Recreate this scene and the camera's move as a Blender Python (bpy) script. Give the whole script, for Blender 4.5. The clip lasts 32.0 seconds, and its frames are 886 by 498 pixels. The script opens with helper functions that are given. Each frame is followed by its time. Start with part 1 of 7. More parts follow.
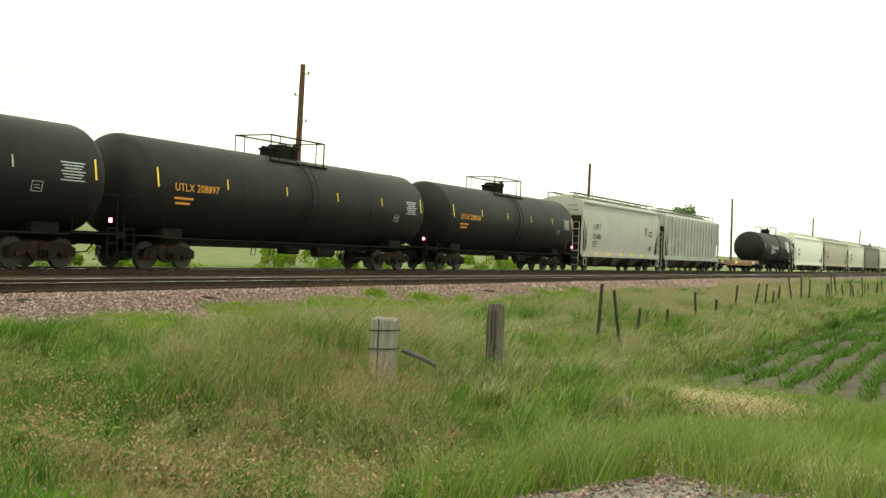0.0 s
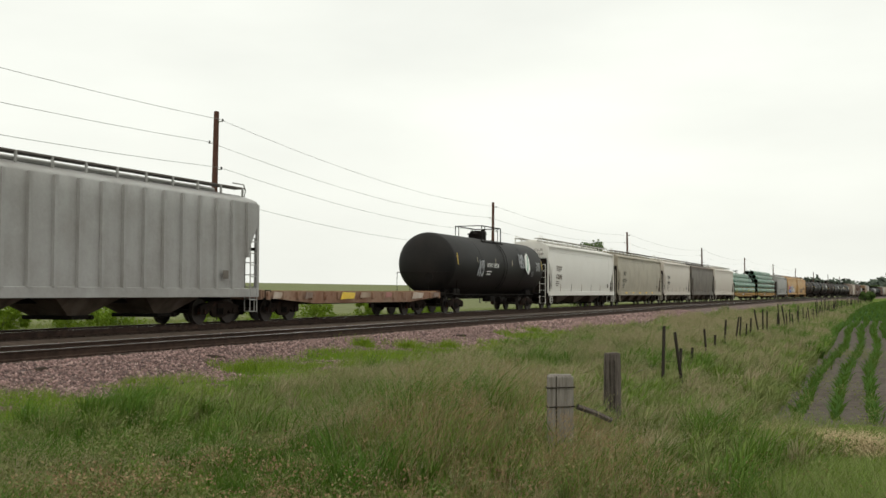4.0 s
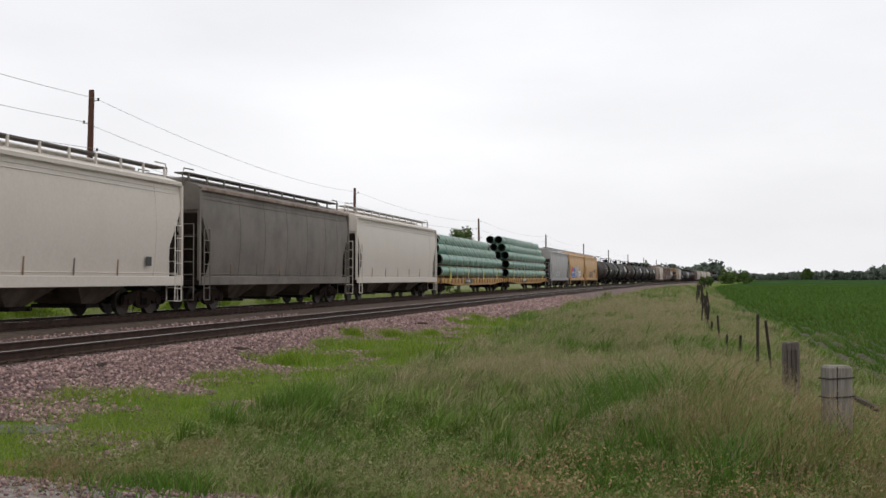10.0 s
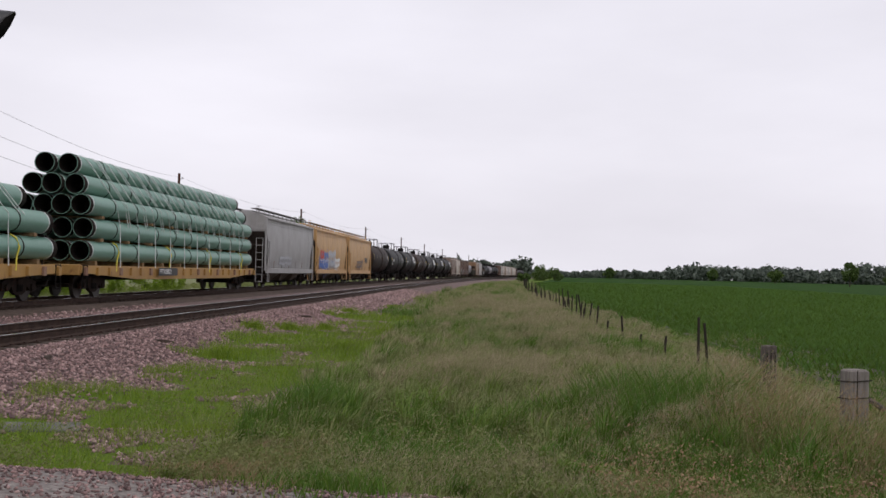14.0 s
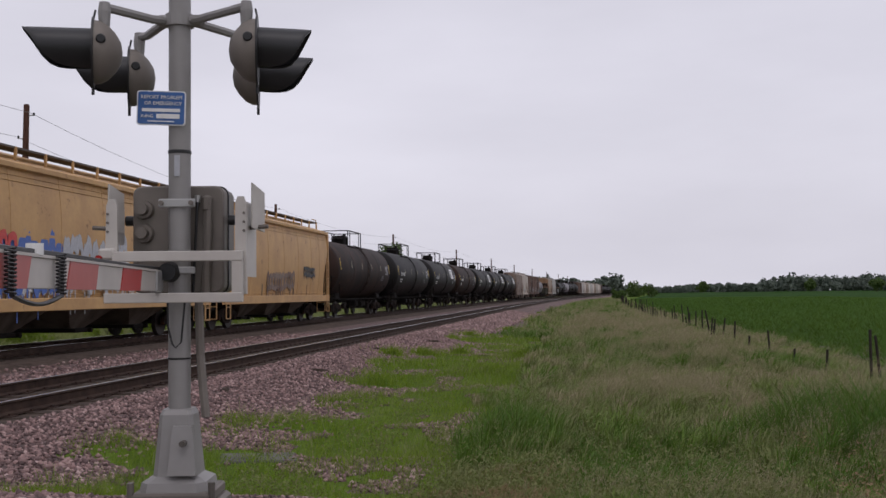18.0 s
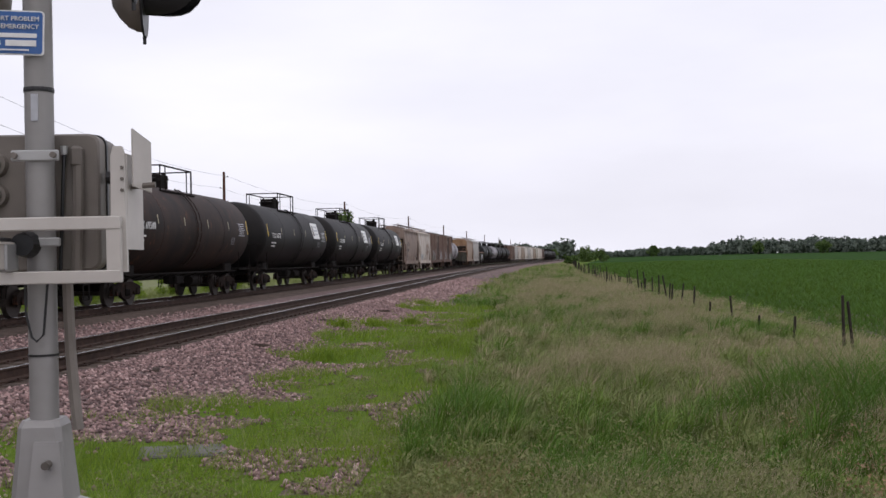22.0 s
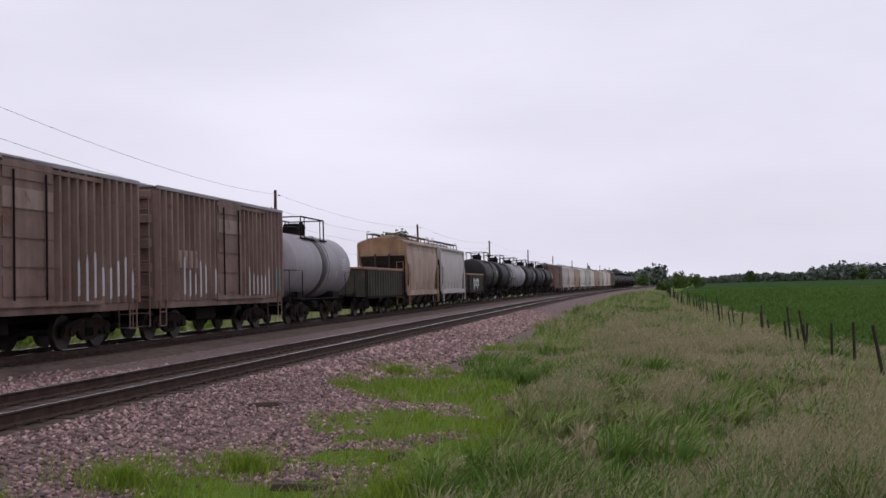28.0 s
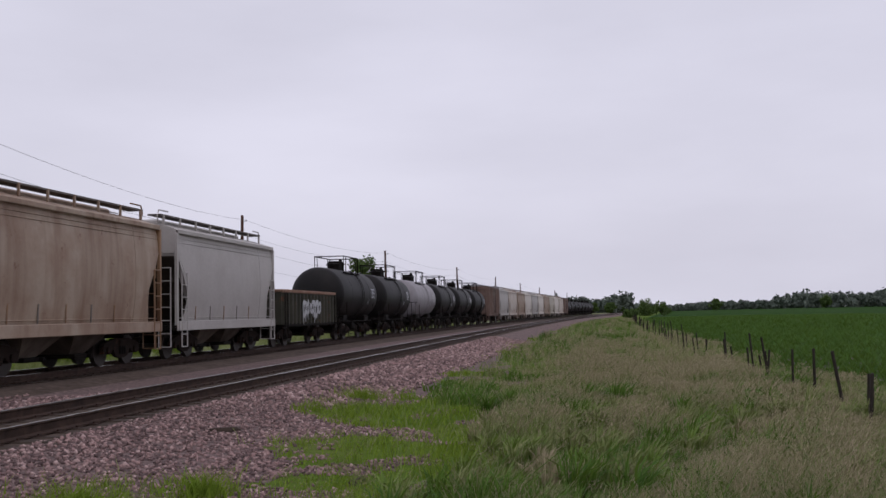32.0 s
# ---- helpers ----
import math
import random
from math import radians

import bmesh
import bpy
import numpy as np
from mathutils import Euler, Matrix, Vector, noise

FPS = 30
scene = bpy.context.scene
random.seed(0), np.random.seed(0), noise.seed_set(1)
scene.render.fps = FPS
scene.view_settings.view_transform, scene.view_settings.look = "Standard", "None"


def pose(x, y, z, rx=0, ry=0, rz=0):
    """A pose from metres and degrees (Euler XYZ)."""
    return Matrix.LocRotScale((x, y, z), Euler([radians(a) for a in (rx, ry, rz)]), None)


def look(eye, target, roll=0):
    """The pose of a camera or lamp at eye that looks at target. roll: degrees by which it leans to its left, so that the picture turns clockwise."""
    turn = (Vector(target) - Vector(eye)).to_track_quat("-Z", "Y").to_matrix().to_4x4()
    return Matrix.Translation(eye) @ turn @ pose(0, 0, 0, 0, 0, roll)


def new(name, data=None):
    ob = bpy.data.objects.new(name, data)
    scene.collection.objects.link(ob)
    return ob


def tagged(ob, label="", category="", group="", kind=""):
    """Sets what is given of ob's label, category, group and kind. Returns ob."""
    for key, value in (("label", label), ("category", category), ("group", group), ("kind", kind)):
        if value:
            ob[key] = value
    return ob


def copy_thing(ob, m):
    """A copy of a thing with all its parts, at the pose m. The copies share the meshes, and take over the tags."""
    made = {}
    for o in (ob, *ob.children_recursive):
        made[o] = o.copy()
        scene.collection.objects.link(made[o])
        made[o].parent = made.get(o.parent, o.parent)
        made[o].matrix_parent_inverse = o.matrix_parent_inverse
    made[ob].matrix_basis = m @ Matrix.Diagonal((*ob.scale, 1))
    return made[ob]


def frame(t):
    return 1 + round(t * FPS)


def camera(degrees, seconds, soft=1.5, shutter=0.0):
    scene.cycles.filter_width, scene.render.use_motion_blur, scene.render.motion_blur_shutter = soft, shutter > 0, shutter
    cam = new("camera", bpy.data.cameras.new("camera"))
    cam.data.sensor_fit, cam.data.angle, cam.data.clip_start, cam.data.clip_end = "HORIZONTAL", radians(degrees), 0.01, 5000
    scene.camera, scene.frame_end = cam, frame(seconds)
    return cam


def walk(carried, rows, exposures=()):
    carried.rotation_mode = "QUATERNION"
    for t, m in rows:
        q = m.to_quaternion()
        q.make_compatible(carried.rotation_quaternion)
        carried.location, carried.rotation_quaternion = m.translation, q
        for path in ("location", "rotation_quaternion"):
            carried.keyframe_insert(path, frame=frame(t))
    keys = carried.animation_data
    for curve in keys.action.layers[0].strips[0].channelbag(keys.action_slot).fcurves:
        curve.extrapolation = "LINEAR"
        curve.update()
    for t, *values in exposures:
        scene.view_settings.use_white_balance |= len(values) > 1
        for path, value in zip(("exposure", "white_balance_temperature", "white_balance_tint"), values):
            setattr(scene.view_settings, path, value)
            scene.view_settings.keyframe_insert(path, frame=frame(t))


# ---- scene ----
cam = camera(45.396, 32.0, soft=1.5)
PATH = [
    (0, 0.006, -0.001, 1.040, 90.015, -2.404, 27.683),
    (0.5, -0.299, -0.022, 1.020, 90.700, -2.144, 27.497),
    (1, -0.637, -0.035, 1.049, 90.579, -1.483, 28.084),
    (1.5, -0.852, -0.236, 1.044, 90.912, -1.660, 24.712),
    (2, -1.249, -0.170, 1.039, 89.798, -1.162, 21.079),
    (2.5, -1.646, -0.087, 1.045, 89.518, -0.566, 21.093),
    (4.5, -2.868, -1.068, 1.138, 93.091, -0.014, 21.661),
    (5, -3.244, -1.006, 1.140, 92.525, -0.931, 17.769),
    (5.5, -3.567, -1.074, 1.168, 92.331, -0.945, 15.732),
    (6, -3.892, -1.151, 1.163, 93.778, -1.761, 12.506),
    (6.5, -4.266, -1.158, 1.166, 94.419, -1.970, 14.008),
    (7, -4.649, -1.209, 1.156, 93.776, -1.712, 17.481),
    (7.5, -4.767, -1.755, 1.201, 95.034, -1.634, 12.536),
    (8, -5.397, -1.302, 1.151, 95.307, -1.328, 11.740),
    (8.5, -5.624, -1.616, 1.163, 94.237, -0.673, 12.724),
    (9, -5.911, -1.874, 1.159, 94.149, -0.692, 12.487),
    (9.5, -6.278, -2.135, 1.159, 92.504, -0.523, 13.917),
    (10, -6.668, -1.997, 1.192, 91.595, 0.001, 12.958),
    (10.5, -6.962, -2.089, 1.200, 93.707, 0.100, 8.301),
    (11, -7.305, -2.160, 1.205, 94.750, 0.230, 7.484),
    (11.5, -7.645, -2.190, 1.209, 94.484, 0.091, 8.758),
    (12, -7.956, -2.320, 1.205, 94.094, -0.372, 7.826),
    (12.5, -8.213, -2.396, 1.228, 92.986, -0.603, 6.981),
    (13, -8.520, -2.254, 1.204, 91.678, -0.453, 5.800),
    (13.5, -8.760, -2.319, 1.278, 91.436, -0.965, 5.313),
    (14, -9.115, -2.614, 1.267, 91.282, -1.459, 2.784),
    (14.5, -9.38, -2.62, 1.3, 93.4, -0.111, 4.5),
    (16.5, -10.092, -2.750, 1.287, 94.803, -0.177, 0.514),
    (17, -10.255, -2.771, 1.285, 94.588, 0.102, 1.379),
    (17.5, -10.352, -2.855, 1.310, 93.694, 0.364, 1.443),
    (18, -10.363, -2.817, 1.293, 92.399, 0.564, 7.558),
    (18.5, -10.361, -2.794, 1.306, 92.179, 1.270, 7.933),
    (19, -10.414, -2.805, 1.312, 93.092, 1.711, 7.500),
    (19.5, -10.458, -2.841, 1.320, 92.805, 1.429, 7.459),
    (20, -10.472, -2.875, 1.315, 92.846, 1.125, 6.223),
    (20.5, -10.464, -2.900, 1.308, 91.740, 1.131, 5.082),
    (21, -10.455, -2.715, 1.302, 90.407, 1.082, 4.689),
    (21.5, -10.441, -2.213, 1.308, 90.349, 1.100, 4.454),
    (22, -10.46, -1.545, 1.325, 90.561, 1.239, 5.0),
    (22.5, -10.385, -1.05, 1.325, 90.649, 1.429, 4.716),
    (23, -10.348, -0.75, 1.329, 90.750, 1.392, 4.888),
    (23.5, -10.292, -0.72, 1.333, 91.017, 1.468, 6.759),
    (24, -10.228, -0.3, 1.341, 91.261, 1.251, 7.909),
    (24.5, -10.194, 4.6, 1.330, 91.330, 0.781, 9.052),
    (25, -10.138, 11.6, 1.330, 91.334, 0.659, 10.316),
    (25.5, -10.074, 15.120, 1.357, 92.695, 0.653, 10.774),
    (27.5, -10.004, 17.617, 1.368, 92.464, 1.011, 10.059),
    (28, -10.026, 17.590, 1.376, 92.092, 1.343, 9.829),
    (30, -9.988, 17.649, 1.335, 92.051, 1.269, 9.542),
    (32, -9.962, 17.588, 1.343, 93.493, 1.113, 8.079),
]

EXPOSURES = [(0, 1.13, 7900, -19), (1.0, 1.03, 7700, -19), (2.0, 0.82, 7300, -11), (2.6, 0.72, 7200, -8), (4.5, 0.25, 6850, 3), (5, 0.18, 6750, 5), (6, 0.0, 6650, 8), (7, -0.15, 6550, 10), (8, -0.35, 6400, 14), (9, -0.2, 6350, 14), (10, 0.3, 6500, 9), (11, -0.35, 6200, 18), (12, -0.35, 6200, 21), (13, -0.05, 6250, 18), (14, 0.15, 6350, 16), (14.5, -0.15, 6250, 18), (16.5, -0.45, 6150, 20), (17, -0.48, 6150, 20), (18, -0.12, 6200, 18), (20, 0.0, 6150, 18), (22, 0.28, 6200, 16), (23, 0.22, 6150, 18), (24, 0.16, 6100, 19), (25, 0.22, 6100, 19), (28, 0.06, 6080, 20), (30, -0.03, 6050, 20), (31, 0.02, 6050, 20), (32, -0.15, 6050, 20)]
walk(cam, [(r[0], pose(*r[1:])) for r in PATH], EXPOSURES)

# ---- world, sun ----
world = bpy.data.worlds.new("overcast_sky")
scene.world = world
world.use_nodes = True
wt = world.node_tree
wt.nodes.clear()
w_out = wt.nodes.new("ShaderNodeOutputWorld")
w_bg = wt.nodes.new("ShaderNodeBackground")
w_sky = wt.nodes.new("ShaderNodeTexSky")
w_sky.sky_type = "NISHITA"
w_sky.sun_disc = False
w_sky.sun_elevation, w_sky.sun_rotation = radians(55), radians(200)
w_sky.dust_density, w_sky.air_density = 6.0, 1.2
w_scale = wt.nodes.new("ShaderNodeMix")
w_scale.data_type, w_scale.blend_type = "RGBA", "MULTIPLY"
w_scale.inputs[0].default_value = 1.0
w_scale.inputs[7].default_value = (0.06, 0.06, 0.06, 1)
w_mix = wt.nodes.new("ShaderNodeMix")
w_mix.data_type = "RGBA"
w_mix.inputs[0].default_value = 0.88
w_tc = wt.nodes.new("ShaderNodeTexCoord")
w_map = wt.nodes.new("ShaderNodeMapping")
w_map.inputs["Scale"].default_value = (1.2, 1.2, 4.0)
w_noise = wt.nodes.new("ShaderNodeTexNoise")
w_noise.inputs["Scale"].default_value, w_noise.inputs["Detail"].default_value = 1.6, 6.0
w_ramp = wt.nodes.new("ShaderNodeValToRGB")
w_ramp.color_ramp.elements[0].position, w_ramp.color_ramp.elements[0].color = 0.3, (0.75, 0.745, 0.77, 1)
w_ramp.color_ramp.elements[1].position, w_ramp.color_ramp.elements[1].color = 0.72, (0.92, 0.915, 0.94, 1)
wt.links.new(w_tc.outputs["Generated"], w_map.inputs["Vector"])
wt.links.new(w_map.outputs["Vector"], w_noise.inputs["Vector"])
wt.links.new(w_noise.outputs["Fac"], w_ramp.inputs["Fac"])
wt.links.new(w_sky.outputs["Color"], w_scale.inputs[6])
wt.links.new(w_scale.outputs[2], w_mix.inputs[6])
wt.links.new(w_ramp.outputs["Color"], w_mix.inputs[7])
wt.links.new(w_mix.outputs[2], w_bg.inputs["Color"])
wt.links.new(w_bg.outputs["Background"], w_out.inputs["Surface"])
w_bg.inputs["Strength"].default_value = 1.0

sun = new("sun", bpy.data.lights.new("sun", "SUN"))
sun.data.energy, sun.data.angle, sun.data.color = 0.5, radians(25), (1.0, 0.96, 0.9)
sun.matrix_basis = look((0, 0, 50), (-14, 24, 0))

# ---- materials ----
def nodes_of(name):
    m = bpy.data.materials.new(name)
    m.use_nodes = True
    t = m.node_tree
    return m, t, t.nodes["Principled BSDF"]


def add(t, kind, **values):
    n = t.nodes.new(kind)
    for key, value in values.items():
        n.inputs[key].default_value = value
    return n


def ramp_of(t, fac, stops):
    r = t.nodes.new("ShaderNodeValToRGB")
    el = r.color_ramp.elements
    while len(el) < len(stops):
        el.new(0.5)
    for e, (p, c) in zip(el, stops):
        e.position, e.color = p, (*c, 1)
    t.links.new(fac, r.inputs["Fac"])
    return r.outputs["Color"]


def mix_of(t, fac, a, b, blend="MIX"):
    m = t.nodes.new("ShaderNodeMix")
    m.data_type, m.blend_type = "RGBA", blend
    for socket, value in ((0, fac), (6, a), (7, b)):
        if hasattr(value, "is_linked"):
            t.links.new(value, m.inputs[socket])
        elif socket:
            m.inputs[socket].default_value = (*value, 1)
        else:
            m.inputs[0].default_value = value
    return m.outputs[2]


def coords(t, scale=(1, 1, 1), kind="Object"):
    c = t.nodes.new("ShaderNodeTexCoord")
    m = add(t, "ShaderNodeMapping", Scale=scale)
    t.links.new(c.outputs[kind], m.inputs["Vector"])
    return m.outputs["Vector"]


def noise_of(t, vec, scale, detail=4.0, rough=0.55):
    n = add(t, "ShaderNodeTexNoise", Scale=scale, Detail=detail, Roughness=rough)
    t.links.new(vec, n.inputs["Vector"])
    return n.outputs["Fac"]


def bump_of(t, p, height, strength, distance=0.02):
    b = add(t, "ShaderNodeBump", Strength=strength, Distance=distance)
    t.links.new(height, b.inputs["Height"])
    t.links.new(b.outputs["Normal"], p.inputs["Normal"])


def shade(c, f):
    return tuple(min(1.0, v * f) for v in c)


def painted(name, base, dirt=(0.12, 0.10, 0.08), amount=0.35, rough=0.45, streak=0.5, metal=0.0, rust=0.0, gloss=0.35):
    """Weathered paint: fine grain, patches of dirt, streaks that run down."""
    m, t, p = nodes_of(name)
    v = coords(t)
    fine = noise_of(t, v, 9.0, 6.0)
    big = noise_of(t, v, 0.6, 5.0, 0.65)
    run = noise_of(t, coords(t, (1.0, 1.0, 0.14)), 1.3, 3.0, 0.6)
    c = ramp_of(t, fine, [(0.25, shade(base, 0.93)), (0.75, shade(base, 1.05))])
    mask = ramp_of(t, big, [(0.42, (0, 0, 0)), (0.75, (amount,) * 3)])
    c = mix_of(t, mask, c, dirt)
    mask = ramp_of(t, run, [(0.42, (0, 0, 0)), (0.8, (amount * streak * 1.3,) * 3)])
    c = mix_of(t, mask, c, shade(dirt, 0.8))
    if rust:
        spots = noise_of(t, v, 2.3, 8.0, 0.7)
        mask = ramp_of(t, spots, [(0.62 - 0.14 * rust, (0, 0, 0)), (0.72 - 0.1 * rust, (0.85,) * 3)])
        c = mix_of(t, mask, c, (0.13, 0.05, 0.025))
    t.links.new(c, p.inputs["Base Color"])
    p.inputs["Roughness"].default_value, p.inputs["Metallic"].default_value = rough, metal
    p.inputs["Specular IOR Level"].default_value = gloss
    bump_of(t, p, big, 0.12, 0.05)
    return m


def grained(name, low, high, scale=8.0, rough=0.85, bump=0.4, stretch=(1, 1, 1), metal=0.0, big=0.0, kind="Object"):
    m, t, p = nodes_of(name)
    v = coords(t, stretch, kind)
    n = noise_of(t, v, scale, 7.0, 0.6)
    c = ramp_of(t, n, [(0.3, low), (0.7, high)])
    if big:
        b = noise_of(t, v, scale * 0.12, 4.0)
        c = mix_of(t, ramp_of(t, b, [(0.35, (0, 0, 0)), (0.7, (big,) * 3)]), c, shade(low, 0.6))
    t.links.new(c, p.inputs["Base Color"])
    p.inputs["Roughness"].default_value, p.inputs["Metallic"].default_value = rough, metal
    p.inputs["Specular IOR Level"].default_value = 0.15 if rough > 0.79 else 0.5
    bump_of(t, p, n, bump, 0.02)
    return m


def island(name, stops, rough=0.8, spread=0.35, through_leaf=0.0):
    """Colours that vary from blade to blade, leaf to leaf or stone to stone, and slowly over the place."""
    m, t, p = nodes_of(name)
    g = t.nodes.new("ShaderNodeNewGeometry")
    big = noise_of(t, coords(t), 0.22, 3.0)
    s = t.nodes.new("ShaderNodeMath")
    s.operation = "MULTIPLY_ADD"
    s.inputs[1].default_value = 1 - spread
    t.links.new(g.outputs["Random Per Island"], s.inputs[0])
    s2 = t.nodes.new("ShaderNodeMath")
    s2.operation = "MULTIPLY"
    s2.inputs[1].default_value = spread
    t.links.new(big, s2.inputs[0])
    t.links.new(s2.outputs[0], s.inputs[2])
    c = ramp_of(t, s.outputs[0], stops)
    t.links.new(c, p.inputs["Base Color"])
    p.inputs["Roughness"].default_value = rough
    p.inputs["Specular IOR Level"].default_value = 0.25
    if through_leaf:
        b = t.nodes.new("ShaderNodeBsdfTranslucent")
        t.links.new(mix_of(t, 0.35, c, (0.3, 0.36, 0.05)), b.inputs["Color"])
        mx = t.nodes.new("ShaderNodeMixShader")
        mx.inputs[0].default_value = through_leaf
        t.links.new(p.outputs[0], mx.inputs[1])
        t.links.new(b.outputs[0], mx.inputs[2])
        t.links.new(mx.outputs[0], t.nodes["Material Output"].inputs["Surface"])
    return m


def plain(name, base, rough=0.5, metal=0.0, glow=0.0):
    m, t, p = nodes_of(name)
    n = noise_of(t, coords(t), 14.0, 5.0)
    t.links.new(ramp_of(t, n, [(0.25, shade(base, 0.82)), (0.75, shade(base, 1.12))]), p.inputs["Base Color"])
    p.inputs["Roughness"].default_value, p.inputs["Metallic"].default_value = rough, metal
    if glow:
        p.inputs["Emission Color"].default_value, p.inputs["Emission Strength"].default_value = (*base, 1), glow
    return m


TANK_BLACK = painted("tank_black", (0.006, 0.0056, 0.0056), (0.03, 0.023, 0.02), 0.3, 0.55, gloss=0.2)
TANK_RUSTY = painted("tank_rusty_black", (0.012, 0.009, 0.008), (0.06, 0.03, 0.02), 0.6, 0.65, 1.0, rust=0.15, gloss=0.2)
TANK_GREY = painted("tank_grey", (0.27, 0.255, 0.27), (0.14, 0.115, 0.11), 0.5, 0.5)
GREASE = painted("greasy_belt", (0.05, 0.043, 0.042), (0.02, 0.016, 0.015), 0.6, 0.5)
SHEET_RUST = painted("end_sheet_rusty_orange", (0.31, 0.19, 0.105), (0.1, 0.04, 0.02), 0.7, 0.6, 1.0, rust=0.2)
BAY_DIRT = painted("bay_grime", (0.16, 0.13, 0.105), (0.05, 0.036, 0.028), 0.8, 0.8, 1.0, gloss=0.15)
# grime, plus the shade of the end recess painted in as near-black
SLOPE_DIRT_SHADE = painted("slope_sheet_grime_and_shade", (0.05, 0.04, 0.034), (0.02, 0.015, 0.012), 0.6, 0.85, 1.0, gloss=0.12)
WALKWAY = painted("walkway_grating", (0.13, 0.115, 0.105), (0.05, 0.04, 0.035), 0.5, 0.7)
UNDER = painted("underframe_black", (0.008, 0.007, 0.0065), (0.025, 0.018, 0.014), 0.5, 0.85, gloss=0.12)
TRUCK = painted("truck_rusty", (0.016, 0.011, 0.009), (0.04, 0.025, 0.018), 0.6, 0.9, rust=0.3, gloss=0.12)
WHEEL = grained("wheel_steel", (0.022, 0.017, 0.014), (0.05, 0.038, 0.032), 6, 0.55, 0.15, metal=0.5)
H_WHITE = painted("hopper_white", (0.58, 0.53, 0.475), (0.40, 0.33, 0.26), 0.16, 0.5, 0.1)
H_BRIGHT = painted("hopper_clean_white", (0.72, 0.70, 0.665), (0.42, 0.36, 0.3), 0.12, 0.45, 0.1)
H_LIGHT = painted("hopper_light_grey", (0.40, 0.375, 0.355), (0.20, 0.165, 0.13), 0.35, 0.5, 0.2)
H_TAN = painted("hopper_tan", (0.41, 0.37, 0.30), (0.16, 0.13, 0.1), 0.45, 0.55, 0.2)
H_GREY = painted("hopper_grey", (0.36, 0.355, 0.35), (0.16, 0.14, 0.12), 0.45, 0.5)
H_DARK = painted("hopper_dark_grey", (0.17, 0.15, 0.13), (0.06, 0.047, 0.04), 0.7, 0.6, 0.3)
H_YELLOW = painted("hopper_yellow", (0.56, 0.34, 0.14), (0.27, 0.14, 0.07), 0.45, 0.5, rust=0.08)
H_BROWN = painted("hopper_rusty_beige", (0.29, 0.225, 0.185), (0.13, 0.07, 0.05), 0.8, 0.6, 1.0, rust=0.2)
H_RUSTWHITE = painted("hopper_stained_white", (0.58, 0.54, 0.49), (0.30, 0.15, 0.07), 0.6, 0.55, 1.0)
H_ORANGE = painted("hopper_stained_orange", (0.36, 0.28, 0.21), (0.2, 0.105, 0.06), 0.8, 0.55, 1.0, rust=0.05)
BOX_BROWN = painted("boxcar_brown", (0.20, 0.135, 0.11), (0.085, 0.045, 0.03), 0.75, 0.7, 1.0, rust=0.2)
GON_DARK = painted("gondola_dark", (0.035, 0.034, 0.024), (0.08, 0.073, 0.05), 0.5, 0.75, 1.2, rust=0.25)
FLAT_RUST = painted("flatcar_rust", (0.22, 0.11, 0.07), (0.36, 0.27, 0.2), 0.7, 0.8, rust=0.6)
FLAT_YELLOW = painted("flatcar_yellow", (0.40, 0.23, 0.06), (0.25, 0.14, 0.07), 0.5, 0.55, rust=0.15)
PIPE_GREEN = painted("pipe_green_coating", (0.15, 0.29, 0.225), (0.22, 0.33, 0.28), 0.3, 0.38, 0.0)
PIPE_DARK = grained("pipe_inside", (0.012, 0.01, 0.009), (0.03, 0.022, 0.018), 6, 0.9)
STRAP = plain("strap_grey", (0.72, 0.74, 0.72), 0.5)
STRAP_Y = plain("strap_yellow", (0.7, 0.6, 0.06), 0.5)
WOOD_BLOCK = grained("wood_block", (0.16, 0.10, 0.05), (0.3, 0.2, 0.11), 9, 0.9)
PAINT_WHITE = plain("marking_white", (0.78, 0.78, 0.76), 0.5)
PAINT_YELLOW = plain("marking_yellow", (0.75, 0.52, 0.05), 0.45)
STRIPE_PALE = plain("stripe_pale_yellow", (0.42, 0.38, 0.26), 0.5)
PAINT_ORANGE = plain("marking_orange", (0.7, 0.3, 0.05), 0.5)
PAINT_BLACK = plain("marking_black", (0.02, 0.02, 0.02), 0.5)
PAINT_BLUE = plain("marking_blue", (0.07, 0.14, 0.42), 0.5)
PAINT_RED = plain("marking_red", (0.55, 0.06, 0.05), 0.5)
FADED_RED = plain("marking_faded_red", (0.36, 0.16, 0.14), 0.6)
FADED_BLUE = plain("marking_faded_blue", (0.12, 0.13, 0.2), 0.6)
PAINT_GREEN = plain("marking_green", (0.05, 0.3, 0.2), 0.5)
SPRAY_PALE = painted("spray_pale", (0.44, 0.45, 0.46), (0.16, 0.14, 0.13), 0.4, 0.6, 1.0)
SPRAY_TEAL = painted("spray_teal", (0.06, 0.24, 0.2), (0.12, 0.14, 0.12), 0.5, 0.6, 1.0)
PAINT_SILVER = plain("marking_silver", (0.42, 0.43, 0.46), 0.4)
RED_LIGHT = plain("red_marker_light", (1.0, 0.18, 0.3), 0.3, 0.0, 3.0)
RAIL_SIDE = grained("rail_rust", (0.028, 0.018, 0.014), (0.065, 0.04, 0.03), 5, 0.8, 0.2)
RAIL_TOP = plain("rail_head", (0.55, 0.54, 0.53), 0.22, 1.0)
TIE = grained("tie_wood", (0.03, 0.022, 0.018), (0.085, 0.065, 0.052), 4, 0.95, 0.5, (0.4, 3, 3))
POLE_WOOD = grained("pole_wood", (0.05, 0.024, 0.018), (0.12, 0.06, 0.045), 6, 0.9, 0.4, (4, 4, 0.25))
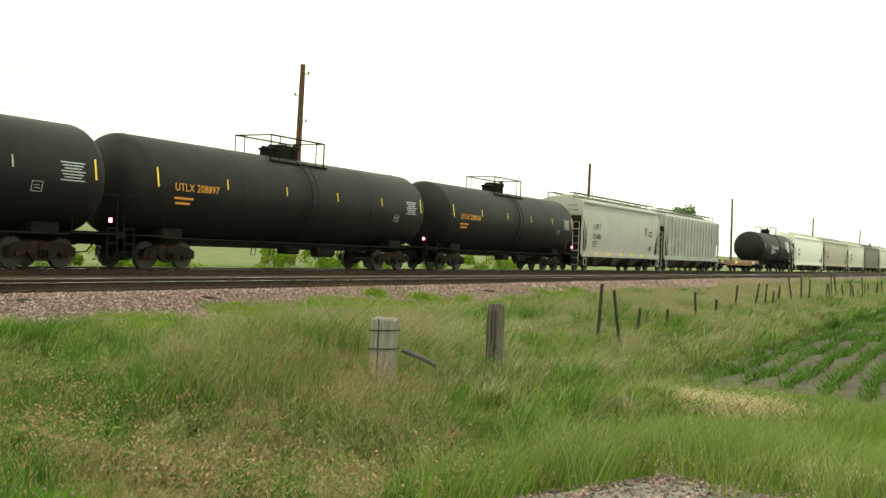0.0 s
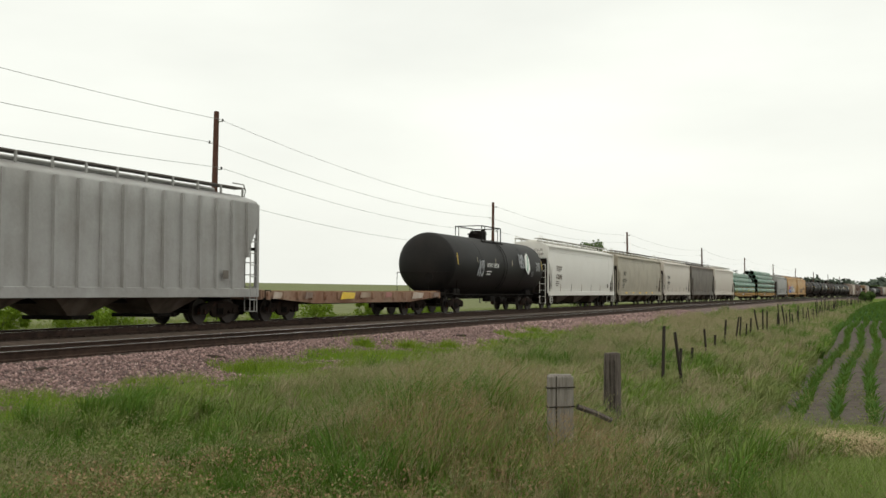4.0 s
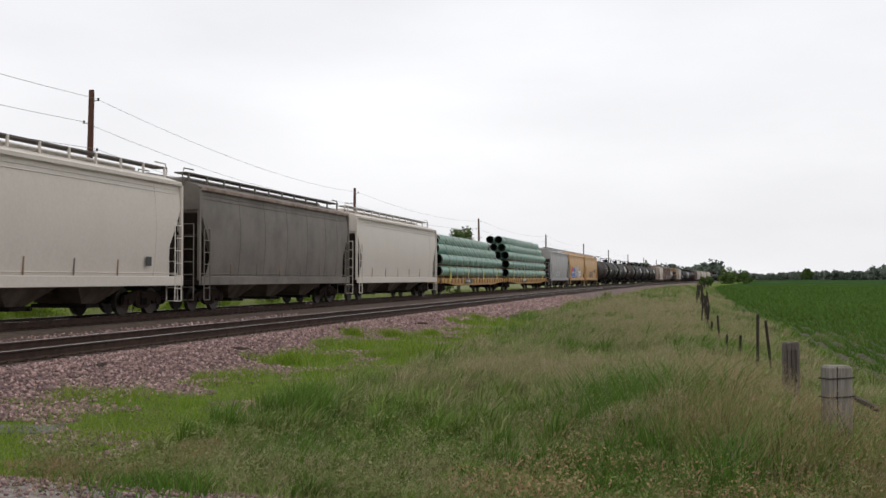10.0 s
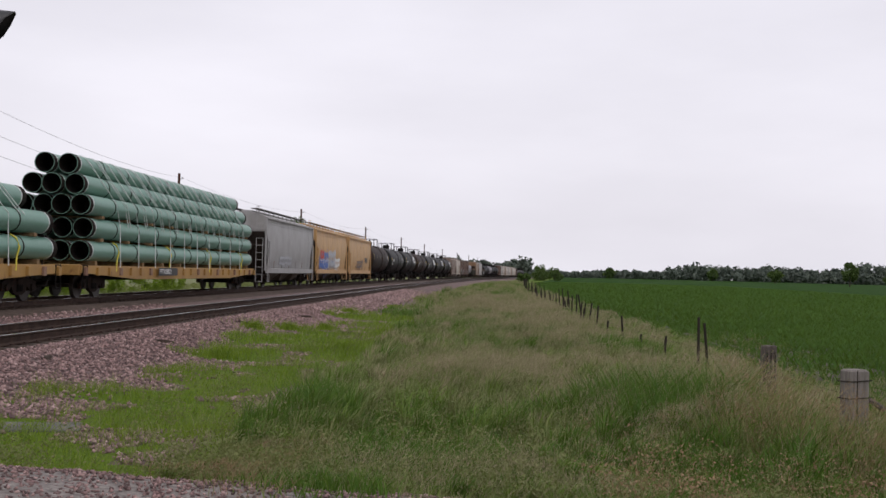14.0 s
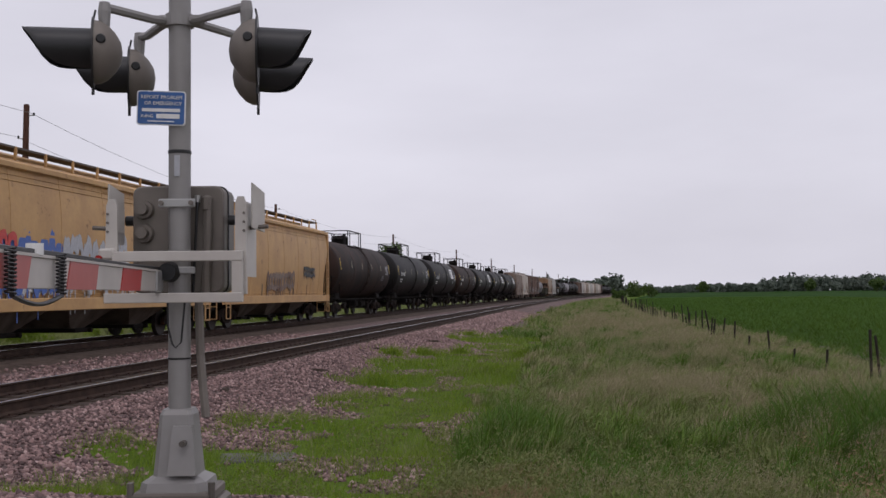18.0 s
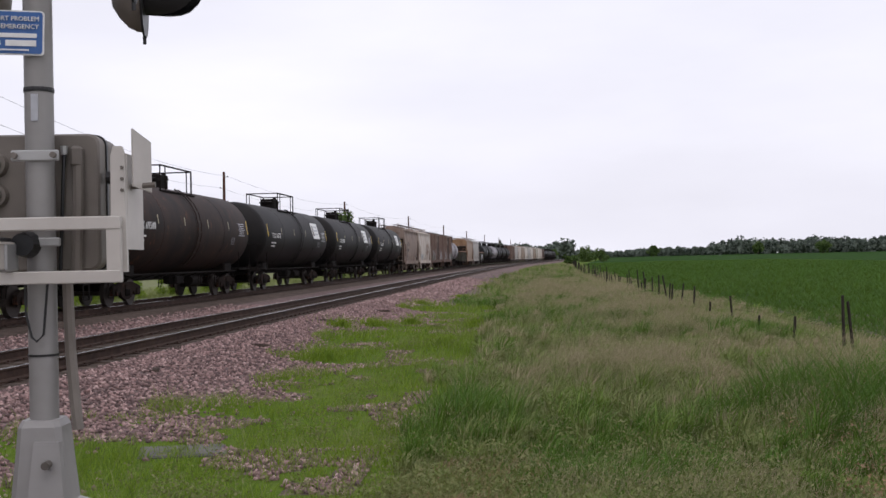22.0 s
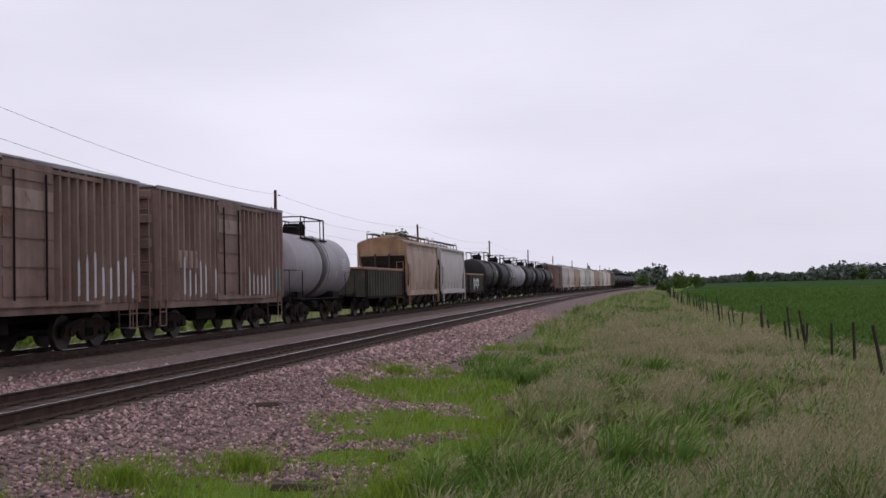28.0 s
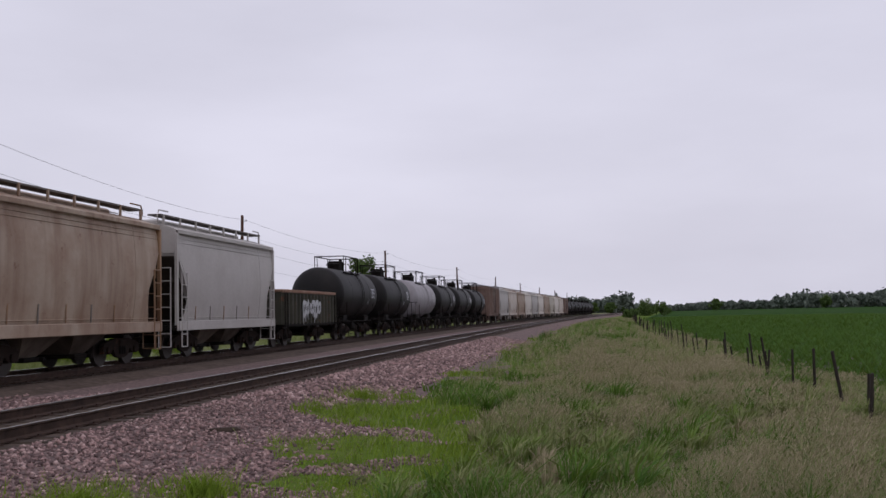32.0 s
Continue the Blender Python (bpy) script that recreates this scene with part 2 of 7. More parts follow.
POST_GREY = grained("post_weathered", (0.14, 0.125, 0.11), (0.34, 0.31, 0.28), 10, 0.95, 0.8, (5, 5, 0.35), big=0.4)
POST_DARK = grained("post_dark", (0.06, 0.05, 0.045), (0.20, 0.17, 0.15), 10, 0.95, 0.8, (5, 5, 0.35), big=0.4)
STAKE = grained("stake_dark", (0.018, 0.015, 0.013), (0.06, 0.05, 0.042), 10, 0.95, 0.6, (5, 5, 0.4))
WIRE = plain("wire_grey", (0.2, 0.2, 0.2), 0.5, 0.6)
GALV = painted("galvanised_steel", (0.42, 0.42, 0.41), (0.2, 0.19, 0.18), 0.35, 0.42, 0.6, 0.55)
SIGNAL_GREY = painted("signal_aluminium", (0.29, 0.28, 0.27), (0.16, 0.15, 0.14), 0.4, 0.5, 0.7, 0.25)
SIGNAL_BOX = painted("signal_box_grey", (0.21, 0.185, 0.16), (0.04, 0.035, 0.03), 0.75, 0.55, 1.0, 0.2)
SIGNAL_BLACK = plain("signal_black", (0.012, 0.012, 0.013), 0.45)
LAMP_RED = plain("lamp_red_glass", (0.35, 0.015, 0.012), 0.12)
ARM_WHITE = painted("gate_white", (0.55, 0.52, 0.48), (0.26, 0.22, 0.18), 0.45, 0.45)
ARM_BRIGHT = painted("gate_bright_red", (0.45, 0.03, 0.03), (0.3, 0.05, 0.04), 0.3, 0.4)
ARM_RED = painted("gate_red", (0.46, 0.10, 0.09), (0.3, 0.14, 0.12), 0.4, 0.4)
SIGN_BLUE = painted("sign_blue", (0.045, 0.13, 0.36), (0.1, 0.14, 0.25), 0.25, 0.4)
BLADE_TURF = island("grass_turf", [(0.0, (0.09, 0.16, 0.012)), (0.5, (0.165, 0.26, 0.02)), (1.0, (0.24, 0.33, 0.04))], 0.75, 0.4, 0.35)
BLADE_GREEN = island("grass_bright", [(0.0, (0.0805, 0.143, 0.024)), (0.5, (0.144, 0.231, 0.0408)), (1.0, (0.23, 0.308, 0.0744))], 0.75, 0.4, 0.22)
BLADE_LUSH = island("grass_lush", [(0.0, (0.0299, 0.077, 0.011)), (0.5, (0.0644, 0.149, 0.0176)), (1.0, (0.121, 0.226, 0.0352))], 0.7, 0.3, 0.3)
BLADE_MID = island("grass_mid", [(0.0, (0.091, 0.128, 0.04)), (0.5, (0.182, 0.22, 0.075)), (1.0, (0.312, 0.311, 0.144))], 0.85, 0.4, 0.2)
BLADE_DRY = island("grass_seed_heads", [(0.0, (0.196, 0.172, 0.0978)), (0.5, (0.322, 0.27, 0.172)), (1.0, (0.483, 0.402, 0.287))], 0.9, 0.4, 0.25)
BLADE_RUSSET = island("grass_russet", [(0.0, (0.149, 0.0938, 0.06)), (0.5, (0.311, 0.2, 0.12)), (1.0, (0.42, 0.3, 0.185))], 0.9, 0.4, 0.2)
WEED_LEAF = island("weed_leaf", [(0.0, (0.119, 0.143, 0.049)), (0.5, (0.175, 0.195, 0.0728)), (1.0, (0.259, 0.254, 0.119))], 0.8, 0.35, 0.25)
CORN = island("corn_leaf", [(0.0, (0.026, 0.075, 0.01)), (0.6, (0.05, 0.125, 0.016)), (1.0, (0.085, 0.18, 0.028))], 0.7, 0.35, 0.3)
STRAW = island("straw", [(0.0, (0.28, 0.21, 0.11)), (1.0, (0.58, 0.48, 0.3))])
STONE = island("ballast_stone", [(0.0, (0.0649, 0.046, 0.0437)), (0.4, (0.177, 0.118, 0.112)), (0.75, (0.342, 0.224, 0.206)), (1.0, (0.59, 0.46, 0.425))], 0.9, 0.25)
# far woods: aerial haze is painted into this paler, bluer leaf colour
HAZE_LEAF = island("distant_leaf_hazed", [(0.0, (0.07, 0.09, 0.075)), (0.5, (0.10, 0.125, 0.10)), (1.0, (0.14, 0.165, 0.12))], 0.9, 0.4)
LEAF = island("tree_leaf", [(0.0, (0.03, 0.055, 0.015)), (0.5, (0.06, 0.105, 0.028)), (1.0, (0.10, 0.155, 0.045))], 0.85, 0.3, 0.25)
BARK = grained("bark", (0.04, 0.033, 0.027), (0.11, 0.09, 0.075), 8, 0.95, 0.6)


def ground_material():
    m, t, p = nodes_of("ground_grass")
    v = coords(t)
    n1, n2 = noise_of(t, v, 0.35, 5.0), noise_of(t, v, 6.0, 6.0, 0.7)
    c = ramp_of(t, n1, [(0.3, (0.08, 0.14, 0.014)), (0.5, (0.105, 0.165, 0.02)), (0.7, (0.15, 0.17, 0.05))])
    c = mix_of(t, ramp_of(t, n2, [(0.4, (0, 0, 0)), (0.65, (0.45,) * 3)]), c, (0.04, 0.06, 0.016))
    t.links.new(c, p.inputs["Base Color"])
    p.inputs["Roughness"].default_value = 0.95
    p.inputs["Specular IOR Level"].default_value = 0.05
    bump_of(t, p, n2, 0.8, 0.06)
    return m


GROUND = ground_material()
BALLAST = grained("ballast_bed", (0.042, 0.03, 0.029), (0.26, 0.185, 0.172), 11, 0.95, 1.0, big=0.25)
SUBGRADE = grained("track_bed_brown", (0.042, 0.03, 0.024), (0.135, 0.1, 0.08), 5, 0.95, 0.6, big=0.4)
PASTURE = grained("pale_pasture", (0.115, 0.135, 0.055), (0.19, 0.2, 0.09), 0.8, 0.95, 0.6, big=0.25)
SLAB = grained("weathered_concrete", (0.09, 0.085, 0.08), (0.2, 0.19, 0.175), 6, 0.95, 0.7, big=0.5)
ROAD = grained("gravel_road", (0.10, 0.088, 0.08), (0.34, 0.305, 0.28), 14, 0.95, 0.9, big=0.2)
SOIL = grained("field_soil", (0.05, 0.04, 0.033), (0.135, 0.112, 0.095), 5, 0.95, 0.8)


def field_material():
    """Young corn far off: rows of green over soil, closing up with distance."""
    m, t, p = nodes_of("corn_field")
    v = coords(t)
    n1, n2 = noise_of(t, v, 0.03, 4.0), noise_of(t, coords(t, (1.0, 0.15, 1.0)), 0.8, 6.0)
    c = ramp_of(t, n2, [(0.3, (0.014, 0.04, 0.007)), (0.6, (0.025, 0.064, 0.010)), (0.85, (0.042, 0.09, 0.016))])
    c = mix_of(t, ramp_of(t, n1, [(0.45, (0, 0, 0)), (0.7, (0.4,) * 3)]), c, (0.036, 0.078, 0.015))
    t.links.new(c, p.inputs["Base Color"])
    p.inputs["Roughness"].default_value = 0.95
    p.inputs["Specular IOR Level"].default_value = 0.02
    bump_of(t, p, n2, 0.6, 0.2)
    return m


FIELD = field_material()


# ---- mesh tools ----
class Shape:
    """A growing mesh: boxes, tubes, lathes and prisms as plain lists."""

    def __init__(self):
        self.v, self.f = [], []

    def put(self, verts, faces):
        n = len(self.v)
        self.v += [tuple(p) for p in verts]
        self.f += [tuple(i + n for i in face) for face in faces]
        return self

    def box(self, x0, x1, y0, y1, z0, z1, c=0.0):
        if c <= 0:
            v = [(x, y, z) for z in (z0, z1) for y in (y0, y1) for x in (x0, x1)]
            return self.put(v, [(0, 2, 3, 1), (4, 5, 7, 6), (0, 1, 5, 4), (2, 6, 7, 3), (0, 4, 6, 2), (1, 3, 7, 5)])
        ring = [(x0 + c, y0), (x1 - c, y0), (x1, y0 + c), (x1, y1 - c), (x1 - c, y1), (x0 + c, y1), (x0, y1 - c), (x0, y0 + c)]
        cx, cy = (x0 + x1) / 2, (y0 + y1) / 2
        sx, sy = 1 - 2 * c / max(x1 - x0, 1e-6), 1 - 2 * c / max(y1 - y0, 1e-6)
        inner = [(cx + (x - cx) * sx, cy + (y - cy) * sy) for x, y in ring]
        return self.loft([[(*p, z0) for p in inner], [(*p, z0 + c) for p in ring], [(*p, z1 - c) for p in ring], [(*p, z1) for p in inner]])

    def loft(self, rings, caps=True, closed=True):
        n = len(rings[0])
        v = [p for r in rings for p in r]
        f = []
        for k in range(len(rings) - 1):
            for i in range(n if closed else n - 1):
                j = (i + 1) % n
                f.append((k * n + i, k * n + j, (k + 1) * n + j, (k + 1) * n + i))
        if caps:
            f.append(tuple(range(n - 1, -1, -1)))
            f.append(tuple(range((len(rings) - 1) * n, len(rings) * n)))
        return self.put(v, f)

    def tube(self, path, r, sides=6):
        rings, up = [], Vector((0, 0, 1))
        pts = [Vector(p) for p in path]
        for k, p in enumerate(pts):
            d = (pts[min(k + 1, len(pts) - 1)] - pts[max(k - 1, 0)]).normalized()
            s = d.cross(up if abs(d.z) < 0.95 else Vector((1, 0, 0))).normalized()
            u = s.cross(d)
            rr = r[k] if isinstance(r, (list, tuple)) else r
            rings.append([tuple(p + s * (rr * math.cos(a)) + u * (rr * math.sin(a))) for a in [2 * math.pi * i / sides for i in range(sides)]])
        return self.loft(rings)

    def lathe(self, profile, axis="x", sides=24, centre=(0, 0, 0)):
        """profile: (place along the axis, radius)."""
        cx, cy, cz = centre
        rings = []
        for a, r in profile:
            ring = []
            for i in range(sides):
                w = 2 * math.pi * i / sides
                c, s = r * math.cos(w), r * math.sin(w)
                ring.append({"x": (cx + a, cy + c, cz + s), "y": (cx + s, cy + a, cz + c), "z": (cx + c, cy + s, cz + a)}[axis])
            rings.append(ring)
        return self.loft(rings)

    def prism(self, profile, y0, y1):
        """A profile in x and z, pushed along y."""
        return self.loft([[(x, y0, z) for x, z in profile], [(x, y1, z) for x, z in profile]])

    def mesh(self, name, smooth=False):
        me = bpy.data.meshes.new(name)
        me.from_pydata(self.v, [], self.f)
        bm = bmesh.new()
        bm.from_mesh(me)
        bmesh.ops.recalc_face_normals(bm, faces=bm.faces)
        if smooth:
            for face in bm.faces:
                face.smooth = True
            for e in bm.edges:
                if len(e.link_faces) == 2 and e.calc_face_angle(0) > radians(38):
                    e.smooth = False
        bm.to_mesh(me)
        bm.free()
        return me


def part(name, shape, material, parent=None, label="", at=None, smooth=False):
    me = shape if isinstance(shape, bpy.types.Mesh) else shape.mesh(name, smooth)
    if material and not me.materials:
        me.materials.append(material)
    ob = new(name, me)
    if parent:
        ob.parent = parent
    if at is not None:
        ob.matrix_basis = at
    return tagged(ob, label)


def thing(name, label, category, group="", at=None):
    ob = tagged(new(name), label, category, group)
    ob.empty_display_size = 0.3
    if at is not None:
        ob.matrix_basis = at
    return ob


def structure(name, shape, material, label="", smooth=False):
    me = shape if isinstance(shape, bpy.types.Mesh) else shape.mesh(name, smooth)
    me.materials.append(material)
    return tagged(new(name, me), label, kind="structure")


def fast_mesh(name, verts, faces, material):
    """A mesh from arrays of vertices and of equal faces."""
    me = bpy.data.meshes.new(name)
    verts, faces = np.asarray(verts, np.float32), np.asarray(faces, np.int32)
    n, k = faces.shape
    me.vertices.add(len(verts))
    me.vertices.foreach_set("co", verts.ravel())
    me.loops.add(n * k)
    me.loops.foreach_set("vertex_index", faces.ravel())
    me.polygons.add(n)
    me.polygons.foreach_set("loop_start", np.arange(0, n * k, k, dtype=np.int32))
    me.polygons.foreach_set("loop_total", np.full(n, k, np.int32))
    me.update()
    me.validate()
    me.materials.append(material)
    return me


def lettering(body, size, material, parent, x, y, z, label="", tilt=0.0, spacing=1.0):
    cu = bpy.data.curves.new("lettering", "FONT")
    cu.body, cu.size, cu.extrude, cu.resolution_u, cu.space_character = body, size, 0.003, 2, spacing
    ob = bpy.data.objects.new("lettering", cu)
    me = bpy.data.meshes.new_from_object(ob)
    bpy.data.objects.remove(ob)
    me.materials.clear()
    return part("lettering", me, material, parent, label, pose(x, y, z, 90 - tilt, 0, 0))


# ---- the line of the two tracks ----
BEND, RADIUS, TURN, HEAD0 = 86.4, 3558.6, 0.064, 0.0063
FAR_X, NEAR_X = -25.43, -18.38
STEP = 2.0
ARC = np.arange(-160.0, 1900.0, STEP)
_h = HEAD0 + np.clip((ARC - BEND) / RADIUS, 0, TURN)
_x, _y = np.cumsum(np.sin(_h)) * STEP, np.cumsum(np.cos(_h)) * STEP
_k = int(np.argmin(abs(ARC)))
LINE_X, LINE_Y = _x - _x[_k], _y - _y[_k]


def on_line(s, off=0.0):
    """The place at arc s of the line, off metres to its right (+x), and its heading."""
    h = HEAD0 + min(max((s - BEND) / RADIUS, 0), TURN)
    return np.interp(s, ARC, LINE_X) + off * math.cos(h), np.interp(s, ARC, LINE_Y) - off * math.sin(h), h


def shift(y):
    """How far the line has bent to the right at y."""
    return np.interp(y, LINE_Y, LINE_X)


# ---- ground, tracks ----
PROFILE_U = [-3000, -700, -300, -80, -45, -31, -29.0, -27.4, -23.5, -22.6, -21.4, -20.4, -16.8, -16.4, -15.1, -12.5, -8, -5.5, -4, 60, 3000]
PROFILE_Z = [14, 12, 5, -0.4, -1.0, -0.7, -0.55, -0.21, -0.21, -0.36, -0.34, -0.205, -0.205, -0.25, -0.5, -0.55, -0.56, -0.6, -0.66, -0.8, -0.8]


def smooth(a, b, x):
    t = np.clip((np.asarray(x, float) - a) / (b - a), 0, 1)
    return t * t * (3 - 2 * t)


def patches(u, y, size, seed):
    """Soft random patches of about the size given, 0 to 1."""
    table = np.random.default_rng(seed).uniform(0, 1, (128, 128))
    total = 0.0
    for k, amp in ((1.0, 0.65), (2.3, 0.35)):
        a, b = np.asarray(u) / size * k + 64.0, np.asarray(y) / size * k + 17.3
        i, j = np.floor(a).astype(int), np.floor(b).astype(int)
        fa, fb = smooth(0, 1, a - i), smooth(0, 1, b - j)
        t00, t10, t01, t11 = (table[(i + p) % 128, (j + q) % 128] for p, q in ((0, 0), (1, 0), (0, 1), (1, 1)))
        total = total + amp * ((t00 * (1 - fa) + t10 * fa) * (1 - fb) + (t01 * (1 - fa) + t11 * fa) * fb)
    return total


def ripple(x, y):
    return np.sin(x * 1.7 + 0.6 * np.sin(y * 0.9)) * np.cos(y * 1.3 + 0.8 * np.sin(x * 0.7))


def ground_z(x, y):
    x, y = np.asarray(x, float), np.asarray(y, float)
    u = x - shift(y)
    z = np.interp(u, PROFILE_U, PROFILE_Z)
    off_track = smooth(-15.1, -12.5, u) * smooth(9, 3, u) + smooth(-30, -34, u)
    z = z + 0.05 * ripple(x, y) * off_track
    z = z + (0.25 - 0.13 * smooth(9.5, 11.5, y)) * np.exp(-((u + 6.5) / 1.2) ** 2) * smooth(5.5, 8.5, y) * smooth(70, 35, y)
    road = smooth(6.2, 4.2, y - 2.7 * smooth(-3.4, -1.9, x)) * smooth(-16.8, -15.6, x) * (y > -14)
    level = -0.47 + 0.34 * smooth(-5.5, -12.5, x)
    level = level + 0.12 * np.exp(-(((x + 12.7) / 1.1) ** 2 + ((y - 3.0) / 1.1) ** 2))
    z = z * (1 - road) + (level + 0.012 * ripple(x * 3, y * 3)) * road
    far = np.hypot(x, y)
    return z + 0.0016 * np.clip(far - 900, 0, 600) * (u > 30)


def rough_edge(x, y):
    return 0.55 * np.sin(y * 0.83 + 1.0) + 0.35 * np.sin(y * 2.3 + x) + 0.25 * np.sin(y * 5.1 + 2 * x)


def ballast_edge(y):
    """The lateral place at which the stone gives way to grass, ragged along the line."""
    return -15.15 + 0.4 * np.sin(y * 0.47 + 0.4) + 0.3 * np.sin(y * 1.3) + 0.2 * np.sin(y * 3.7) + 1.7 * np.exp(-((y - 34.3) / 1.5) ** 2) + 0.9 * np.exp(-((y - 13) / 1.2) ** 2) + 1.0 * smooth(38, 46, y)


def road_edge(u):
    """Where the gravel of the road gives way to grass; a field entrance flares it out."""
    return 4.65 + 0.4 * np.sin(u * 1.9) - 0.9 * np.exp(-((u + 5.0) / 2.2) ** 2) + 2.7 * smooth(-3.4, -1.9, u)


def growing(a, b, first, ratio, most):
    out, s = [a], first
    while out[-1] < b:
        out.append(out[-1] + s)
        s = min(s * ratio, most)
    return out


def build_ground():
    us = sorted([-30 - v + 0 for v in growing(0, 2700, 0.8, 1.25, 260)][1:] + list(np.arange(-30, 4, 0.3)) + growing(4, 2700, 0.5, 1.22, 260))
    ys = sorted([-8 - v for v in growing(0, 1500, 0.8, 1.3, 260)][1:] + list(np.arange(-8, 56, 0.4)) + growing(56, 3400, 0.6, 1.05, 90))
    us, ys = np.array(us), np.array(ys)
    U, Y = np.meshgrid(us, ys)
    X = U + shift(Y)
    Z = ground_z(X, Y)
    verts = np.stack([X, Y, Z], -1).reshape(-1, 3)
    nx, ny = len(us), len(ys)
    a = (np.arange(ny - 1)[:, None] * nx + np.arange(nx - 1)[None]).ravel()
    faces = np.stack([a, a + 1, a + nx + 1, a + nx], 1)
    me = fast_mesh("ground", verts, faces, GROUND)
    for m in (BALLAST, SUBGRADE, ROAD, SOIL, FIELD, PASTURE):
        me.materials.append(m)
    cu, cy = ((us[1:] + us[:-1]) / 2)[None].repeat(ny - 1, 0), ((ys[1:] + ys[:-1]) / 2)[:, None].repeat(nx - 1, 1)
    kind = np.zeros(cu.shape, np.int32)
    edge = ballast_edge(cy)
    kind[(cu > -29.3) & (cu < edge)] = 1
    kind[(cu >= edge) & (cu < -11.9) & (patches(cu, cy, 1.1, 7) > 0.56 + 0.05 * (cu - edge)) & (cy < 90)] = 1
    kind[(cu > -28.2) & (cu < -22.7)] = 2
    kind[(cu > -20.2) & (cu < -16.9)] = 2
    kind[(cy < road_edge(cu)) & (cy > -9) & (cu > -16.6) & (cu < 60)] = 3
    kind[(cy < 4.0) & (cy > -9) & (cu > -34) & (cu <= -16.6)] = 3
    soil = (cu > -4.35 + 0.15 * np.sin(cy)) & (cy > 14.2 + 0.4 * np.sin(cu * 2)) & (cu < 30)
    kind[soil & (cy < 75)] = 4
    kind[cu < -29.3] = 6
    kind[(cu > -4.2) & (cy >= 75) & (cy < 2400)] = 5
    kind[(cu >= 30) & (cy > 14.5) & (cy < 2400)] = 5
    me.polygons.foreach_set("material_index", kind.ravel())
    me.polygons.foreach_set("use_smooth", np.ones(kind.size, bool))
    tagged(new("ground", me), "flat grassy farmland with a stony railway bed, gravel road and young corn field", kind="structure")


build_ground()


def rail_mesh(centre, side):
    """One rail, foot, web and head, along the whole line."""
    s = Shape()
    arcs = list(np.arange(-120, 120, 8.0)) + list(np.arange(120, 1000, 20.0))
    prof = [(-0.07, -0.185), (0.07, -0.185), (0.07, -0.165), (0.012, -0.14), (0.012, -0.045), (0.036, -0.03), (0.036, -0.003), (-0.036, -0.003), (-0.036, -0.03), (-0.012, -0.045), (-0.012, -0.14), (-0.07, -0.165)]
    rings = []
    for a in arcs:
        rings.append([(*on_line(a, centre + side * 0.7525 + o)[:2], z) for o, z in prof])
    s.loft(rings)
    t = Shape()
    rings = []
    for a in arcs:
        rings.append([(*on_line(a, centre + side * 0.7525 + o)[:2], z) for o, z in ((-0.03, -0.004), (0.03, -0.004), (0.026, 0.0), (-0.026, 0.0))])
    t.loft(rings)
    return s, t


def build_tracks():
    for centre, name in ((NEAR_X, "empty near track"), (FAR_X, "far track under the train")):
        track = thing("railway_track", f"rusty steel rails on dark wooden ties, {name}", "railway track", "railway tracks")
        track["kind"] = "structure"
        for side in (-1, 1):
            s, t = rail_mesh(centre, side)
            r = part("rail", s, RAIL_SIDE, track)
            part("rail_head", t, RAIL_TOP, r, "shiny worn steel rail head")
        proto = Shape().box(-1.28, 1.28, -0.11, 0.11, -0.36, -0.185, 0.012).mesh("tie")
        plate = Shape().box(-0.16, 0.16, -0.09, 0.09, -0.187, -0.172)
        proto.materials.append(TIE)
        if centre == NEAR_X:
            rest = []
            for k in range(300):
                x, y, h = on_line(-4 + k * 0.52, centre)
                part("tie", proto, None, track, "", pose(x, y, random.uniform(-0.012, 0.0), 0, random.uniform(-0.4, 0.4), -math.degrees(h) + random.uniform(-0.8, 0.8)))
        s = Shape()
        for k in range(500):
            arc = -60 + k * 0.52 if centre == FAR_X else (152 + k * 0.55)
            x, y, h = on_line(arc, centre)
            s.put([(x + a * math.cos(h) + b * math.sin(h), y + b * math.cos(h) - a * math.sin(h), z) for z in (-0.36, -0.186) for a in (-1.28, 1.28) for b in (-0.11, 0.11)],
                  [(4, 5, 7, 6), (0, 1, 5, 4), (2, 6, 7, 3), (0, 4, 6, 2), (1, 3, 7, 5)])
        tagged(part("ties", s, TIE, track), kind="stuff")
        s = Shape()
        for k in range(140):
            x, y, h = on_line(-4 + k * 0.52, centre)
            for side in (-1, 1):
                cx = x + side * 0.7525
                s.box(cx - 0.16, cx + 0.16, y - 0.09, y + 0.09, -0.19, -0.178)
                for d in (-0.1, 0.1):
                    s.box(cx + d - 0.014, cx + d + 0.014, y - 0.03, y + 0.03, -0.178, -0.15)
        tagged(part("tie_plates", s, RAIL_SIDE, track), kind="stuff")


build_tracks()


# ---- poles and wires ----
POLES = [(-53.5, 74.3), (-60.9, 167.2), (-57.7, 260.9), (-53.6, 360.2), (-50.6, 462.4), (-47.1, 566.6), (-42.7, 672.1), (-37.0, 778.0), (-31.0, 883.0), (-25.0, 990.0), (-19.0, 1095.0)]
ARMS = (0.55, 2.35, 4.6, 6.9)


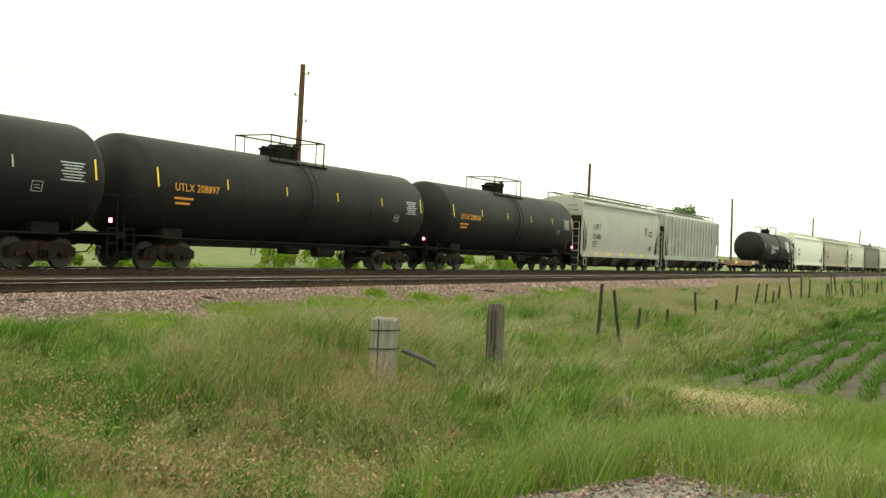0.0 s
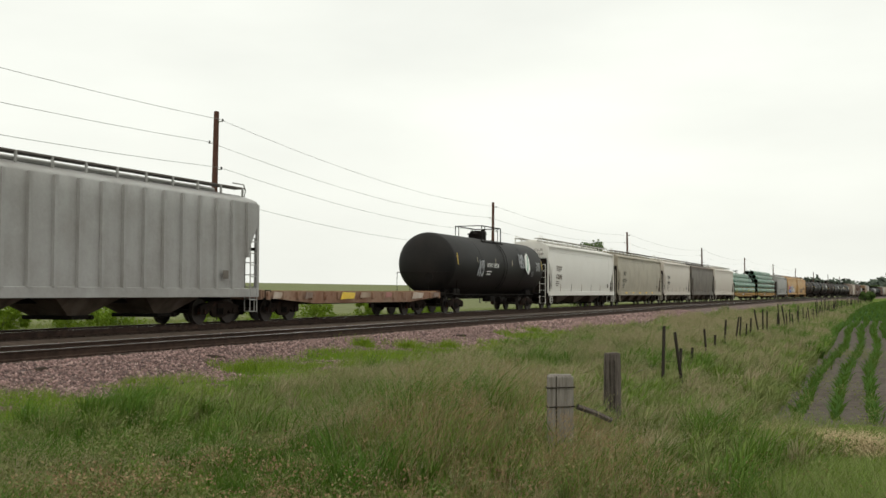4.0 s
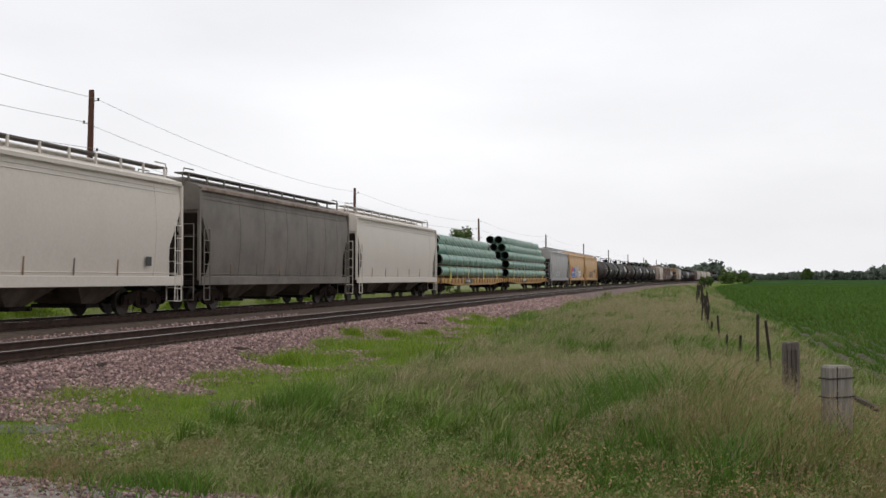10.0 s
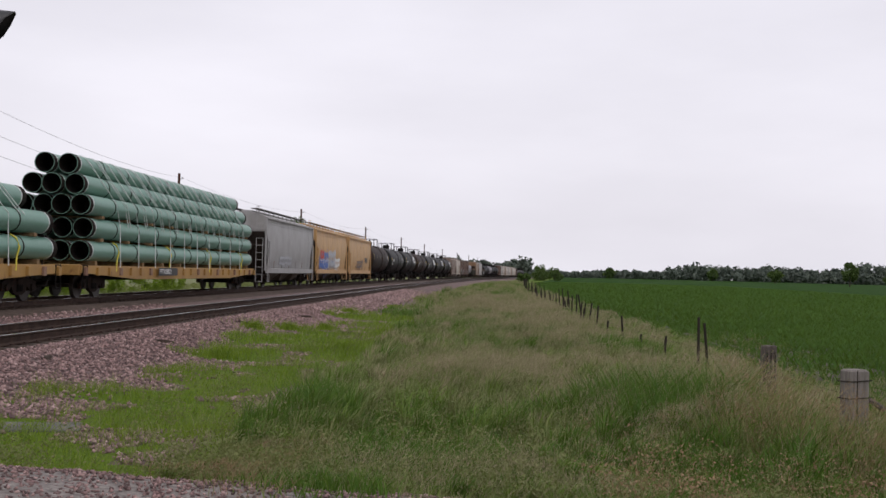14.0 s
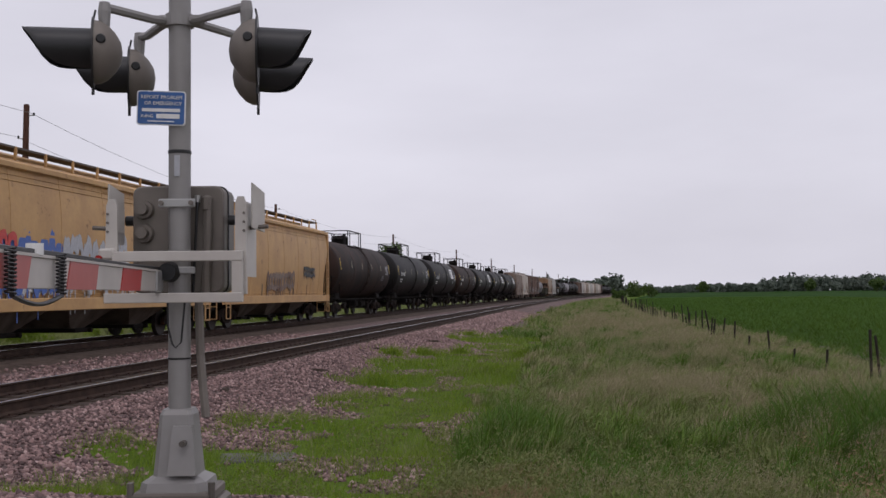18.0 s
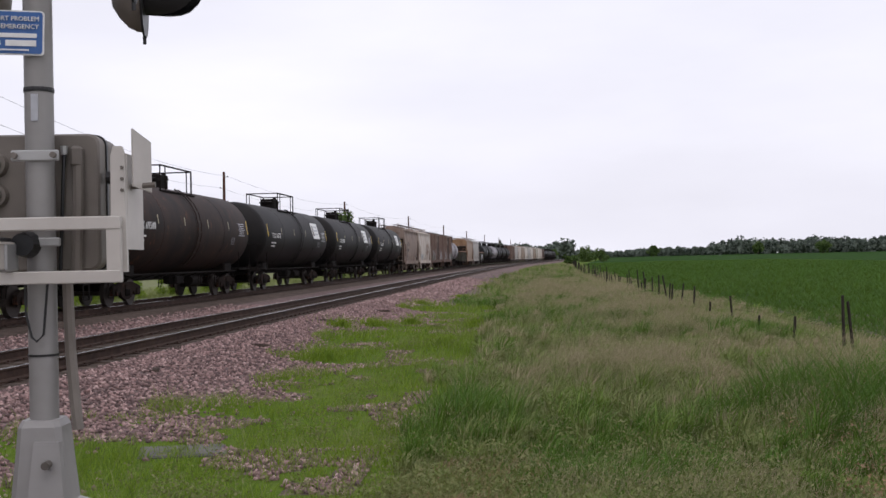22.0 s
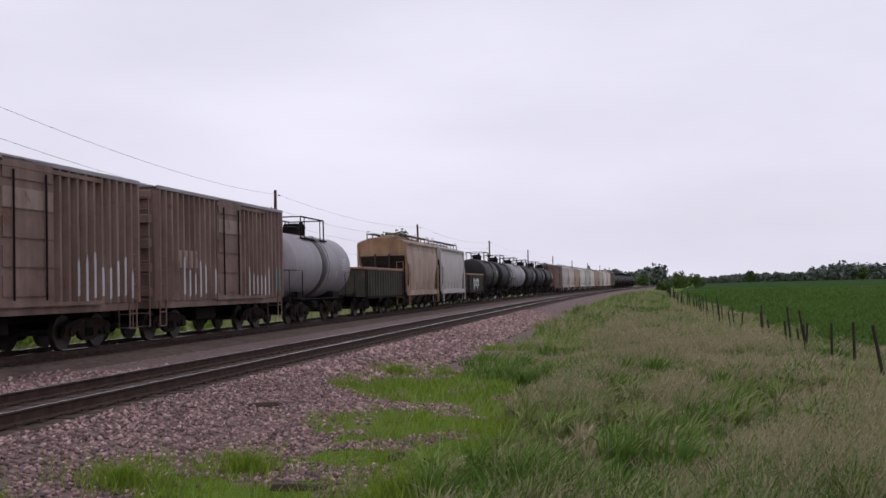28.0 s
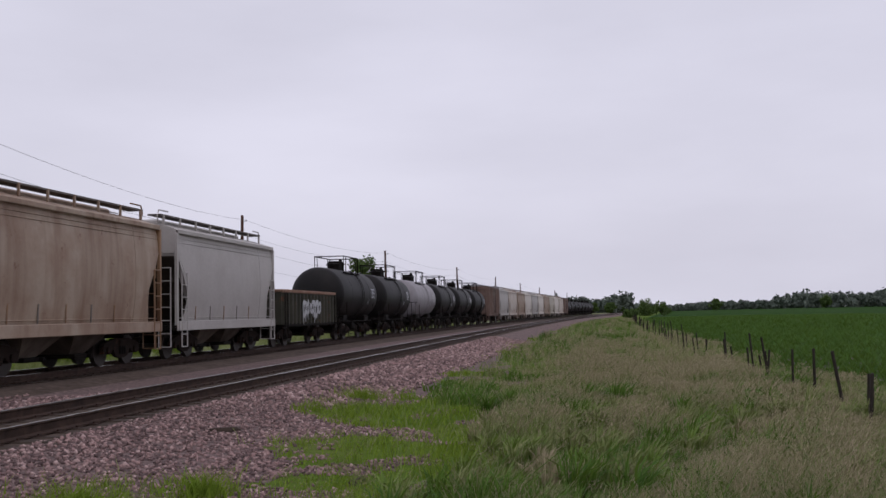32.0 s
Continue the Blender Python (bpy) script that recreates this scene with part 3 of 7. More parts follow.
def build_poles():
    proto = None
    spots = [(-46.0, -20.0)] + POLES
    for k, (x, y) in enumerate(spots):
        lean = [0.6, 1.0, 0.5, -0.8, -0.6, 0.4, -0.4, 0.3, 0.0, 0.2, 0, 0][k]
        if proto is None:
            proto = thing("utility_pole", "tall reddish-brown wooden utility pole with staggered insulators", "utility pole", "utility poles beside the railway")
            z = -1.2
            s = Shape().lathe([(z, 0.31), (4, 0.29), (10, 0.25), (16.2, 0.22), (16.35, 0.19)], "z", 10)
            part("pole", s, POLE_WOOD, proto, smooth=True)
            for n, d in enumerate(ARMS):
                side = -1 if n % 2 else 1
                zz = 16.0 - d
                arm = part("bracket", Shape().tube([(0, 0, zz - 0.08), (side * 0.35, 0, zz + 0.02), (side * 0.62, 0, zz + 0.05)], 0.045, 5), GALV, proto)
                part("insulator", Shape().lathe([(zz, 0.05), (zz + 0.06, 0.1), (zz + 0.12, 0.055), (zz + 0.18, 0.095), (zz + 0.25, 0.04)], "z", 8, (side * 0.62, 0, 0)), SIGNAL_BLACK, arm, "dark ceramic insulator")
            proto.matrix_basis = pose(x, y, 0, 0, lean, 0)
        else:
            copy_thing(proto, pose(x, y, 0, 0, lean, 0))
    for k in range(7):
        (x0, y0), (x1, y1) = spots[k], spots[k + 1]
        for n, d in enumerate(ARMS):
            side = -1 if n % 2 else 1
            z = 16.2 - d
            path = []
            for i in range(13):
                f = i / 12
                path.append((x0 + (x1 - x0) * f + side * 0.62, y0 + (y1 - y0) * f, z - 1.3 * 4 * f * (1 - f)))
            w = part("overhead_wire", Shape().tube(path, 0.017, 4), WIRE)
            tagged(w, "thin slack overhead wire between utility poles", "wire", "overhead wires")


build_poles()


# ---- the train: cars stand with x along the track, z = 0 on the rail, the seen side at -y ----
def make_truck(parent, x):
    """A two-axle freight truck."""
    global TRUCK_MESHES
    if TRUCK_MESHES is None:
        prof = [(-1.18, 0.36), (-1.18, 0.62), (-0.98, 0.70), (-0.45, 0.80), (0.45, 0.80), (0.98, 0.70), (1.18, 0.62), (1.18, 0.36), (0.72, 0.36), (0.55, 0.50), (0.42, 0.30), (0.2, 0.22), (-0.2, 0.22), (-0.42, 0.30), (-0.55, 0.50), (-0.72, 0.36)]
        s = Shape().prism(prof, -0.06, 0.06)
        for xx in (-0.89, 0.89):
            s.lathe([(-0.11, 0.12), (0.11, 0.12)], "y", 10, (xx, 0, 0.46))
        frame_mesh = s.mesh("side_frame")
        frame_mesh.materials.append(TRUCK)
        s = Shape().box(-0.2, 0.2, -1.12, 1.12, 0.52, 0.74, 0.03)
        s.box(-0.28, 0.28, -0.3, 0.3, 0.7, 0.86, 0.03)
        bolster = s.mesh("bolster")
        bolster.materials.append(TRUCK)
        s = Shape().lathe([(0.33 + 0.0115 * k, 0.066 if k % 2 else 0.052) for k in range(21)], "z", 10)
        springs = s.mesh("coil_spring")
        springs.materials.append(UNDER)
        s = Shape()
        for side in (-1, 1):
            a, b = side * 0.70, side * 0.83
            s.lathe([(min(a, b), 0.45 if side < 0 else 0.47), ((a + b) / 2, 0.455), (max(a, b), 0.47 if side < 0 else 0.45)], "y", 28, (0, 0, 0))
            s.lathe([(min(side * 0.83, side * 0.98), 0.16), (max(side * 0.83, side * 0.98), 0.1)], "y", 12, (0, 0, 0))
        s.lathe([(-0.7, 0.08), (0.7, 0.08)], "y", 8, (0, 0, 0))
        wheel = s.mesh("wheelset", True)
        wheel.materials.append(WHEEL)
        TRUCK_MESHES = (frame_mesh, bolster, springs, wheel)
    fm, bo, sp, wh = TRUCK_MESHES
    t = part("truck", bo, None, parent, "rusty cast-steel truck", pose(x, 0, 0))
    for y in (-1.02, 1.02):
        part("side_frame", fm, None, t, "", pose(0, y, 0))
        for dx in (-0.14, 0.0, 0.14):
            part("coil_spring", sp, None, t, "", pose(dx, y * 1.06, 0))
    for dx in (-0.89, 0.89):
        part("wheelset", wh, None, t, "", pose(dx, 0, 0.455))


TRUCK_MESHES = None


def coupler_gear(car, half, z=0.86):
    for side in (-1, 1):
        s = Shape().box(min(side * half, side * (half + 0.62)), max(side * half, side * (half + 0.62)), -0.1, 0.1, z - 0.12, z + 0.12, 0.02)
        x = side * (half + 0.66)
        s.box(x - 0.14, x + 0.14, -0.2, 0.2, z - 0.16, z + 0.16, 0.05)
        s.tube([(side * half, -0.35, z - 0.05), (side * (half + 0.3), -0.33, z - 0.35), (side * (half + 0.62), -0.2, z - 0.38)], 0.025, 5)
        part("coupler", s, UNDER, car)


def ladder(car, x, y, z0, z1, w=0.42, along=True, mat=None, step=0.36):
    s = Shape()
    n = max(2, int((z1 - z0) / step))
    for k in (0, 1):
        d = (k - 0.5) * w
        p = (x + d, y) if along else (x, y + d)
        s.tube([(*p, z0), (*p, z1)], 0.024, 4)
    for k in range(n + 1):
        z = z0 + (z1 - z0) * k / n
        a, b = ((x - w / 2, y, z), (x + w / 2, y, z)) if along else ((x, y - w / 2, z), (x, y + w / 2, z))
        s.tube([a, b], 0.018, 4)
    return part("ladder", s, mat or UNDER, car)


def plate(car, name, x, z, w, h, y, mat, label="", tilt=0.0):
    return part(name, Shape().box(-w / 2, w / 2, -0.006, 0.004, -h / 2, h / 2), mat, car, label, pose(x, y, z, tilt, 0, 0))


def on_tank(r, zc, z):
    """y of the seen flank of a tank at height z, and the tilt of its skin."""
    d = max(-0.98, min(0.98, (z - zc) / r))
    return -math.sqrt(1 - d * d) * r - 0.006, math.degrees(math.asin(d))


def tank_car(length, body, label, marks=None, stripes=True, panel=False, text_mat=None, radius=1.66, lamp=False, logo=False, belt=False):
    car = thing("tank_car", label, "tank car", "cars of the freight train")
    half, zc = length / 2, 1.04 + radius
    hl = half - 0.35
    prof = [(-hl + 0.75 * (1 - math.cos(math.pi / 2 * k / 8)), max(0.02, radius * math.sin(math.pi / 2 * k / 8))) for k in range(9)]
    prof += [(-hl * 0.45, radius), (0, radius)]
    prof = prof + [(-a, r) for a, r in prof[-2::-1]]
    shell = part("tank_shell", Shape().lathe(prof, "x", 40, (0, 0, zc)), body, car, smooth=True)
    s = Shape().box(-half, half, -0.22, 0.22, 0.78, 1.12, 0.02)
    for side in (-1, 1):
        s.box(side * (half - 2.6) - 0.5, side * (half - 2.6) + 0.5, -1.15, 1.15, 1.0, 1.35, 0.04)
        s.box(side * (half - 0.12) - 0.1, side * (half - 0.12) + 0.1, -1.45, 1.45, 0.95, 1.15, 0.02)
    part("underframe", s, UNDER, car)
    for side in (-1, 1):
        make_truck(car, side * (half - 2.6))
        s = Shape()
        x0, x1 = side * (half - 0.15), side * (half - 1.9)
        for yy in (-1.42, 1.42):
            s.tube([(x0, yy, 1.1), (x0, yy, 2.25), (x1, yy, 2.25), (x1, yy, 1.1)], 0.022, 5)
        s.tube([(x0, -1.42, 2.25), (x0, 1.42, 2.25)], 0.022, 5)
        part("end_railing", s, UNDER, car)
        part("end_platform", Shape().box(min(x0, x1), max(x0, x1), -1.45, 1.45, 1.06, 1.1), UNDER, car)
        ladder(car, side * (half - 0.35), -1.46, 0.35, 1.25, 0.4)
    s = Shape()
    for yy in (-1.3, 1.3):
        s.tube([(-half + 1.9, yy, 1.02), (half - 1.9, yy, 1.02)], 0.03, 4)
        n = int(length / 1.5)
        for k in range(n):
            x = -half + 2.4 + (length - 4.8) * k / (n - 1)
            s.tube([(x, yy, 1.02), (x + 0.12, yy * 0.55, 0.86)], 0.02, 4)
    s.box(-0.7, 0.1, -1.05, -0.5, 0.6, 0.92, 0.05)
    for x in (-3.2, -2.1, 1.2, 2.4, 3.3):
        s.tube([(x, -1.3, 1.02), (x, -1.25, 0.55), (x + 0.25, -1.25, 0.55), (x + 0.25, -1.3, 1.02)], 0.02, 4)
    s.lathe([(-0.7, 0.2), (0.5, 0.2)], "x", 10, (2.2, -0.75, 0.7))
    part("brake_gear", s, UNDER, car)
    zt = zc + radius
    part("manway", Shape().lathe([(-0.2, 0.36), (0.22, 0.36), (0.24, 0.42), (0.31, 0.42), (0.36, 0.2)], "z", 18, (-0.75, 0, zt)).box(-1.2, -0.35, -0.04, 0.04, zt + 0.3, zt + 0.38, 0.02), UNDER, car)
    part("relief_valve", Shape().lathe([(-0.1, 0.1), (0.35, 0.1), (0.38, 0.17), (0.52, 0.17), (0.56, 0.1), (0.66, 0.1)], "z", 12, (0.95, 0, zt)), UNDER, car)
    part("outlet_valve", Shape().lathe([(-0.1, 0.08), (0.28, 0.08), (0.32, 0.12), (0.42, 0.1)], "z", 10, (0.5, -0.25, zt)), UNDER, car)
    part("dome_housing", Shape().box(-0.36, 0.36, -0.36, 0.36, zt - 0.1, zt + 0.52, 0.05), UNDER, car, "", pose(0.05, 0.1, 0))
    s = Shape()
    z0, z1 = zt - 0.2, zt + 0.72
    for yy in (-0.85, 0.85):
        s.tube([(-1.75, yy, z0 - 0.05), (-1.75, yy, z1), (1.75, yy, z1), (1.75, yy, z0 - 0.05)], 0.036, 5)
        for x in (-1.2, 1.2):
            s.tube([(x, yy, z0 - 0.05), (x, yy, z1)], 0.024, 5)
    for x in (-1.75, 1.75):
        s.tube([(x, -0.85, z1), (x, 0.85, z1)], 0.028, 5)
    part("platform_railing", s, UNDER, car)
    s = Shape()
    for yy in (-0.98, 0.66):
        s.box(-1.85, 1.85, yy, yy + 0.32, zt - 0.28, zt - 0.22)
    part("top_platform", s, UNDER, car)
    s = Shape()
    for xx in (-0.2, 0.2):
        pts = []
        for k in range(9):
            a = math.radians(62 - 112 * k / 8)
            pts.append((xx, -(radius + 0.12) * math.cos(a), zc + (radius + 0.12) * math.sin(a)))
        s.tube(pts, 0.022, 4)
    for k in range(1, 9):
        a = math.radians(62 - 112 * k / 8.5)
        p = (-(radius + 0.12) * math.cos(a), zc + (radius + 0.12) * math.sin(a))
        s.tube([(-0.2, *p), (0.2, *p)], 0.018, 4)
    part("side_ladder", s, body, car)
    for f in (-0.45, 0.0, 0.45):
        part("shell_seam", Shape().loft([[(hl * f + d, rr * math.cos(2 * math.pi * i / 40), zc + rr * math.sin(2 * math.pi * i / 40)) for i in range(40)] for d, rr in ((-0.03, radius - 0.004), (-0.02, radius + 0.007), (0.02, radius + 0.007), (0.03, radius - 0.004))], caps=False), body, car)
    if belt:
        part("belt", Shape().loft([[(d - 0.1, rr * math.cos(2 * math.pi * i / 40), zc + rr * math.sin(2 * math.pi * i / 40)) for i in range(40)] for d, rr in ((-0.45, radius), (-0.43, radius + 0.012), (0.43, radius + 0.012), (0.45, radius))], caps=False), GREASE, car, "dark greasy belt round the shell", smooth=True)
    coupler_gear(car, half)
    tm = text_mat or PAINT_WHITE
    if stripes:
        for k in range(6):
            x = -half + 1.3 + (length - 2.6) * k / 5
            h = 0.62 if k in (0, 5) else 0.34
            y, tilt = on_tank(radius, zc, zc + 0.25)
            plate(car, "reflector_stripe", x, zc + 0.25, 0.07 if k in (0, 5) else 0.05, h, y, PAINT_YELLOW if k in (0, 5) or tm is PAINT_ORANGE else STRIPE_PALE, "yellow reflective stripe" if k in (0, 5) or tm is PAINT_ORANGE else "", -tilt)
    if marks:
        mx = 6.0 if logo else 2.05
        y, tilt = on_tank(radius, zc, zc - 0.02)
        lettering(marks, 0.36, text_mat or PAINT_WHITE, car, -half + mx, y - 0.02, zc - 0.12, "", 0.0, 1.05)
        y, tilt = on_tank(radius, zc, zc - 0.4)
        for k, w in enumerate((0.9, 0.7)):
            plate(car, "small_marking", -half + mx + 0.5, zc - 0.36 - 0.16 * k, w, 0.07, on_tank(radius, zc, zc - 0.36 - 0.16 * k)[0], text_mat or PAINT_WHITE, "", -tilt)
    y, tilt = on_tank(radius, zc, zc - 0.35)
    for k in range(7):
        plate(car, "data_marking", half - 2.15, zc + 0.38 - 0.085 * k, 0.9 - 0.13 * (k % 3), 0.034, on_tank(radius, zc, zc + 0.38 - 0.085 * k)[0], PAINT_SILVER, "small pale data lines", -on_tank(radius, zc, zc + 0.38 - 0.085 * k)[1])
    s = Shape()
    for a, b, c, d in ((-0.19, 0.19, 0.135, 0.15), (-0.19, 0.19, -0.15, -0.135), (-0.19, -0.175, -0.15, 0.15), (0.175, 0.19, -0.15, 0.15), (-0.12, 0.1, 0.03, 0.045), (-0.1, 0.12, -0.05, -0.035)):
        s.box(a, b, -0.006, 0.004, c, d)
    part("placard", s, PAINT_SILVER, car, "pale outlined placard", pose(half - 3.4, y, zc - 0.38, -tilt, 0, 0))
    if panel:
        y, tilt = on_tank(radius, zc, zc + 0.45)
        p = plate(car, "white_panel", half - 4.2, zc + 0.45, 1.7, 0.95, y, PAINT_WHITE, "white rectangular panel with grey lettering", -tilt)
        for k in range(3):
            part("panel_marking", Shape().box(-0.3, 0.62, -0.012, -0.004, 0.2 - 0.22 * k, 0.3 - 0.22 * k), PAINT_SILVER, p)
        part("panel_emblem", Shape().box(-0.72, -0.44, -0.012, -0.004, -0.3, 0.3), H_DARK, p)
    if logo:
        y, tilt = on_tank(radius, zc, zc + 0.35)
        s = Shape().loft([[(-0.5, -0.006, -0.5), (-0.1, -0.006, -0.75), (0.45, -0.006, -0.35), (0.5, -0.006, 0.3), (0.1, -0.006, 0.72), (-0.4, -0.006, 0.45)], [(-0.5, 0.006, -0.5), (-0.1, 0.006, -0.75), (0.45, 0.006, -0.35), (0.5, 0.006, 0.3), (0.1, 0.006, 0.72), (-0.4, 0.006, 0.45)]])
        e = part("emblem", s, PAINT_WHITE, car, "white leaf-shaped emblem with green strokes", pose(half - 4.6, y - 0.05, zc + 0.3, -tilt * 0.8, 0, 0))
        part("emblem_stroke", Shape().tube([(-0.25, -0.02, -0.5), (0.05, -0.02, 0.0), (0.1, -0.02, 0.5)], 0.03, 4), PAINT_GREEN, e)
        for k, (a, b) in enumerate(((1.0, 0.4), (-6.7, -0.2))):
            part("graffiti_mark", squiggle(0.8, 5 + k), PAINT_SILVER, car, "pale sprayed graffiti", pose(half - 7.0 + a, on_tank(radius, zc, zc + b)[0] - 0.06, zc + b, -on_tank(radius, zc, zc + b)[1], 0, 0))
    if lamp:
        part("marker_lamp", Shape().box(-0.055, 0.055, -0.04, 0.04, -0.07, 0.07, 0.015), RED_LIGHT, car, "glowing red reflector", pose(half - 0.35, -1.35, 1.5))
    return car


def jagged(wd, h, seed):
    """A row of overlapping swollen sprayed letters, with hollows and drips."""
    r = random.Random(seed)
    s = Shape()
    x, k = -wd / 2, 0
    while x < wd / 2 - 0.15:
        w = r.uniform(0.3, 0.55) * min(1.0, h / 0.9)
        tall, lift, slant = h * r.uniform(0.75, 1.0), r.uniform(-0.08, 0.08) * h, r.uniform(-0.12, 0.18)
        p = r.uniform(2.2, 4.0)
        depth = 0.004 + 0.0015 * (k % 3)
        outer, inner = [], []
        for i in range(18):
            a = 2 * math.pi * i / 18
            c, sn = math.cos(a), math.sin(a)
            q = (abs(c) ** p + abs(sn) ** p) ** (-1 / p) * r.uniform(0.86, 1.06)
            xx, zz = c * q * w / 2, sn * q * tall / 2
            outer.append((x + w / 2 + xx + slant * zz, zz + lift))
            inner.append((x + w / 2 + xx * 0.38 + slant * zz * 0.38, zz * r.uniform(0.3, 0.5) + lift))
        n = len(outer)
        v = [(a, -depth, b) for a, b in outer] + [(a, -depth, b) for a, b in inner] + [(a, 0.004, b) for a, b in outer]
        f = [(i, (i + 1) % n, n + (i + 1) % n, n + i) for i in range(n)] + [(i, (i + 1) % n, 2 * n + (i + 1) % n, 2 * n + i) for i in range(n)]
        s.put(v, f)
        for _ in range(r.randint(0, 2)):
            dx, ln = x + r.uniform(0.1, 0.9) * w, r.uniform(0.1, 0.35) * h
            s.box(dx - 0.018, dx + 0.018, -0.004, 0.004, -tall / 2 + lift - ln, -tall / 2 + lift + 0.1)
        x += w * r.uniform(0.72, 0.9)
        k += 1
    return s


def squiggle(size, seed):
    """A quick looping spray line."""
    r = random.Random(seed)
    a, b, c = r.uniform(1.5, 2.5), r.uniform(2.5, 3.6), r.uniform(0, 3)
    return Shape().tube([(size * (0.5 * math.sin(a * i * 0.3 + c) + 0.02 * i), 0, size * 0.6 * math.sin(b * i * 0.3)) for i in range(24)], 0.022, 4)


def rib_panel(s, x, y, z0, z1, w=0.1, d=0.07):
    s.box(x - w / 2, x + w / 2, y - d, y, z0, z1)


def covered_hopper(length, body, label, marks=None, ribbed=False, bays=3, height=None, text_mat=None, end_mat=None, roof_mat=None, spray=(), emblem=None, sill_mat=None, eave_mat=None, sheet_mat=None, yellow=False):
    car = thing("covered_hopper", label, "hopper car", "cars of the freight train")
    height = height or (4.84 if length > 15 else 4.64)
    half, w = length / 2, 1.56
    zs, ze = 1.25, height - 0.42          # sill and eave
    # the flank bulges outwards when it is not ribbed
    def flank(z):
        f = (z - zs) / (ze - zs)
        return w - (0.0 if ribbed else 0.13 * (2 * f - 1) ** 2)
    levels = [zs + (ze - zs) * k / 6 for k in range(7)]
    low = zs + (ze - zs) * 0.74             # the end sheet stops here, slope sheets run in below it

    def bottom(x):
        f = (abs(x) - (half - 1.75)) / 1.6
        return zs - 0.02 if f <= 0 else zs + (low - zs) * min(1.0, f) ** 1.15

    def ring_at(x):
        b = bottom(x)
        zl = [b + (ze - b) * k / 6 for k in range(7)]
        ys = [(-flank(z), z) for z in zl] + [(-w * 0.96, ze + 0.08), (-w * 0.86, ze + 0.16), (-0.75, height - 0.07), (0, height), (0.75, height - 0.07), (w * 0.86, ze + 0.16), (w * 0.96, ze + 0.08)] + [(flank(z), z) for z in reversed(zl)]
        return [(x, y, z) for y, z in ys]

    edge = [half - 0.15, half - 0.5, half - 0.9, half - 1.3, half - 1.75]
    xs = [-x for x in edge] + [-(half - 1.75) + (length - 3.5) * k / 6 for k in range(1, 6)] + edge[::-1]
    part("body", Shape().loft([ring_at(x) for x in xs]), body, car, smooth=True)
    em = end_mat or body
    for sgn in (-1, 1):
        sheet = [(-w * 0.97, low + 0.08), (w * 0.97, low + 0.08), (w * 0.97, ze), (w * 0.84, ze + 0.13), (0.75, height - 0.1), (-0.75, height - 0.1), (-w * 0.84, ze + 0.13), (-w * 0.97, ze)]
        part("end_sheet", Shape().loft([[(x, y, z) for y, z in sheet] for x in sorted((sgn * (half - 0.16), sgn * (half - 0.125)))]), sheet_mat or body, car)
        part("side_sill", Shape().box(-half + 0.12, half - 0.12, sgn * w - 0.07, sgn * w + 0.07, zs - 0.3, zs + 0.02, 0.015), sill_mat or body, car)
        if not ribbed:
            part("eave_strip", Shape().box(-half + 0.15, half - 0.15, sgn * (w + 0.0) - 0.02, sgn * (w + 0.0) + 0.03, ze - 0.05, ze + 0.1, 0.02), eave_mat or body, car)
    # the side sheets run on past the slope sheets and are cut away in a shallow notch towards the end
    notch = (0.85, 0.85, 0.7, 0.03, 0.02) if ribbed or yellow else (0.9, 1.05, 0.4, 0.02, 0.02) if length > 19 else (0.6, 0.82, 0.7, 0.02, 0.02)
    for sgn in (-1, 1):
        for ys in (-1, 1):
            rings = []
            for k in range(11):
                f = k / 10
                z = zs + (ze - zs) * f
                xo, xi = sgn * (half - 0.17 - float(np.interp(f, (0, 0.25, 0.5, 0.73, 1), notch))), sgn * (half - 1.9)
                yo = ys * (flank(z) + 0.006)
                rings.append([(xo, yo, z), (xi, yo, z), (xi, yo - ys * 0.03, z), (xo, yo - ys * 0.03, z)])
            part("side_cheek", Shape().loft(rings), body, car, smooth=True)
        # dark plate under the slope: grime and the recess's shade in one colour
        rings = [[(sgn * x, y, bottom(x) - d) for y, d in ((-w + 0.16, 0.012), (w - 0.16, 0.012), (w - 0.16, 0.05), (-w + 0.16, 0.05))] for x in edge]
        part("slope_sheet", Shape().loft(rings), SLOPE_DIRT_SHADE, car, "grimy sloping end sheet with its shade painted in")
    s = Shape().box(-half, half, -0.25, 0.25, 0.78, 1.08, 0.02)
    for sgn in (-1, 1):
        x = sgn * (half - 0.1)
        s.box(x - 0.1, x + 0.1, -w, w, 0.95, 1.13, 0.02)
        s.box(sgn * (half - 1.85) - 0.3, sgn * (half - 1.85) + 0.3, -1.3, 1.3, 0.9, 1.2, 0.03)
    part("underframe", s, UNDER, car)
    for sgn in (-1, 1):
        x = sgn * (half - 0.1)
        for y in (-w + 0.04, w - 0.04):
            part("corner_post", Shape().box(x - 0.07, x + 0.07, y - 0.05, y + 0.05, zs - 0.3, ze - 0.02, 0.01), em, car)
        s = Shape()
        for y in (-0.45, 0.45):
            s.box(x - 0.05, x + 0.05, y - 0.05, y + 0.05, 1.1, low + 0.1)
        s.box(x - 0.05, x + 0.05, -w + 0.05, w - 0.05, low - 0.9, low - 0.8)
        # same colour, so the recess's shade is painted on the frame too
        part("end_frame", s, SLOPE_DIRT_SHADE, car)
        part("end_platform", Shape().box(min(x, x - sgn * 1.0), max(x, x - sgn * 1.0), -w + 0.1, w - 0.1, 1.1, 1.14), UNDER, car)
        ladder(car, sgn * (half - 0.5), -w - 0.07, 0.42, zs + (ze - zs) * 0.55, 0.46, True, em, 0.4)
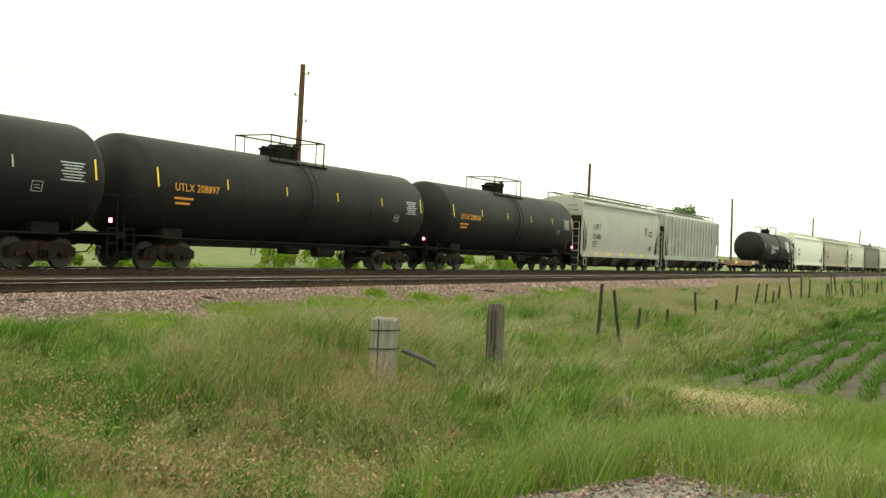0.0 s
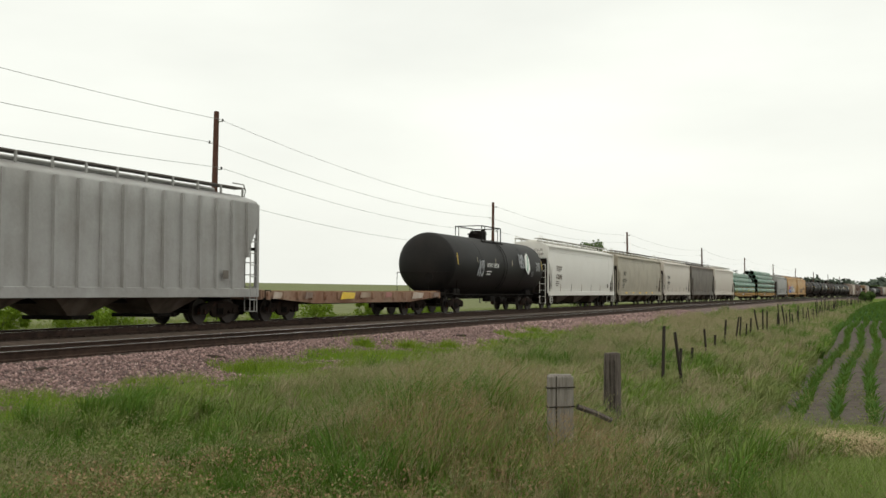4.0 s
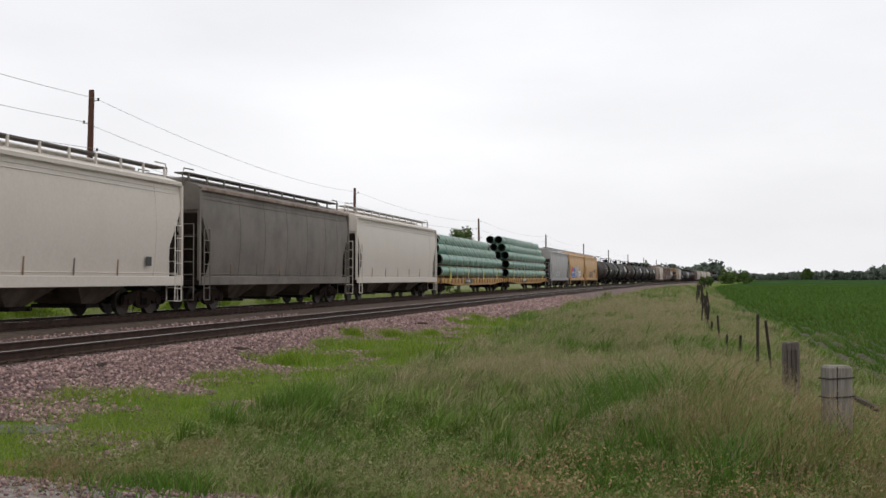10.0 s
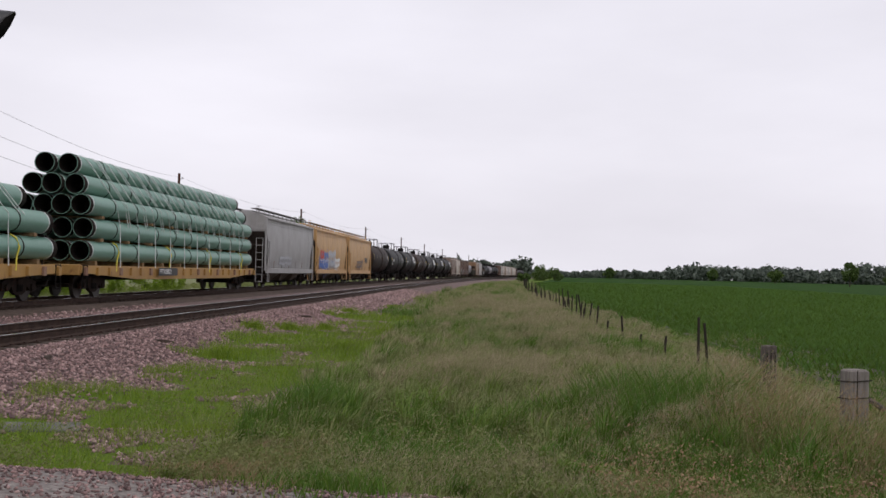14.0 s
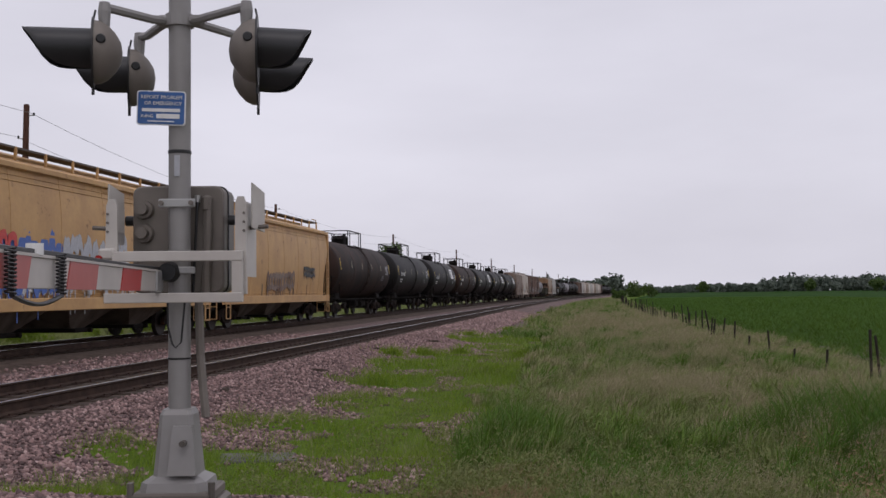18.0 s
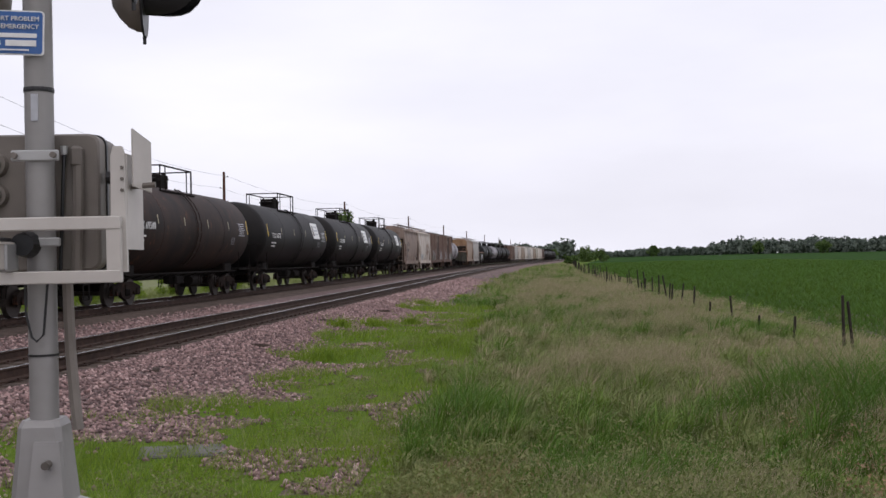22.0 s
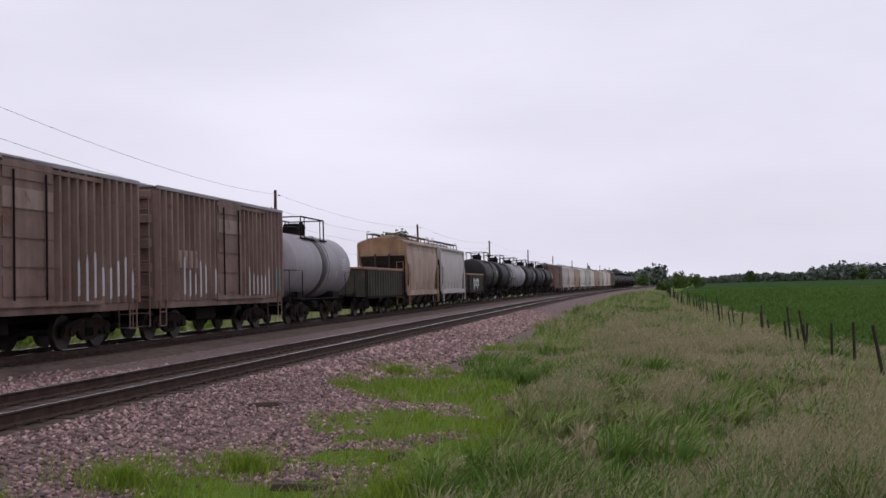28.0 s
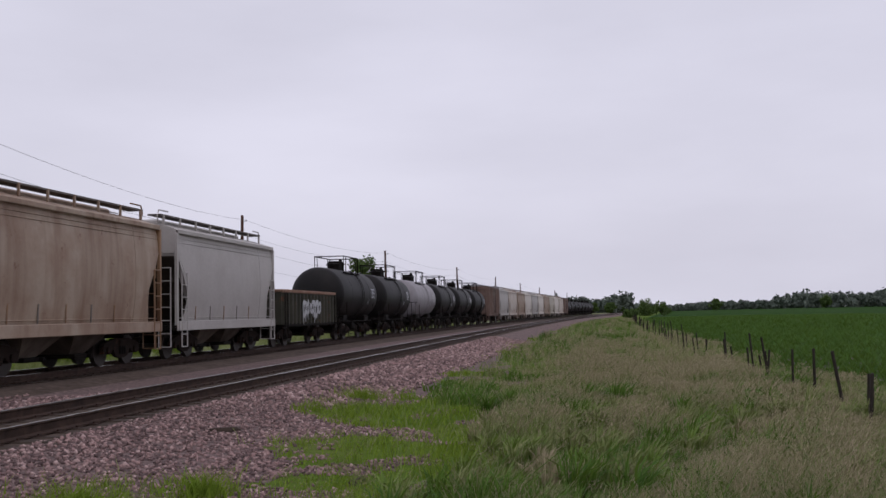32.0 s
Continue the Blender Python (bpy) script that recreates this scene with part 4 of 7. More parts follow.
        ladder(car, sgn * (half + 0.0), -w + 0.42, 0.42, zs + (ze - zs) * 0.6, 0.42, False, em, 0.4)
        for y in (-0.9, 0.9):
            part("roof_grab_iron", Shape().tube([(x, y, height - 0.25), (sgn * (half + 0.03), y, height + 0.1), (sgn * (half - 0.1), y, height + 0.34), (sgn * (half - 0.85), y, height + 0.34)], 0.025, 5), em, car)
        make_truck(car, sgn * (half - 1.85))
    part("brake_wheel", Shape().lathe([(-0.03, 0.28), (0.03, 0.28)], "x", 14, (-half - 0.02, 0.5, 2.4)), UNDER, car)
    # discharge bays
    span = (length - 5.4) / bays
    for k in range(bays):
        x = -half + 2.7 + span * (k + 0.5)
        s = Shape().loft([[(x + a * span * 0.5, b * 1.45, zs) for a, b in ((-1, -1), (1, -1), (1, 1), (-1, 1))],
                          [(x + a * 0.42, b * 0.75, 0.42) for a, b in ((-1, -1), (1, -1), (1, 1), (-1, 1))]])
        part("discharge_bay", s, BAY_DIRT, car, "dirty brown discharge bay")
        part("outlet_gate", Shape().box(x - 0.5, x + 0.5, -0.95, 0.95, 0.3, 0.42, 0.02).lathe([(-1.05, 0.07), (-0.8, 0.07)], "y", 8, (x + 0.3, 0, 0.36)), UNDER, car)
    # roof walkway and hatches
    s = Shape()
    for y0 in (-0.98, 0.5):
        s.box(-half + 0.1, half - 0.1, y0, y0 + 0.48, height + 0.16, height + 0.21)
    n = int(length / 1.45)
    for k in range(n + 1):
        x = -half + 0.3 + (length - 0.6) * k / n
        for y in (-0.98, 0.98):
            part("walkway_post", Shape().box(x - 0.035, x + 0.035, y - 0.03, y + 0.03, height - 0.16, height + 0.2), body, car)
    part("roof_walkway", s, roof_mat or WALKWAY, car)
    part("hatch_trough", Shape().box(-half + 1.2, half - 1.2, -0.4, 0.4, height - 0.04, height + 0.14, 0.05), body, car)
    if ribbed:
        n = int(length / 1.05)
        for k in range(n + 1):
            x = -half + 0.9 + (length - 1.8) * k / n
            z0 = max(zs, bottom(x) + 0.02)
            s = Shape()
            rib_panel(s, x, -w, z0, ze, 0.12, 0.11)
            part("rib", s, body, car)
    else:
        for z in (ze - 0.2, ze - 0.34, zs + 0.12):
            part("side_seam", Shape().tube([(-half + 0.2, -flank(z) - 0.004, z), (half - 0.2, -flank(z) - 0.004, z)], 0.014, 4), body, car)
        n = 5
        for k in range(1, n + 1):
            x = -half + 1.1 + (length - 2.2) * k / (n + 1)
            if body is H_DARK or body is H_YELLOW:
                part("panel_seam", Shape().tube([(x, -flank(z) - 0.002, z) for z in levels], 0.009, 4), body, car)
            if yellow:
                plate(car, "reflector_stripe", x - 1.0, zs - 0.08, 0.75, 0.13, -w - 0.078, PAINT_YELLOW, "yellow reflective dash")
                continue
            plate(car, "reflector_stripe", x - 0.7, zs + 0.28, 0.06, 0.5, -flank(zs + 0.28) - 0.02, SHEET_RUST if k % 2 else H_DARK, "", 3)
    coupler_gear(car, half)
    tm = text_mat or PAINT_BLACK
    if marks:
        for k, line in enumerate(marks):
            lettering(line, 0.52, tm, car, -half + 2.1 - 0.12 * k, -w - 0.015 - (0.115 if ribbed else 0), 2.75 - 0.62 * k)
            lettering(line, 0.24, tm, car, 0, 0, 0).matrix_basis = pose(-half + 0.118, -w * 0.3, ze - 0.32 - 0.28 * k, 90, 0, -90)
        for k, wd in enumerate((0.8, 0.9, 0.6)):
            plate(car, "small_marking", -half + 2.5, 1.95 - 0.14 * k, wd, 0.06, -flank(1.95 - 0.14 * k) - 0.01 - (0.115 if ribbed else 0), tm)
        plate(car, "data_stencil", half - 2.4, 1.75, 0.34, 0.3, -w - (0.125 if ribbed else 0.01), tm, "small dark stencilled square")
    if emblem:
        shield = [(-0.27, 0.3), (0, 0.36), (0.27, 0.3), (0.27, -0.12), (0.16, -0.28), (0, -0.34), (-0.16, -0.28), (-0.27, -0.12)]
        e = part("shield_emblem", Shape().prism(shield, -0.006, 0.004), emblem, car, "faded red and blue shield emblem", pose(half - 3.6, -w - (0.125 if ribbed else 0.012), 2.95))
        part("emblem_band", Shape().box(-0.26, 0.26, -0.014, -0.005, 0.08, 0.28), FADED_BLUE, e)
        for k in range(2):
            plate(car, "slogan_marking", half - 2.5, 2.95 - 0.24 * k, 0.9, 0.1, -w - 0.012, BAY_DIRT)
    for k, (x, z, wd, h, mat) in enumerate(spray):
        s = jagged(wd, h, k * 7 + int(length * 10))
        part("graffiti", s, mat, car, "sprayed graffiti lettering", pose(x, -flank(z) - 0.02 - (0.09 if ribbed else 0.0) - 0.004 * k, z, 4 if z < 2 else 0, 0, 0))
    return car


def box_car(length, body, label, spray=(), height=4.85):
    car = thing("boxcar", label, "boxcar", "cars of the freight train")
    half, w, z0, z1 = length / 2, 1.5, 1.1, height - 0.28
    part("body", Shape().box(-half, half, -w, w, z0, z1, 0.02), body, car)
    s = Shape().loft([[(-half - 0.05, y, z) for y, z in ((-w - 0.06, z1 - 0.02), (0, height), (w + 0.06, z1 - 0.02))], [(half + 0.05, y, z) for y, z in ((-w - 0.06, z1 - 0.02), (0, height), (w + 0.06, z1 - 0.02))]])
    n = int(length / 1.1)
    part("roof", s, TANK_GREY, car, "rust-streaked pale metal roof")
    for k in range(n + 1):
        x = -half + length * k / n
        part("roof_rib", Shape().loft([[(x - 0.04, y, z) for y, z in ((-w - 0.06, z1), (0, height + 0.04), (w + 0.06, z1), (0, height))], [(x + 0.04, y, z) for y, z in ((-w - 0.06, z1), (0, height + 0.04), (w + 0.06, z1), (0, height))]]), TANK_GREY, car)
    door_w = length * 0.2
    n = int((length - door_w) / 2 / 0.38)
    ribs = []
    for sgn in (-1, 1):
        part("roof_edge", Shape().box(-half, half, sgn * (w + 0.1) - 0.05, sgn * (w + 0.1) + 0.05, z1 - 0.1, z1 + 0.02, 0.015), TANK_GREY, car)
        for k in range(n):
            x = sgn * (door_w / 2 + 0.25 + (half - 0.35 - door_w / 2) * k / max(1, n - 1))
            ribs.append(x)
            part("side_rib", Shape().loft([[(x - 0.11, -w, z), (x + 0.11, -w, z), (x + 0.05, -w - 0.15, z), (x - 0.05, -w - 0.15, z)] for z in (z0 + 0.08, z1 - 0.1)]), body, car)
    door = part("door", Shape().box(-door_w / 2, door_w / 2, -w - 0.12, -w - 0.02, z0 + 0.12, z1 - 0.2, 0.01), body, car, "sliding door with rusty bars")
    for k in range(5):
        z = z0 + 0.3 + (z1 - z0 - 0.8) * k / 4
        part("door_panel", Shape().box(-door_w / 2 + 0.08, door_w / 2 - 0.08, -w - 0.15, -w - 0.12, z, z + 0.42 * (z1 - z0 - 0.8) / 2.4), H_BROWN if k == 3 else body, door)
    for x in (-door_w * 0.3, door_w * 0.3):
        part("door_bar", Shape().tube([(x, -w - 0.19, z0 + 0.2), (x, -w - 0.19, z1 - 0.3)], 0.028, 5), UNDER, door)
    for z in (z0 + 0.1, z1 - 0.2):
        part("door_rail", Shape().box(-door_w / 2 - 0.1, half * 0.62, -w - 0.16, -w - 0.02, z - 0.05, z + 0.05), body, car)
    part("side_sill", Shape().box(-half, half, -w - 0.05, w + 0.05, z0 - 0.14, z0 + 0.06, 0.01), body, car)
    s = Shape().box(-half, half, -0.25, 0.25, 0.72, 1.0, 0.02)
    s.box(-1.5, 0.2, -1.0, -0.4, 0.5, 0.95, 0.04)
    part("underframe", s, UNDER, car)
    for sgn in (-1, 1):
        make_truck(car, sgn * (half - 1.9))
        ladder(car, sgn * (half - 0.35), -w - 0.08, 0.45, z0 + 1.4, 0.42, True, body)
        ladder(car, sgn * (half + 0.07), -w + 0.35, 0.45, z1 - 0.3, 0.42, False, body)
        for k in range(5):
            z = z0 + 0.35 + (z1 - z0 - 0.6) * k / 4
            part("end_rib", Shape().box(min(sgn * half, sgn * (half + 0.07)), max(sgn * half, sgn * (half + 0.07)), -w + 0.08, w - 0.08, z - 0.14, z + 0.14, 0.03), body, car)
    coupler_gear(car, half)
    plate(car, "faded_patch", -half + 2.1, z0 + 1.35, 1.5, 0.55, -w - 0.1, H_BROWN, "faded painted-out patch")
    # paint sprayed over ribs and hollows alike
    rnd = random.Random(int(length * 10) + len(spray) * 3 + len(label))
    for x, z, wd, h, mat in spray:
        for rx in ribs:
            if abs(rx - x) < wd / 2:
                for dx, y, wide in ((0, -w - 0.155, 0.11), (0.19, -w - 0.006, 0.2)):
                    top = h * rnd.uniform(0.65, 1.1)
                    low = z0 + 0.12 + rnd.uniform(0, 0.15)
                    paint = mat if rnd.random() < 0.88 else BAY_DIRT
                    s = Shape().loft([[(rx + dx + p * wide / 2, yy, q) for p, q in ((-1, low), (1, low + rnd.uniform(0, 0.1)), (1, low + top * rnd.uniform(0.7, 1.0)), (0.2, low + top), (-1, low + top * rnd.uniform(0.7, 1.0)))] for yy in (y - 0.004, y + 0.004)])
                    part("graffiti", s, paint, car, "washed-out sprayed graffiti")
    return car


def gondola(length, body, label, height=2.55, spray=False):
    car = thing("gondola", label, "gondola car", "cars of the freight train")
    half, w, z0 = length / 2, 1.5, 1.0
    for y in (-w, w - 0.08):
        part("side_wall", Shape().box(-half, half, y, y + 0.08, z0, height), body, car)
    for x in (-half, half - 0.08):
        part("end_wall", Shape().box(x, x + 0.08, -w + 0.08, w - 0.08, z0, height), body, car)
    part("floor", Shape().box(-half + 0.08, half - 0.08, -w + 0.08, w - 0.08, z0, z0 + 0.08), FLAT_RUST, car)
    s = Shape()
    for y in (-w, w):
        s.box(-half, half, y - 0.08, y + 0.08, height - 0.08, height + 0.06, 0.02)
    for x in (-half, half):
        s.box(x - 0.06, x + 0.06, -w, w, height - 0.06, height + 0.06, 0.02)
    part("top_rim", s, FLAT_RUST, car, "rusty top rim")
    n = int(length / 0.6)
    for k in range(n + 1):
        x = -half + 0.15 + (length - 0.3) * k / n
        part("side_rib", Shape().loft([[(x - 0.1, -w, z0), (x + 0.1, -w, z0), (x + 0.06, -w - 0.12, z0), (x - 0.06, -w - 0.12, z0)], [(x - 0.1, -w, height - 0.1), (x + 0.1, -w, height - 0.1), (x + 0.06, -w - 0.12, height - 0.1), (x - 0.06, -w - 0.12, height - 0.1)]]), body, car)
    part("underframe", Shape().box(-half, half, -0.25, 0.25, 0.72, 1.0, 0.02).box(-half + 0.1, half - 0.1, -w - 0.06, -w + 0.1, 0.9, 1.06), UNDER, car)
    for sgn in (-1, 1):
        make_truck(car, sgn * (half - 1.8))
        ladder(car, sgn * (half - 0.3), -w - 0.14, 0.45, height - 0.1, 0.42)
    coupler_gear(car, half)
    if spray:
        for k in range(5):
            part("graffiti", jagged(0.6, 0.9 - 0.1 * (k % 3), 40 + k), SPRAY_PALE, car, "pale sprayed graffiti", pose(-1.5 + 0.62 * k, -w - 0.135, 1.75))
    return car


def flat_car(length, body, label, stakes=0, deck=1.2, blocks=True):
    car = thing("flatcar", label, "flatcar", "cars of the freight train")
    half, w = length / 2, 1.45
    part("deck", Shape().box(-half, half, -w, w, deck - 0.12, deck, 0.01), WOOD_BLOCK if not stakes else body, car)
    s = Shape()
    for y in (-w, w):
        s.loft([[(x, y + d, z) for d, z in ((-0.05, deck - 0.42 - b), (0.05, deck - 0.42 - b), (0.05, deck - 0.02), (-0.05, deck - 0.02))] for x, b in ((-half, -0.16), (-half * 0.55, 0.1), (half * 0.55, 0.1), (half, -0.16))])
    part("side_sill", s, body, car)
    part("underframe", Shape().box(-half, half, -0.3, 0.3, 0.62, deck - 0.12, 0.02), UNDER, car)
    for sgn in (-1, 1):
        make_truck(car, sgn * (half - 2.2))
        part("end_beam", Shape().box(sgn * half - 0.1, sgn * half + 0.1, -w, w, deck - 0.35, deck + 0.03, 0.02), body, car)
        ladder(car, sgn * (half - 0.3), -w - 0.06, 0.4, deck, 0.4)
    n = int(length / 1.15)
    for k in range(n + 1):
        x = -half + 0.3 + (length - 0.6) * k / n
        part("stake_pocket", Shape().box(x - 0.1, x + 0.1, -w - 0.14, -w - 0.04, deck - 0.36, deck - 0.06, 0.01), body if k % 3 else FLAT_RUST, car)
    if blocks:
        r = random.Random(4)
        for k in range(7):
            x = -half + 1.2 + (length - 2.4) * k / 6 + r.uniform(-0.6, 0.6)
            wd, lo = r.uniform(0.3, 0.8), r.uniform(0.28, 0.4)
            part("faded_patch", Shape().loft([[(x - wd, yy, deck - lo), (x + wd * 0.8, yy, deck - lo + 0.04), (x + wd, yy, deck - 0.08), (x - wd * 0.7, yy, deck - 0.05)] for yy in (-w - 0.16, -w - 0.145)]), (H_RUSTWHITE, H_BROWN, PAINT_YELLOW, H_ORANGE, FADED_RED)[k % 5], car, "faded pale patch on the side sill")
    coupler_gear(car, half, 0.8)
    part("brake_wheel", Shape().lathe([(-0.03, 0.26), (0.03, 0.26)], "x", 12, (half - 0.2, -0.9, deck + 0.75)).tube([(half - 0.2, -0.9, deck), (half - 0.2, -0.9, deck + 0.75)], 0.03, 5), UNDER, car)
    return car


def pipe_load(length, label, counts, short_top):
    """Green coated line pipes in layers, with bands, bearers and slanting straps."""
    load = thing("pipe_load", label, "pipe stack", "pipe loads on the flatcars")
    r, z = 0.375, 1.2
    zz = z + 0.16 + r
    rnd = random.Random(len(counts))
    tops = []
    for layer, n in enumerate(counts):
        in0, in1 = ((0.1, 0.0), (0.0, 0.3), (0.5, 1.3), (2.2, 2.9))[layer] if short_top else (0.1 * layer, 0.2 * layer)
        for k in range(n):
            y = (k - (n - 1) / 2) * 2 * r * 1.01
            x0, x1 = -length / 2 + in0 + rnd.uniform(0, 0.4), length / 2 - in1 - rnd.uniform(0, 0.4)
            sides, rings = 18, []
            for a, rad in ((x0 + 1.2, r - 0.02), (x0, r - 0.02), (x0, r), (x1, r), (x1, r - 0.02), (x1 - 1.2, r - 0.02)):
                rings.append([(a, y + rad * math.cos(2 * math.pi * i / sides), zz + rad * math.sin(2 * math.pi * i / sides)) for i in range(sides)])
            pipe = part("pipe", Shape().loft(rings), PIPE_GREEN, load, smooth=True)
            for xe, d in ((x0, 1), (x1, -1)):
                a, b = xe + d * 0.004, xe + d * 1.19
                part("dark_bore", Shape().loft([[(q, y + rad * math.cos(2 * math.pi * i / 18), zz + rad * math.sin(2 * math.pi * i / 18)) for i in range(18)] for q, rad in ((a, r - 0.024), (b, r - 0.024), (b, 0.01))], caps=False), PIPE_DARK, pipe, "dark open pipe end")
                part("white_ring", Shape().loft([[(q, y + rad * math.cos(2 * math.pi * i / 18), zz + rad * math.sin(2 * math.pi * i / 18)) for i in range(18)] for q, rad in ((xe + d * 0.3, r + 0.004), (xe + d * 0.36, r + 0.004))], caps=False), STRAP, pipe, "white ring where the coating ends")
                a, b = sorted((xe - d * 0.006, xe + d * 0.3))
                part("bare_end", Shape().loft([[(q, y + rad * math.cos(2 * math.pi * i / 18), zz + rad * math.sin(2 * math.pi * i / 18)) for i in range(18)] for q, rad in ((a, r + 0.003), (b, r + 0.003))], caps=False), PIPE_DARK, pipe)
            if k == 0:
                m = int((x1 - x0) / 2.4)
                for i in range(1, m):
                    xb = x0 + (x1 - x0) * i / m
                    part("band", Shape().lathe([(xb - 0.035, r + 0.012), (xb + 0.035, r + 0.012)], "x", 16, (0, y, zz)), PIPE_DARK, pipe)
        tops.append(((n - 1) / 2 * 2 * r * 1.01, zz))
        if layer < 1 + (len(counts) > 4):
            for k in range(9):
                x = -length / 2 + 1.6 + (length - 3.2) * k / 8
                e = (n - 1) / 2 * 2 * r + r * 0.9
                part("wood_bearer", Shape().box(x - 0.1, x + 0.1, -e, e, zz + r - 0.02, zz + r + 0.1, 0.01), WOOD_BLOCK, load)
            zz += 2 * r + 0.09
        else:
            zz += 2 * r + 0.01
    for k in range(10):
        x = -length / 2 + 1.2 + (length - 2.4) * k / 9
        part("wood_bearer", Shape().box(x - 0.1, x + 0.1, -1.4, 1.4, z, z + 0.17, 0.01), WOOD_BLOCK, load)
    n_straps = 30
    for k in range(n_straps):
        x = -length / 2 + 1.6 + (length - 5.4) * (k + 0.35 * math.sin(2.1 * k)) / (n_straps - 1)
        pts = []
        for layer in range(len(tops) - 1, 0, -1):
            hw, zc = tops[layer]
            f = (len(tops) - 1 - layer) / max(1, len(tops) - 1)
            for a in ((75, 35) if layer == len(tops) - 1 else (25,)):
                lean = 1.9 * f + 0.25 * (75 - a) / 50
                pts.append((x + lean, -hw - (r + 0.02) * math.cos(math.radians(a)), zc + (r + 0.02) * math.sin(math.radians(a))))
        if k % 3 == 0:
            pts.append((pts[-1][0] + 0.05, -tops[0][0] - r - 0.02, 1.15))
        part("tie_down_strap", Shape().tube(pts, 0.017, 4), STRAP, load)
    for k in range(4):
        x = -length / 2 + 3 + (length - 6) * k / 3
        hw, zc = tops[0]
        part("yellow_strap", Shape().tube([(x, -hw - 0.15, zc + r), (x + 0.1, -hw - r * 0.8, zc + r * 0.7), (x + 0.14, -hw - r - 0.02, zc), (x + 0.1, -hw - r * 0.9, zc - 0.3), (x, -1.5, 1.0)], 0.03, 4), STRAP_Y, load, "yellow nylon strap")
    return load


# ---- the consist, from its head backwards: start along the train, car ----
def build_train():
    g = "black tank car on rusty trucks with "
    out = []

    def put(start, car, length):
        out.append((start + length / 2, car))

    put(-28.3, tank_car(17.4, TANK_BLACK, "black " + g[6:] + "yellow edge stripes", None, text_mat=PAINT_YELLOW, lamp=True), 17.4)
    put(-10.9, tank_car(19.6, TANK_BLACK, "black " + g[6:] + "orange lettering", "UTLX 208897", text_mat=PAINT_ORANGE, lamp=True), 19.6)
    put(9.4, tank_car(18.4, TANK_BLACK, "black " + g[6:] + "faded orange lettering", "UTLX 208818", text_mat=PAINT_ORANGE, lamp=True), 18.4)
    put(28.6, covered_hopper(17.0, H_LIGHT, "light grey three-bay covered hopper with black lettering", ("CHTT", "721488"), emblem=FADED_RED, sill_mat=H_LIGHT, yellow=True), 17.0)
    put(47.0, covered_hopper(17.6, H_GREY, "grey ribbed covered hopper with faded lettering", ("U P",), ribbed=True, text_mat=H_DARK), 17.6)
    put(65.0, flat_car(17.6, FLAT_RUST, "empty rusty flatcar with faded pale patches"), 17.6)
    put(83.3, tank_car(18.4, TANK_BLACK, "black tank car with white leaf emblem and graffiti", "ADMX 28578", text_mat=PAINT_WHITE, logo=True, radius=1.72), 18.4)
    put(102.5, covered_hopper(20.3, H_BRIGHT, "clean white covered hopper with bulging sides", ("EQUX", "630688"), text_mat=BAY_DIRT, roof_mat=H_LIGHT), 20.3)
    put(124.3, covered_hopper(20.2, H_TAN, "dusty tan covered hopper with dark discharge bays", ("CEFX", "635496"), bays=4, yellow=True), 20.2)
    put(146.0, covered_hopper(16.4, H_WHITE, "white covered hopper with black lettering", ("DBCX", "200940")), 16.4)
    put(163.6, covered_hopper(17.0, H_DARK, "sooty dark grey covered hopper with a tan eave", None, eave_mat=H_BROWN), 17.0)
    put(181.8, covered_hopper(17.8, H_WHITE, "white covered hopper with grey underframe", None, roof_mat=H_GREY), 17.8)
    for start, ln, short in ((200.7, 25.8, True), (228.2, 26.4, False)):
        flat = flat_car(ln, FLAT_YELLOW, "long yellow flatcar carrying green pipes", stakes=1, blocks=False)
        plate(flat, "number_plate", -ln / 2 + 9.4, 1.0, 2.6, 0.34, -1.62, PAINT_BLACK, "black panel with white lettering")
        lettering("PTTX154022", 0.3, PAINT_WHITE, flat, -ln / 2 + 8.2, -1.635, 0.9)
        put(start, flat, ln)
        put(start, pipe_load(ln - 0.8, "stack of green coated line pipes strapped down on a yellow flatcar", (4, 4, 3, 2) if short else (4, 4, 4, 3, 2), short), ln)
    put(257.2, covered_hopper(16.6, H_GREY, "pale grey covered hopper with two bays", None, spray=((-2, 1.8, 4.0, 0.7, PAINT_SILVER),)), 16.6)
    put(275.2, covered_hopper(16.8, H_YELLOW, "yellow covered hopper with blue and white graffiti", None,
                              spray=((-4.6, 2.1, 4.4, 1.7, PAINT_BLUE), (-4.4, 1.8, 4.6, 0.9, PAINT_WHITE), (-5.6, 2.5, 1.8, 0.8, PAINT_RED), (-0.6, 2.2, 3.6, 1.7, PAINT_SILVER), (2.4, 1.9, 3.0, 0.9, PAINT_WHITE), (-0.4, 1.85, 2.0, 0.5, PAINT_BLUE))), 16.8)
    put(293.2, covered_hopper(16.2, H_YELLOW, "yellow covered hopper with rust stains and dark lettering", None,
                              spray=((-0.5, 1.9, 4.0, 1.0, H_BROWN), (4.2, 2.4, 2.0, 0.55, PAINT_BLACK))), 16.2)
    for k in range(7):
        put(310.4 + 17.6 * k, tank_car(16.5, TANK_RUSTY if k in (0, 3) else TANK_BLACK, "black tank car with white panel" if k in (2, 4, 5, 6) else "rusty black tank car with small white marks" if k in (0, 3) else "black tank car with small white marks", None if k == 0 else "TLX 69500" if k % 2 else "TLX 16072", panel=k in (2, 4, 5, 6)), 16.5)
    s = 434.0
